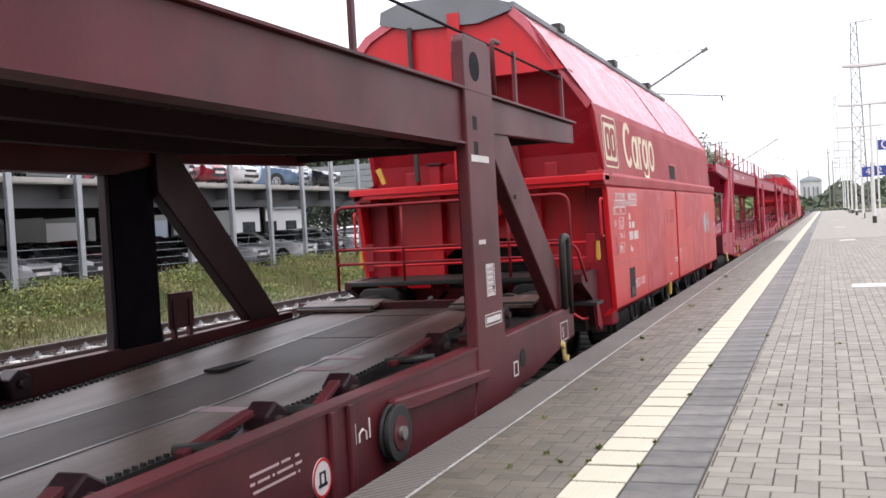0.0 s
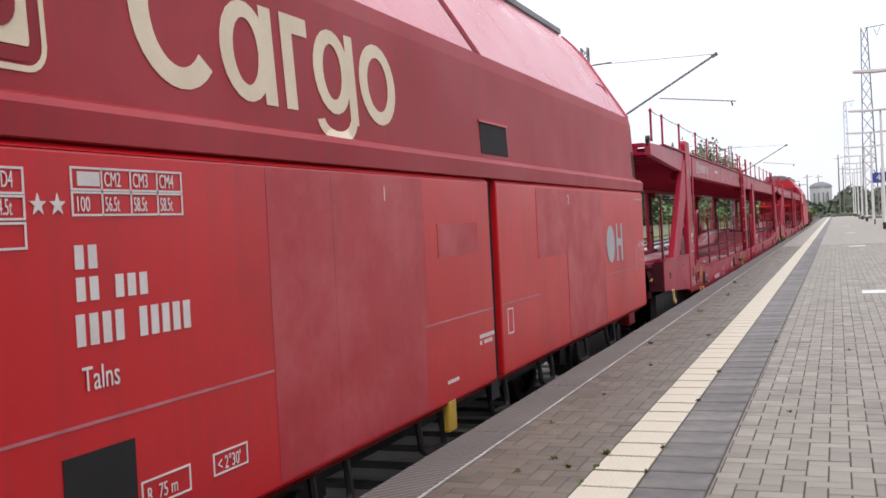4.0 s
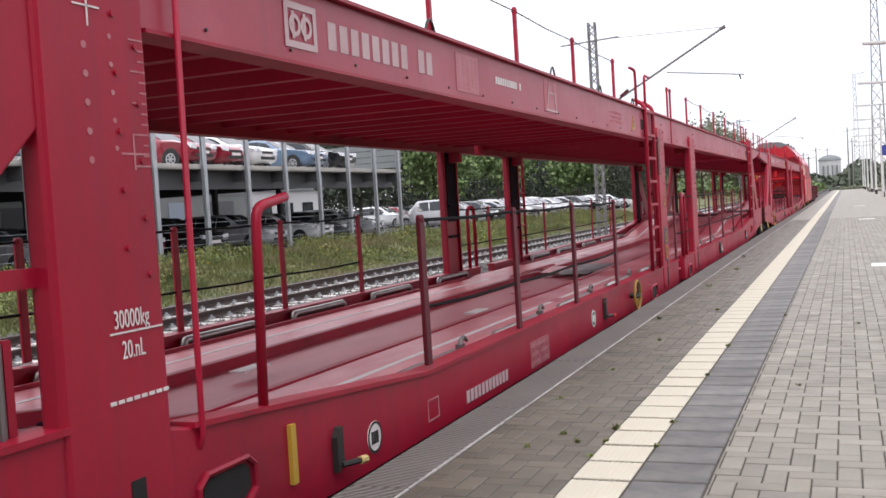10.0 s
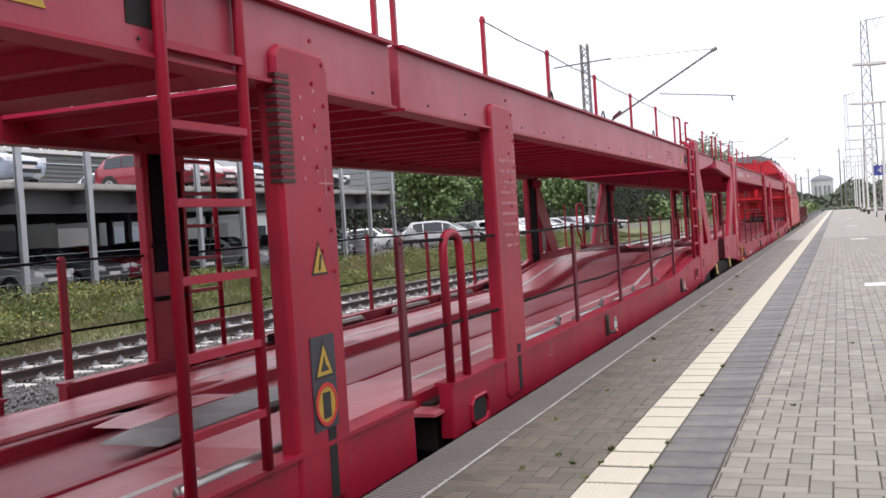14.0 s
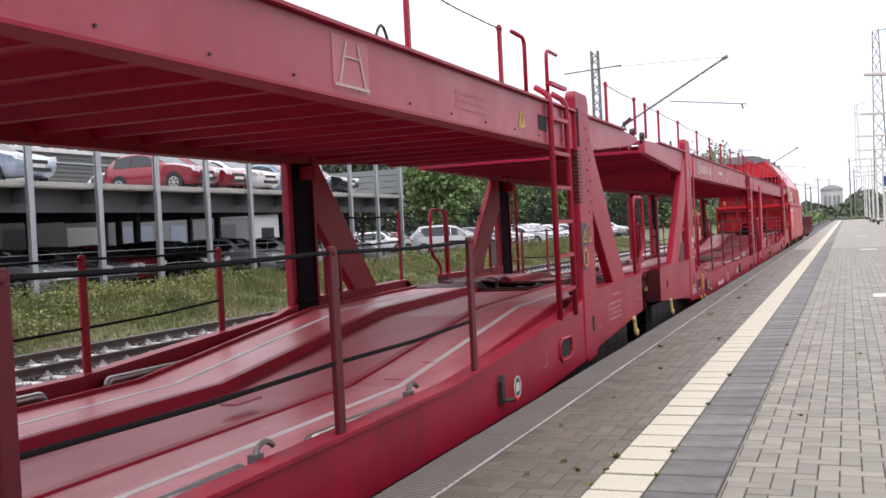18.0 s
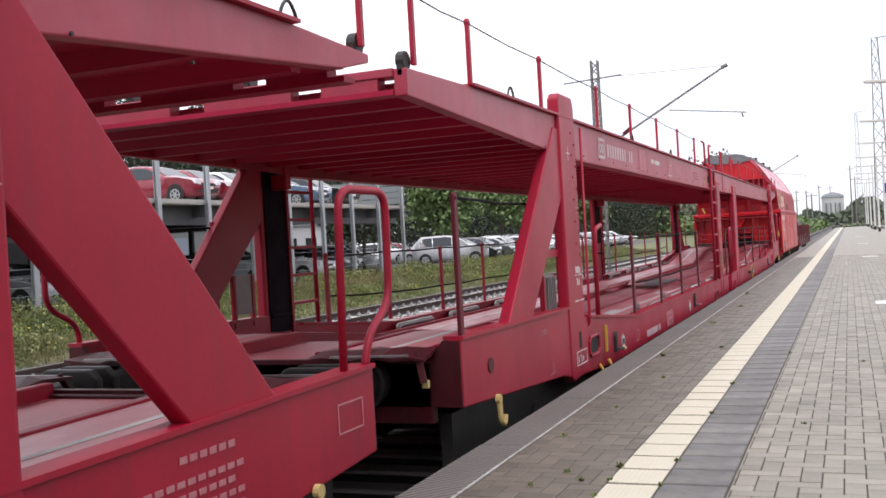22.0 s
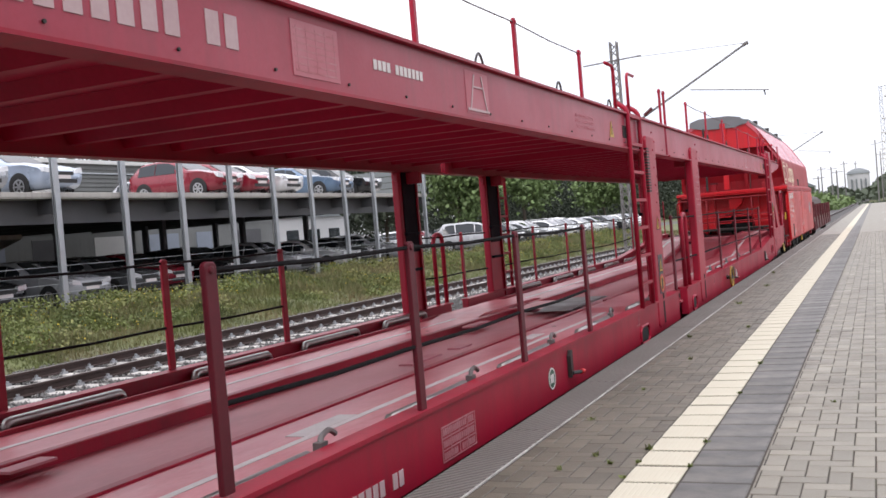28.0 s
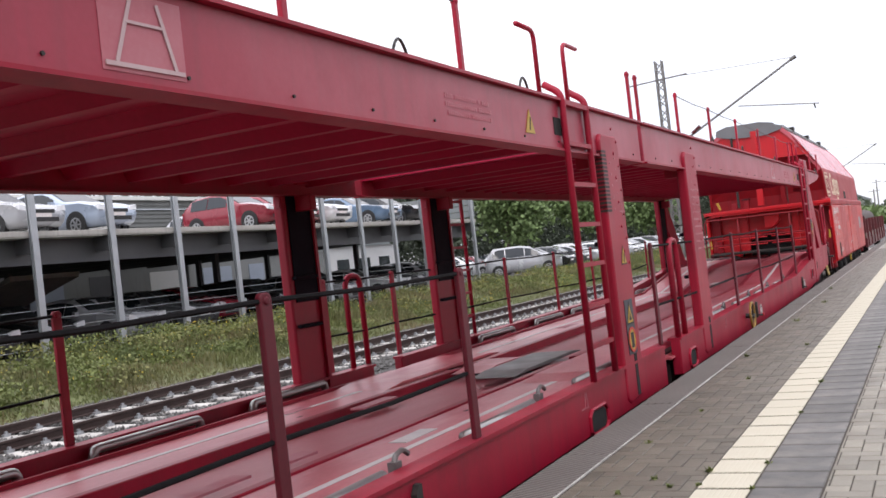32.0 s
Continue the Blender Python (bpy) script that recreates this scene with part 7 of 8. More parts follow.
    mir2 = Geo().prism([(-a - 0.42, belt + 0.0), (-a - 0.32, belt - 0.02), (-a - 0.3, belt + 0.1), (-a - 0.42, belt + 0.12)], -hw * 1.14, -hw * 0.98, "y")
    return [("body", body.mesh("body", paint, True)), ("headlight", lamp.mesh("headlight", LENS)), ("headlight", lamp2.mesh("headlight", LENS)),
            ("grille", grille.mesh("grille", BLACK)), *[("window_pane", p.mesh("window_pane", GLASS)) for p in panes], ("number_plate", plate.mesh("number_plate", WHITE)), ("tail_light", tail.mesh("tail_light", TAIL)), ("tail_light", tail2.mesh("tail_light", TAIL)), ("mirror", mir.mesh("mirror", paint)), ("mirror", mir2.mesh("mirror", paint))], \
        tyre.mesh("tyre", TYRE), rim.mesh("rim", ALLOY), arch.mesh("wheel_arch", BLACK)


PAINTS = {"silver": car_paint("silver_car_paint", (0.42, 0.43, 0.45)), "ice blue": car_paint("ice_blue_car_paint", (0.4, 0.47, 0.58)), "red": car_paint("red_car_paint", (0.24, 0.014, 0.03)), "white": car_paint("white_car_paint", (0.72, 0.73, 0.74)),
          "blue": car_paint("steel_blue_car_paint", (0.12, 0.19, 0.29)), "black": car_paint("black_car_paint", (0.015, 0.016, 0.018)), "dark grey": car_paint("dark_grey_car_paint", (0.1, 0.105, 0.11))}
CARS = {}


def car(kind, colour, x, y, z, turn, where):
    key = (kind, colour)
    m = pose(x, y, z, 0, 0, turn)
    if key not in CARS:
        c = thing("car", (0, 0, 0), colour + " " + kind + " car parked " + where, "car", "parked cars")
        pieces, tyre, rim, arch = car_meshes(kind, PAINTS[colour])
        for name, me in pieces:
            new(name, me).parent = c
        d = SHAPES[kind]
        for fx in (-0.78, -d["l"] + 0.72):
            for s in (-1, 1):
                a = new("wheel_arch", arch)
                a.parent, a.location = c, (fx, s * (d["w"] / 2 - 0.005), 0.33)
                w = new("wheel", tyre)
                w.parent, w.location = c, (fx, s * (d["w"] / 2 - 0.09), 0.31)
                r = new("rim", rim)
                r.parent = w
        c.matrix_basis = m
        CARS[key] = c
        return c
    c = copy_thing(CARS[key], m)
    return tagged(c, colour + " " + kind + " car parked " + where)


on = "on the upper parking deck"
for kind, colour, y, x in (("estate", "silver", 18.6, -20.6), ("hatchback", "ice blue", 21.1, -20.45), ("hatchback", "red", 28.9, -20.45), ("hatchback", "red", 31.2, -20.7), ("hatchback", "white", 33.2, -20.6), ("saloon", "blue", 37.2, -20.55), ("estate", "black", 40.0, -20.6), ("hatchback", "silver", 12.9, -20.6), ("estate", "silver", 35.3, -26.5)):
    car(kind, colour, x, y, DECK + 0.005, random.uniform(-2, 2), on)
low = "under the parking deck"
for kind, colour, y, x in (("saloon", "silver", 22.2, -20.8), ("saloon", "dark grey", 25.2, -21.2), ("hatchback", "red", 27.7, -22.0), ("estate", "black", 30.3, -21.2), ("estate", "silver", 34.2, -20.9), ("saloon", "white", 37.6, -20.7), ("hatchback", "dark grey", 40.4, -20.9), ("saloon", "black", 17.0, -20.9), ("hatchback", "silver", 14.4, -21.0), ("saloon", "black", 19.8, -21.6), ("estate", "dark grey", 23.6, -27.2), ("saloon", "white", 29.0, -27.4), ("saloon", "black", 33.0, -27.3), ("hatchback", "silver", 39.0, -27.2), ("estate", "silver", 43.0, -20.8)):
    car(kind, colour, x, y, -0.135, random.uniform(-3, 3), low)
lot = "on the open car lot"
rr = random.Random(5)
row = ["saloon black", "estate dark grey", "hatchback silver", "estate white", "hatchback white", "saloon silver", "estate silver", "hatchback white", "saloon white", "hatchback silver", "estate black", "saloon silver", "hatchback white", "hatchback red", "estate silver", "saloon white"]
car("minivan", "silver", -19.1, 53.4, -0.105, 24, "broadside on the open car lot")
for i, s in enumerate(row):
    kind, colour = s.split(" ", 1)
    car(kind, colour, -19.9 + rr.uniform(-0.3, 0.3), 57.4 + 2.75 * i, -0.105, rr.uniform(-6, 6), lot)
for r in range(3):
    for i in range(13):
        if rr.random() < 0.25:
            continue
        if r == 2 and 54 + 3.3 * i < 73:
            continue
        kind, colour = rr.choice(["hatchback white", "saloon silver", "estate white", "saloon white", "estate dark grey", "minivan white", "hatchback silver", "saloon black", "hatchback red"]).split(" ", 1)
        car(kind, colour, -26.5 - 6.5 * r + rr.uniform(-0.4, 0.4), 54 + 3.3 * i + rr.uniform(-0.3, 0.3), -0.105, rr.choice([0, 180]) + rr.uniform(-5, 5), lot)

# ---- plants ----
def quads(name, pts, ax, ay, m, **tags):
    """Many loose leaves as one mesh: middles, and two half axes each."""
    n = len(pts)
    v = np.stack([pts - ax - ay, pts + ax - ay, pts + ax * 0.6 + ay, pts - ax * 0.6 + ay], 1).reshape(-1, 3)
    me = bpy.data.meshes.new(name)
    me.vertices.add(4 * n)
    me.vertices.foreach_set("co", v.ravel())
    me.loops.add(4 * n)
    me.loops.foreach_set("vertex_index", np.arange(4 * n))
    me.polygons.add(n)
    me.polygons.foreach_set("loop_start", np.arange(0, 4 * n, 4))
    me.polygons.foreach_set("loop_total", np.full(n, 4))
    me.update()
    me.materials.append(m)
    return tagged(new(name, me), **tags)


def scatter(rng, n, size):
    """Random leaf axes."""
    d = rng.normal(size=(n, 3))
    d /= np.linalg.norm(d, axis=1)[:, None]
    e = np.cross(d, rng.normal(size=(n, 3)))
    e /= np.linalg.norm(e, axis=1)[:, None]
    s = size * rng.uniform(0.6, 1.4, (n, 1))
    return d * s, e * s * 0.7


def tree(x, y, z, h, spread, leaf, count, m, seed, label):
    rng = np.random.default_rng(seed)
    t = thing("tree", (x, y, z), label, "tree", "trees by the car lot")
    bark = Geo()
    lean = rng.uniform(-0.3, 0.3, 2)
    top = Vector((lean[0], lean[1], h * 0.8))
    bark.tube([(0, 0, -0.2), (0.05, 0, h * 0.25), top * 0.6, top], [h * 0.022, h * 0.017, h * 0.01, 0.02], 8)
    tips = []
    for k in range(16):
        f = rng.uniform(0.25, 0.95)
        a = rng.uniform(0, 6.28)
        r = spread * math.sin(min(1.0, (1 - f) * 1.5 + 0.25) * 1.57) * rng.uniform(0.6, 1.0)
        p = top * f
        q = p + Vector((r * math.cos(a), r * math.sin(a), h * rng.uniform(0.08, 0.2)))
        bark.tube([p, p.lerp(q, 0.5) + Vector((0, 0, 0.1)), q], [h * 0.008, h * 0.005, 0.012], 6)
        tips += [q, p.lerp(q, 0.6)]
    part("trunk", bark, BARK, t)
    tips = np.array([list(q) for q in tips])
    c = tips[rng.integers(0, len(tips), count)] + rng.normal(size=(count, 3)) * np.array([spread * 0.24, spread * 0.24, h * 0.075])
    ax, ay = scatter(rng, count, leaf)
    o = quads("crown", c, ax, ay, m)
    o.parent = t
    return t


tree(-27.5, 66, -0.1, 7.5, 2.4, 0.13, 7000, LEAF, 1, "young light green tree behind the parked cars")
tree(-30.0, 88, -0.1, 9.0, 3.0, 0.16, 6000, LEAF, 2, "light green broadleaf tree by the car lot")
tree(-28.5, 112, -0.1, 7.0, 2.8, 0.17, 5000, LEAF, 3, "small green tree at the end of the car lot")
tree(-24.0, 47.5, -0.2, 6.0, 1.6, 0.11, 3500, LEAF_DARK, 4, "slender dark green tree beside the parking deck")
tree(-19.5, 150, -0.3, 12.0, 4.2, 0.2, 5000, LEAF_HAZED, 5, "tall green tree behind the train")
tree(-14.8, 156, -0.3, 10.0, 3.4, 0.2, 3600, LEAF_HAZED, 6, "tall green tree further along the tracks")
tree(34.0, 190, -0.3, 13.0, 4.5, 0.3, 4000, LEAF_HAZED, 7, "green tree beyond the platform signs")

rng = np.random.default_rng(8)
n = 240000
yy = 58 + 150 * rng.uniform(0, 1, n) ** 1.3
xx = -43 - rng.gamma(1.6, 4.5, n) + (yy - 60) * 0.12
edge = np.clip((-40 + (yy - 60) * 0.12 - xx) / 6, 0, 1)
zz = rng.uniform(0, 1, n) ** 0.7 * (6 + 5 * edge + 2.0 * np.sin(yy * 0.23) + 1.6 * np.sin(yy * 0.61 + xx * 0.3))
ax, ay = scatter(rng, n, 0.12)
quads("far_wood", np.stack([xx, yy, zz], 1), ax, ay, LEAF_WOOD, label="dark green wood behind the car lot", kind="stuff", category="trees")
n = 16000
yy = rng.uniform(170, 330, n)
xx = rng.uniform(-34, -5.5, n)
zz = rng.uniform(0, 1, n) * (1.2 + 3.4 * np.clip((-6 - xx) / 14, 0, 1) + 0.8 * np.sin(xx * 0.9) * np.sin(yy * 0.17)) - 0.7
ax, ay = scatter(rng, n, 0.34)
quads("far_bushes", np.stack([xx, yy, zz], 1), ax, ay, LEAF, label="green bushes beside the far tracks", kind="stuff", category="bushes")
n = 7000
ax, ay = scatter(rng, n, 0.2)
quads("platform_end_bushes", np.stack([rng.uniform(-2.3, 40, n), rng.uniform(159, 166, n), rng.uniform(0, 1, n) ** 1.5 * 0.8 - 0.7], 1), ax, ay, LEAF_DARK, label="low green growth past the platform's end", kind="stuff", category="bushes")
n = 14000
yy = rng.uniform(330, 480, n)
xx = rng.uniform(-170, 160, n)
zz = rng.uniform(0, 1, n) * (5.5 + 2.5 * np.sin(xx * 0.13) + 1.5 * np.sin(xx * 0.41))
ax, ay = scatter(rng, n, 1.0)
quads("horizon_trees", np.stack([xx, yy, zz], 1), ax, ay, LEAF_DARK, label="low line of trees on the horizon", kind="stuff", category="trees")

# meadow strip between the second track and the parking deck
n = 90000
yy = 8 + 75 * rng.uniform(0, 1, n) ** 1.4
xx = rng.uniform(-19.3, -13.75, n)
patch = 0.5 + 0.5 * np.sin(xx * 1.7 + np.sin(yy * 0.9) * 2) * np.sin(yy * 0.7 + xx)
hh = (0.05 + 0.4 * patch ** 2 * np.clip((-14.1 - xx) / 1.8, 0.06, 1)) * rng.uniform(0.35, 1.2, n)
zz = np.array([land(a, b) for a, b in zip(xx, yy)])
bend = rng.normal(size=(n, 2)) * 0.12
ay = np.stack([bend[:, 0] * hh * 2, bend[:, 1] * hh * 2, hh], 1) / 2
ang = rng.uniform(0, 6.28, n)
wd = rng.uniform(0.006, 0.016, n)
ax = np.stack([np.cos(ang) * wd, np.sin(ang) * wd, 0 * wd], 1)
quads("meadow_grass", np.stack([xx, yy, zz], 1) + ay, ax, ay, GRASS, label="tall yellowing grass and weeds on the bank", kind="stuff", category="grass")
n = 90000
cx, cy = -19.4 + 4.6 * rng.uniform(0, 1, 170) ** 1.3, 8 + 70 * rng.uniform(0, 1, 170) ** 1.4
pick = rng.integers(0, 170, n)
xx, yy = cx[pick] + rng.normal(size=n) * 0.32, cy[pick] + rng.normal(size=n) * 0.45
zz = np.array([land(a, b) for a, b in zip(xx, yy)]) + rng.uniform(0, 1, n) ** 1.3 * (0.12 + 0.5 * (pick % 7) / 7)
ax, ay = scatter(rng, n, 0.026)
quads("weeds", np.stack([xx, yy, zz], 1), ax, ay, WEED, label="bushy green weeds among the grass", kind="stuff", category="weeds")
n = 2400
pick = rng.integers(0, 110, n)
xx, yy = cx[pick] + rng.normal(size=n) * 0.4, cy[pick] + rng.normal(size=n) * 0.6
zz = np.array([land(a, b) for a, b in zip(xx, yy)]) + 0.15 + rng.uniform(0, 1, n) * 0.35
ax, ay = scatter(rng, n, 0.014)
quads("yellow_flowers", np.stack([xx, yy, zz], 1), ax, ay, FLOWER, label="small yellow flowers among the weeds", kind="stuff", category="flowers")

# crushed stone of the second track
n = 42000
yy = 8 + 45 * rng.uniform(0, 1, n) ** 1.3
xx = np.where(rng.uniform(0, 1, n) < 0.75, rng.uniform(-14.3, -9.7, n), rng.uniform(-9.7, -5.8, n))
rad = rng.uniform(0.018, 0.042, n)
keep = (np.abs((yy - 2 + 0.3) % 0.6 - 0.3) > 0.15) | (np.abs(xx - TX2) > 1.28) | (rng.uniform(0, 1, n) < 0.06)
xx, yy, rad = xx[keep], yy[keep], rad[keep]
n = len(xx)
c = np.stack([xx, yy, np.full(n, -0.735) + rng.uniform(-0.01, 0.025, n)], 1)
octa = np.array([(1, 0, 0), (0, 1, 0), (-1, 0, 0), (0, -1, 0), (0, 0, 1), (0, 0, -1)], float)
v = c[:, None] + octa[None] * rad[:, None, None] * rng.uniform(0.6, 1.25, (n, 6, 3)) + rng.normal(size=(n, 6, 3)) * 0.004
tri = np.array([(0, 1, 4), (1, 2, 4), (2, 3, 4), (3, 0, 4), (1, 0, 5), (2, 1, 5), (3, 2, 5), (0, 3, 5)])
me = bpy.data.meshes.new("ballast_stones")
me.vertices.add(6 * n)
me.vertices.foreach_set("co", v.ravel())
me.loops.add(24 * n)
me.loops.foreach_set("vertex_index", (tri[None] + 6 * np.arange(n)[:, None, None]).ravel())
me.polygons.add(8 * n)
me.polygons.foreach_set("loop_start", np.arange(0, 24 * n, 3))
me.polygons.foreach_set("loop_total", np.full(8 * n, 3))
me.update()
me.materials.append(STONE)
tagged(new("ballast_stones", me), label="grey crushed stones between the sleepers", kind="stuff", category="stones")


# ---- masts, wires and lamps ----
def lattice_mast(x, y, z0, z1, w0, w1, arm, label):
    t = thing("catenary_mast", (x, y, z0), label, "mast", "catenary masts")
    h = z1 - z0
    cs = [(-1, -1), (1, -1), (1, 1), (-1, 1)]
    leg = max(0.05, w0 * 0.11)
    for a, b in cs:
        part("leg", Geo().beam((a * w0, b * w0, 0), (a * w1, b * w1, h), leg, leg, (0, 1, 0)), LATTICE, t)
    n = max(8, int(h / (w0 * 1.9)))
    for k in range(n):
        f0, f1 = k / n, (k + 1) / n
        a0, a1 = w0 + (w1 - w0) * f0, w0 + (w1 - w0) * f1
        for i in range(4):
            p, q = cs[i], cs[(i + 1) % 4]
            if k % 2:
                p, q = q, p
            part("brace", Geo().beam((p[0] * a0, p[1] * a0, f0 * h), (q[0] * a1, q[1] * a1, f1 * h), leg * 0.6, leg * 0.6, (0.3, 0.5, 0.2)), LATTICE, t)
    if arm:
        part("top_arm", Geo().beam((0, 0, h - 0.05), (arm, 0, h + 0.1), 0.07, 0.07).beam((arm * 0.8, 0, h), (arm * 0.62, 0, h - 0.9), 0.04, 0.04, (0, 1, 0)).beam((arm * 0.45, 0, h), (arm * 0.62, 0, h - 0.9), 0.04, 0.04, (0, 1, 0)), LATTICE, t)
    part("footing", Geo().box(-w0 * 1.6, w0 * 1.6, -w0 * 1.6, w0 * 1.6, -0.4, 0.25), CONCRETE, t, "concrete footing")
    return t


lattice_mast(3.27, 110, 0.0, 19.3, 0.75, 0.28, 1.9, "tall grey lattice mast on the platform")
lattice_mast(1.95, 183, -0.5, 19.2, 0.5, 0.2, 1.6, "tall grey lattice mast past the platform's end")
lattice_mast(-9.72, 42, -0.8, 8.55, 0.17, 0.14, 0, "slim grey lattice mast between the tracks")


def cantilever(x, y, reach, label):
    t = thing("cantilever_arm", (x, y, 5.2), label, "catenary arm", "catenary arms")
    part("tube", Geo().tube([(0.25, 0, -0.0), (reach, 0, 2.48)], 0.045, 8), LATTICE, t)
    part("registration_tube", Geo().tube([(reach * 0.5, 0, 0.92), (reach * 1.16, 0, 0.52)], 0.022, 6), LATTICE, t)
    part("stay", Geo().tube([(-0.7, 0, 2.6), (reach, 0, 2.5)], 0.012, 5), LATTICE, t)
    part("top_bar", Geo().tube([(-2.1, 0, 2.5), (0.4, 0, 2.62)], 0.03, 6), LATTICE, t)
    part("insulator", Geo().tube([(0.35, 0, 0.1), (0.7, 0, 0.36)], 0.075, 10), BROWN, t, "brown insulator")
    part("insulator", Geo().tube([(reach * 0.97, 0, 2.42), (reach * 1.02, 0, 2.52)], 0.08, 8), LATTICE, t)
    part("clip", Geo().tube([(reach * 1.12, 0, 0.52), (reach * 1.13, 0, 0.34)], 0.03, 6), STEEL, t)
    return t


cantilever(-9.0, 42, 4.65, "grey slanting catenary arm over the train")
lattice_mast(-9.72, 104, -0.8, 8.0, 0.17, 0.14, 0, "slim grey lattice mast further along the tracks")
cantilever(-9.0, 104, 4.65, "grey slanting catenary arm further along the tracks")
for k, (x, y, h) in enumerate(((-10.5, 290, 10.5), (-8.2, 330, 13), (-13.5, 300, 11), (-7.6, 240, 8.2), (-12, 250, 7.4), (0.9, 300, 17), (2.2, 330, 15), (-6.0, 400, 15))):
    p = thing("far_mast", (x, y, -0.8), "thin grey mast far along the tracks", "mast", "far masts")
    part("pole", Geo().tube([(0, 0, 0), (0, 0, h)], [0.22, 0.13], 8), LATTICE, p)
    part("cross_bar", Geo().beam((-1.2, 0, h * 0.93), (1.4, 0, h * 0.95), 0.12, 0.12), LATTICE, p)


def platform_lamp(y, x=2.28, h=6.2):
    t = thing("platform_lamp", (x, y, 0), "white platform lamp post with a flat twin arm", "lamp post", "platform lamps")
    part("post", Geo().tube([(0, 0, 0), (0, 0, 2.6), (0, 0, h)], [0.09, 0.075, 0.05], 10), PALE_POST, t)
    part("base_sleeve", Geo().tube([(0, 0, 0.0), (0, 0, 0.35)], 0.105, 10), STEEL, t, "black foot sleeve")
    for s in (-1, 1):
        part("lamp_arm", Geo().prism([(0, h - 0.02), (s * 1.45, h + 0.03), (s * 1.55, h + 0.0), (s * 1.5, h - 0.07), (s * 0.8, h - 0.12), (0, h - 0.1)], -0.16, 0.16, "y"), PALE_POST, t, bevel=0.02)
    return t


for y in (40.0, 56.0, 72.4, 89.0, 104.0, 121.0, 139.0, 154.0):
    platform_lamp(y)


def sign(x, y, z, w, text, size, label):
    t = thing("platform_sign", (x, y, z), label, "sign", "platform signs")
    part("panel", Geo().box(-w / 2, w / 2, -0.04, 0.04, -0.33, 0.33), BLUE, t, bevel=0.01)
    for k in (-0.3, 0.3):
        part("hanger", Geo().tube([(k * w, 0, 0.33), (k * w, 0, 0.55)], 0.02, 6), LATTICE, t)
    part("sign_post", Geo().tube([(-w / 2 - 0.05, 0, -z), (-w / 2 - 0.05, 0, 0.6)], 0.06, 8), PALE_POST, t)
    c = bpy.data.curves.new("sign_text", "FONT")
    c.body, c.size, c.extrude, c.align_x, c.align_y = text, size, 0.002, "CENTER", "CENTER"
    c.materials.append(WHITE)
    o = new("sign_text", c)
    o.parent, o.matrix_local = t, pose(0, -0.045, 0, 90, 0, 0)
    return t


sign(2.62, 71.0, 3.05, 0.75, "4", 0.6, "blue platform sign with a white 4")
sign(3.35, 71.5, 3.1, 1.0, "2", 0.6, "blue platform sign with a white 2")
sign(3.72, 71.0, 4.75, 0.9, "C", 0.85, "blue sector sign with a white C")

# ---- far buildings ----
b = thing("far_tank_building", (-5.3, 400, -0.5), "white round building with a low domed roof, far away", "building")
part("wall", Geo().disc((0, 0, 5), "z", 3.9, 10.2, 28), PLASTER, b)
part("roof", Geo().loft([[(r * math.cos(6.2832 * k / 28), r * math.sin(6.2832 * k / 28), z) for k in range(28)] for r, z in ((4.2, 10.0), (3.6, 10.9), (2.2, 11.6), (0.7, 12.0))]), FAR_GREY, b)
for k in range(4):
    part("window", Geo().box(-2.6 + 1.6 * k, -2.0 + 1.6 * k, -3.95, -3.3, 3.5, 8.0), FAR_GREY, b)
b = thing("white_hall", (-41.5, 59.5, -0.1), "low white hall beside the car lot", "building")
part("wall", Geo().box(-3, 3, 0, 10, 0, 3.1), PLASTER, b)
part("roof", Geo().box(-3.2, 3.2, -0.2, 10.2, 3.1, 3.3), FAR_GREY, b)
for k in range(3):
    part("window", Geo().box(2.98, 3.04, 1.0 + 3 * k, 2.6 + 3 * k, 1.3, 2.2), GLASS, b)
for x, w in ((-30, 7), (34, 10)):
    b = thing("far_house", (x, 420 + w * 4, -0.5), "grey town house far on the horizon", "building", "far houses")
    part("wall", Geo().box(-w, w, 0, 9, 0, 7.5), PLASTER, b)
    part("roof", Geo().prism([(-w - 0.4, 7.5), (w + 0.4, 7.5), (0, 11.0)], -0.4, 9.4, "y"), FAR_GREY, b)
    for k in range(4):
        part("window", Geo().box(-w * 0.75 + k * w * 0.45, -w * 0.75 + k * w * 0.45 + w * 0.2, -0.03, 0.05, 3.5, 5.2), GLASS, b)

# ---- weeds in the platform's joints ----
def tuft(x, y, r, n, seed):
    q = np.random.default_rng(seed)
    a = q.uniform(0, 6.28, n)
    hh = r * q.uniform(0.35, 0.9, n)
    ay = np.stack([np.cos(a) * r * 0.5, np.sin(a) * r * 0.5, hh], 1) / 2
    ax = np.stack([-np.sin(a), np.cos(a), 0 * a], 1) * 0.006
    base = np.stack([q.normal(size=n) * r * 0.35, q.normal(size=n) * r * 0.35, np.zeros(n)], 1)
    o = quads("weed_tuft", base + ay, ax, ay, WEED, label="small green weed tuft growing in a paving joint", category="weed", group="weed tufts")
    o.location = (x, y, 0.0)


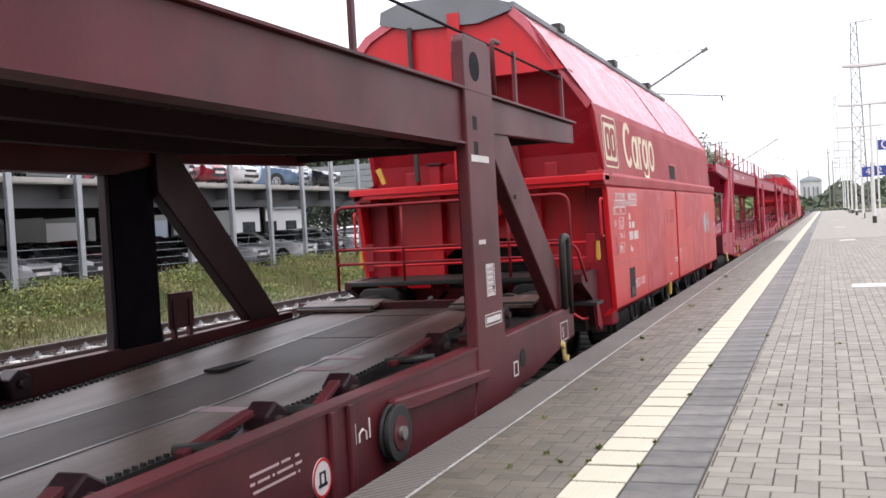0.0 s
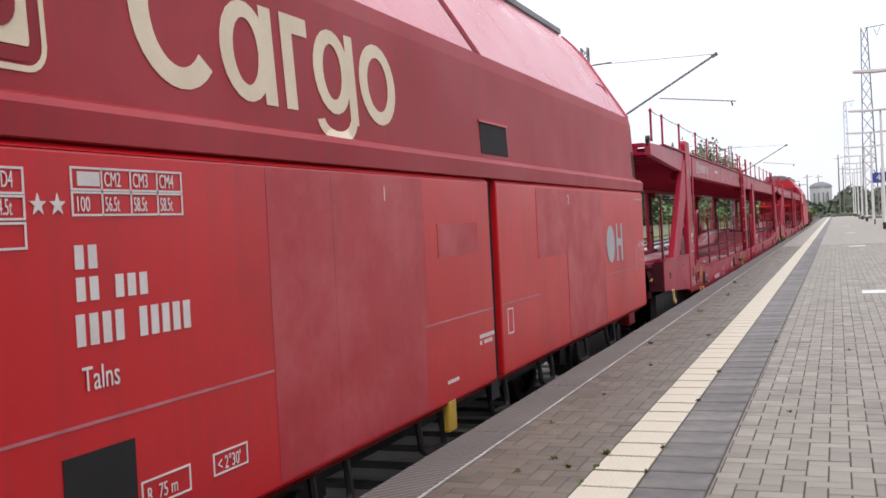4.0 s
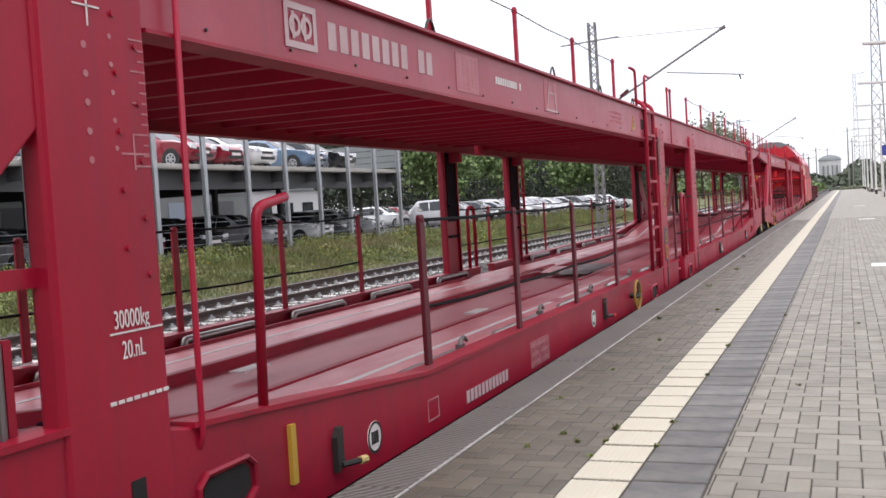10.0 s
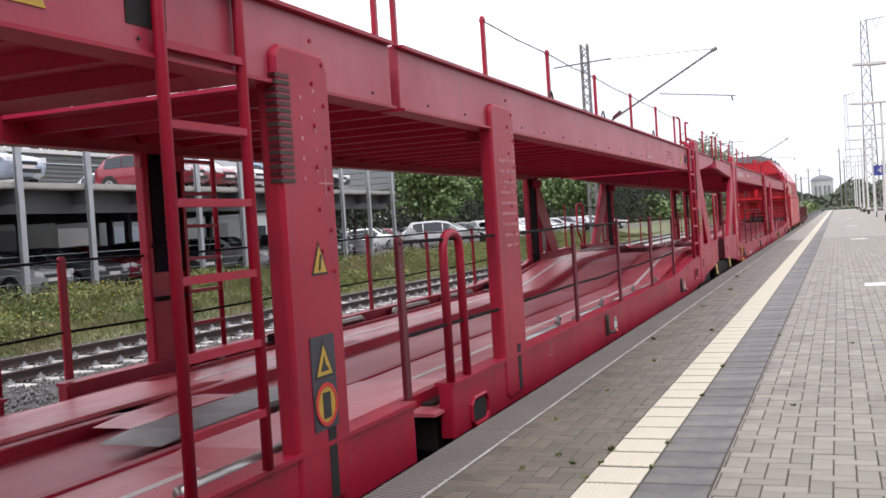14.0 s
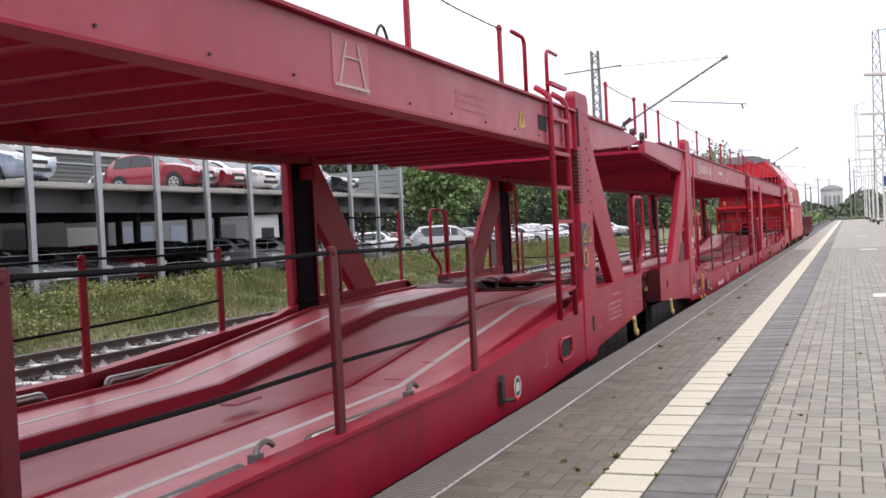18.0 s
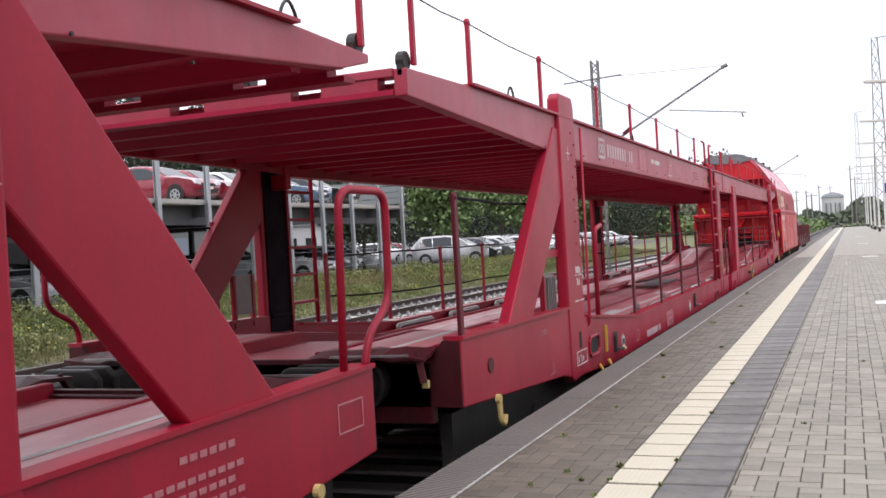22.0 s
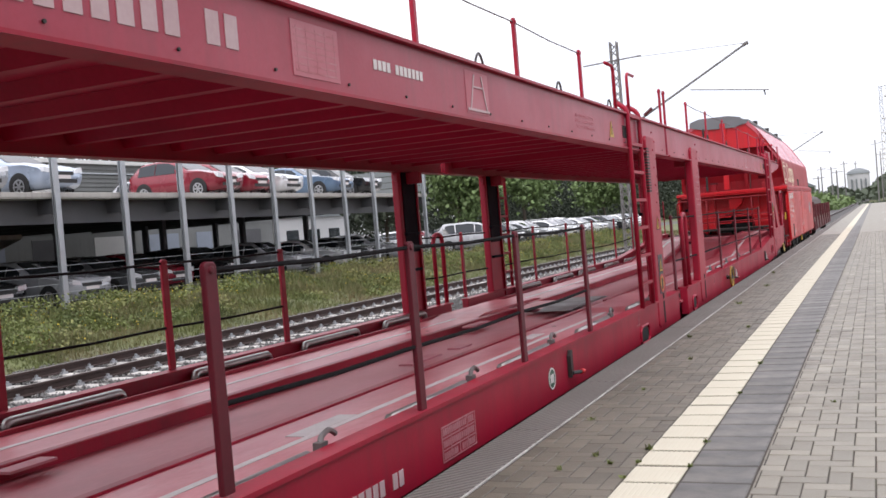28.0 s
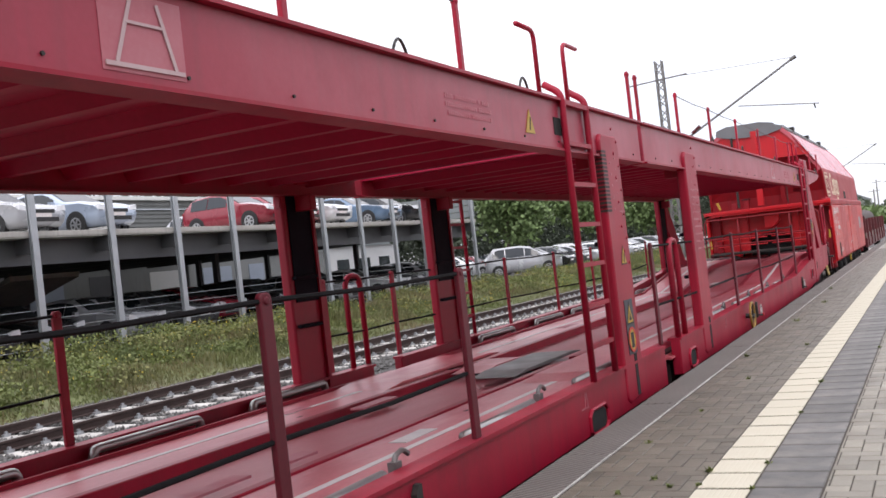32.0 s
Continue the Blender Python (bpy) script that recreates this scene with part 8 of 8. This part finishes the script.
for k, (x, y, r) in enumerate(((-1.127, 4.9, 0.07), (-0.863, 5.06, 0.045), (-1.454, 4.47, 0.05), (-1.575, 12.33, 0.1), (-1.24, 4.6, 0.05), (-1.5, 6.57, 0.04), (-1.115, 4.63, 0.04), (-0.86, 4.57, 0.035), (-1.12, 4.35, 0.04), (-0.863, 6.4, 0.04), (-0.86, 7.6, 0.05), (-1.35, 4.75, 0.05), (-1.6, 5.6, 0.045), (-1.42, 7.9, 0.06), (-1.66, 9.3, 0.07), (-1.2, 9.9, 0.06), (-0.3, 6.1, 0.035), (-1.5, 14.8, 0.1), (-1.66, 17.5, 0.12), (-0.55, 9.4, 0.05), (0.05, 8.8, 0.04)) ):
    tuft(x, y, r * 0.45, 16, k)

# ---- paving: edge slabs, tactile strip, dark slabs, bricks ----
paving = thing("platform_paving", (0, 0, 0), "grey brick paving of the platform with a cream tactile strip", "paving")
tagged(paving, kind="structure")

m = CONCRETE.copy()
m.name = "grooved_edge_slab_concrete"
nt = m.node_tree
wave = nt.nodes.new("ShaderNodeTexWave")
wave.wave_type, wave.bands_direction = "BANDS", "X"
wave.inputs["Scale"].default_value, wave.inputs["Distortion"].default_value = 7.5, 0.05
mp = nt.nodes.new("ShaderNodeMapping")
mp.inputs["Rotation"].default_value = (0, 0, radians(38))
co = nt.nodes.new("ShaderNodeTexCoord")
nt.links.new(co.outputs["Object"], mp.inputs["Vector"])
nt.links.new(mp.outputs["Vector"], wave.inputs["Vector"])
bp = nt.nodes.new("ShaderNodeBump")
bp.inputs["Strength"].default_value, bp.inputs["Distance"].default_value = 1.0, 0.012
nt.links.new(wave.outputs["Fac"], bp.inputs["Height"])
nt.links.new(bp.outputs["Normal"], nt.nodes["Principled BSDF"].inputs["Normal"])
# the grooves take a darker colour
pb = nt.nodes["Principled BSDF"]
old = pb.inputs["Base Color"].links[0].from_socket
groove_mix = nt.nodes.new("ShaderNodeMixRGB")
groove_mix.inputs["Color2"].default_value = (0.09, 0.08, 0.07, 1)
rng2 = nt.nodes.new("ShaderNodeMapRange")
rng2.inputs["From Min"].default_value, rng2.inputs["From Max"].default_value = 0.55, 0.15
rng2.inputs["To Max"].default_value = 0.95
nt.links.new(wave.outputs["Fac"], rng2.inputs["Value"])
nt.links.new(rng2.outputs[0], groove_mix.inputs["Fac"])
nt.links.new(old, groove_mix.inputs["Color1"])
nt.links.new(groove_mix.outputs["Color"], pb.inputs["Base Color"])
GROOVED = m


def block(g, x0, x1, y0, y1, z1, z0=-0.03, c=0.004):
    """A block with a chamfered top."""
    g.add([(x0, y0, z0), (x1, y0, z0), (x1, y1, z0), (x0, y1, z0), (x0, y0, z1 - c), (x1, y0, z1 - c), (x1, y1, z1 - c), (x0, y1, z1 - c), (x0 + c, y0 + c, z1), (x1 - c, y0 + c, z1), (x1 - c, y1 - c, z1), (x0 + c, y1 - c, z1)],
          [(0, 1, 5, 4), (1, 2, 6, 5), (2, 3, 7, 6), (3, 0, 4, 7), (4, 5, 9, 8), (5, 6, 10, 9), (6, 7, 11, 10), (7, 4, 8, 11), (8, 9, 10, 11)])
    return g


edge = thing("platform_edge", (0, 0, 0), "grooved concrete edge slabs with a thin white line", "platform edge")
tagged(edge, kind="structure")
slab = block(Geo(), EDGE, INNER - 0.022, 0.004, 1.596, 0.0, -0.16, 0.008).mesh("edge_slab", GROOVED)
line = Geo().box(INNER - 0.018, INNER - 0.006, 0.006, 1.594, -0.05, 0.001).mesh("white_line", WORN_LINE)
for k in range(-6, 96):
    y = 5.33 + 1.6 * k
    o = new("edge_slab", slab)
    o.parent, o.location = edge, (0, y, random.uniform(-0.002, 0.002))
    p = new("white_line", line)
    p.parent = o
part("edge_wall", Geo().box(-1.95, -1.88, -30, 158, -0.9, -0.16), CONCRETE, edge)

# cream tiles with ribs along the platform
ribs = 10
rw = (TILE_R - TILE_L - 0.008) / ribs
sec = [(TILE_L + 0.004, -0.03)]
for k in range(ribs):
    a = TILE_L + 0.004 + rw * k
    sec += [(a + rw * 0.1, 0.0012), (a + rw * 0.2, 0.002), (a + rw * 0.8, 0.002), (a + rw * 0.9, 0.0012)]
sec += [(TILE_R - 0.004, -0.03)]
teeth = [(TILE_L + 0.004 + rw * (k + (0.0, 0.2, 0.5, 0.8)[j]), 0.010 + (0.008, 0.0, 0.0, 0.0)[j]) for k in range(ribs) for j in range(4)] + [(TILE_R - 0.004, 0.018)]
teeth += [(x, 0.2905 - y) for x, y in reversed(teeth)]
TILE = Geo().prism(sec, 0.019, 0.2715, "y").loft([[(x, y, z) for x, y in teeth] for z in (-0.03, 0.0005)]).mesh("tactile_tile", TACTILE)
dark = block(Geo(), TILE_R + 0.002, SLAB_R - 0.005, 0.009, 0.2845, 0.0, -0.03, 0.006).mesh("dark_slab", DARKTILE)
far_tiles, far_slabs = Geo(), Geo()
for k in range(-28, 520):
    y = 4.284 + 0.291 * k
    if k < 130:
        o = new("tactile_tile", TILE)
        o.parent, o.location, o.rotation_euler = paving, (0, y, random.uniform(-0.001, 0.001)), (0, 0, random.uniform(-0.003, 0.003))
    else:
        far_tiles.box(TILE_L, TILE_R, y, y + 0.287, -0.02, 0.002)
    y = 4.607 + 0.295 * k
    if k < 130:
        o = new("dark_slab", dark)
        o.parent, o.location = paving, (0, y, random.uniform(-0.0015, 0.001))
    else:
        far_slabs.box(TILE_R + 0.002, SLAB_R - 0.003, y, y + 0.29, -0.02, 0.0)
part("far_tactile_tiles", far_tiles, TACTILE, paving, kind="stuff")
part("far_dark_slabs", far_slabs, DARKTILE, paving, kind="stuff")

# bricks in a right-angled herringbone
BX, BY, GAP = 0.0925, 0.096, 0.0055
BX0, BY0 = -0.264 - 60 * 0.0925, 3.0
flat = block(Geo(), GAP / 2, 2 * BX - GAP / 2, GAP / 2, BY - GAP / 2, 0.0, -0.03, 0.003).mesh("brick", BRICK)
tall = block(Geo(), GAP / 2, BX - GAP / 2, GAP / 2, 2 * BY - GAP / 2, 0.0, -0.03, 0.003).mesh("brick", BRICK)
BRICK_DIRTY_ONE = BRICK_DIRTY.copy()
for node in BRICK_DIRTY_ONE.node_tree.nodes:
    if node.bl_idname == "ShaderNodeNewGeometry":
        src = BRICK_DIRTY_ONE.node_tree.nodes.new("ShaderNodeObjectInfo").outputs["Random"]
        for ln in list(node.outputs["Random Per Island"].links):
            BRICK_DIRTY_ONE.node_tree.links.new(src, ln.to_socket)
flat_d, tall_d = flat.copy(), tall.copy()
for me in (flat_d, tall_d):
    me.materials[0] = BRICK_DIRTY_ONE
rest, strip = Geo(), Geo()
singles = 0
rb = random.Random(4)
for j in range(-76, 330):
    y = BY0 + BY * j
    for i in range(40, 92):
        k = (i + j) % 4
        if k not in (0, 2):
            continue
        x = BX0 + BX * i
        w, d = (2 * BX, BY) if k == 0 else (BX, 2 * BY)
        for lo, hi in ((INNER, TILE_L - 0.002), (SLAB_R, 2.6)):
            a, b = max(x, lo), min(x + w, hi)
            if b - a < GAP + 0.004:
                continue
            whole = b - a > w - 1e-4
            if whole and 4.1 < y < 7.6 and singles < 300 and (x > 0.06 * y - 0.6 or x < -1 or y < 6.2):
                o = new("brick", (flat if k == 0 else tall) if lo == SLAB_R else (flat_d if k == 0 else tall_d))
                o.parent, o.location = paving, (x, y, rb.uniform(-0.002, 0.0015))
                singles += 1
            else:
                z = rb.uniform(-0.002, 0.0015)
                block(rest if lo == SLAB_R else strip, a + GAP / 2, b - GAP / 2, y + GAP / 2, y + d - GAP / 2, z, -0.03, 0.003)
for geo, m in ((rest, BRICK_FAR), (strip, BRICK_DIRTY)):
    me = bpy.data.meshes.new("brick_field")
    me.from_pydata(geo.v, [], geo.f)
    me.materials.append(m)
    o = tagged(new("brick_field", me), kind="stuff")
    o.parent = paving
# the distant paving and the part beside the camera, where single bricks blend into one surface
far = Geo().box(INNER, TILE_L - 0.002, BY0 + BY * 331, 158, -0.02, 0.0).box(SLAB_R, 12, BY0 + BY * 331, 158, -0.02, 0.0).box(2.6, 12, -30, BY0 + BY * 331, -0.02, 0.0).box(INNER, TILE_L - 0.002, -30, BY0 - BY * 76, -0.02, 0.0).box(SLAB_R, 2.6, -30, BY0 - BY * 76, -0.02, 0.0)
part("far_paving", far, BRICK, paving, kind="stuff")
for y, x0, x1 in ((14.64, 0.28, 1.1), (32.6, 0.31, 0.76), (50.0, 0.3, 0.76), (70.0, 0.3, 0.76)):
    p = part("white_marker_plate", Geo().box(x0, x1, y, y + 0.55, -0.01, 0.004), PALE_POST, None, "flat white plate let into the paving")
    tagged(p, category="marker plate", group="marker plates")


def motions():
    """The train rolls past and slows down; its wheels turn with it."""
    times = [a for a, b in ROLLED]
    for w, y0 in TRAIN:
        walk(w, [(t, pose(TX, y0 - rolled(t), RAIL)) for t in times])
    steps = [0.2 * k for k in range(161)]
    for o, y, r in WHEELS:
        walk(o, [(t, pose(0, y, r, math.degrees(rolled(t) / r))) for t in steps])


motions()
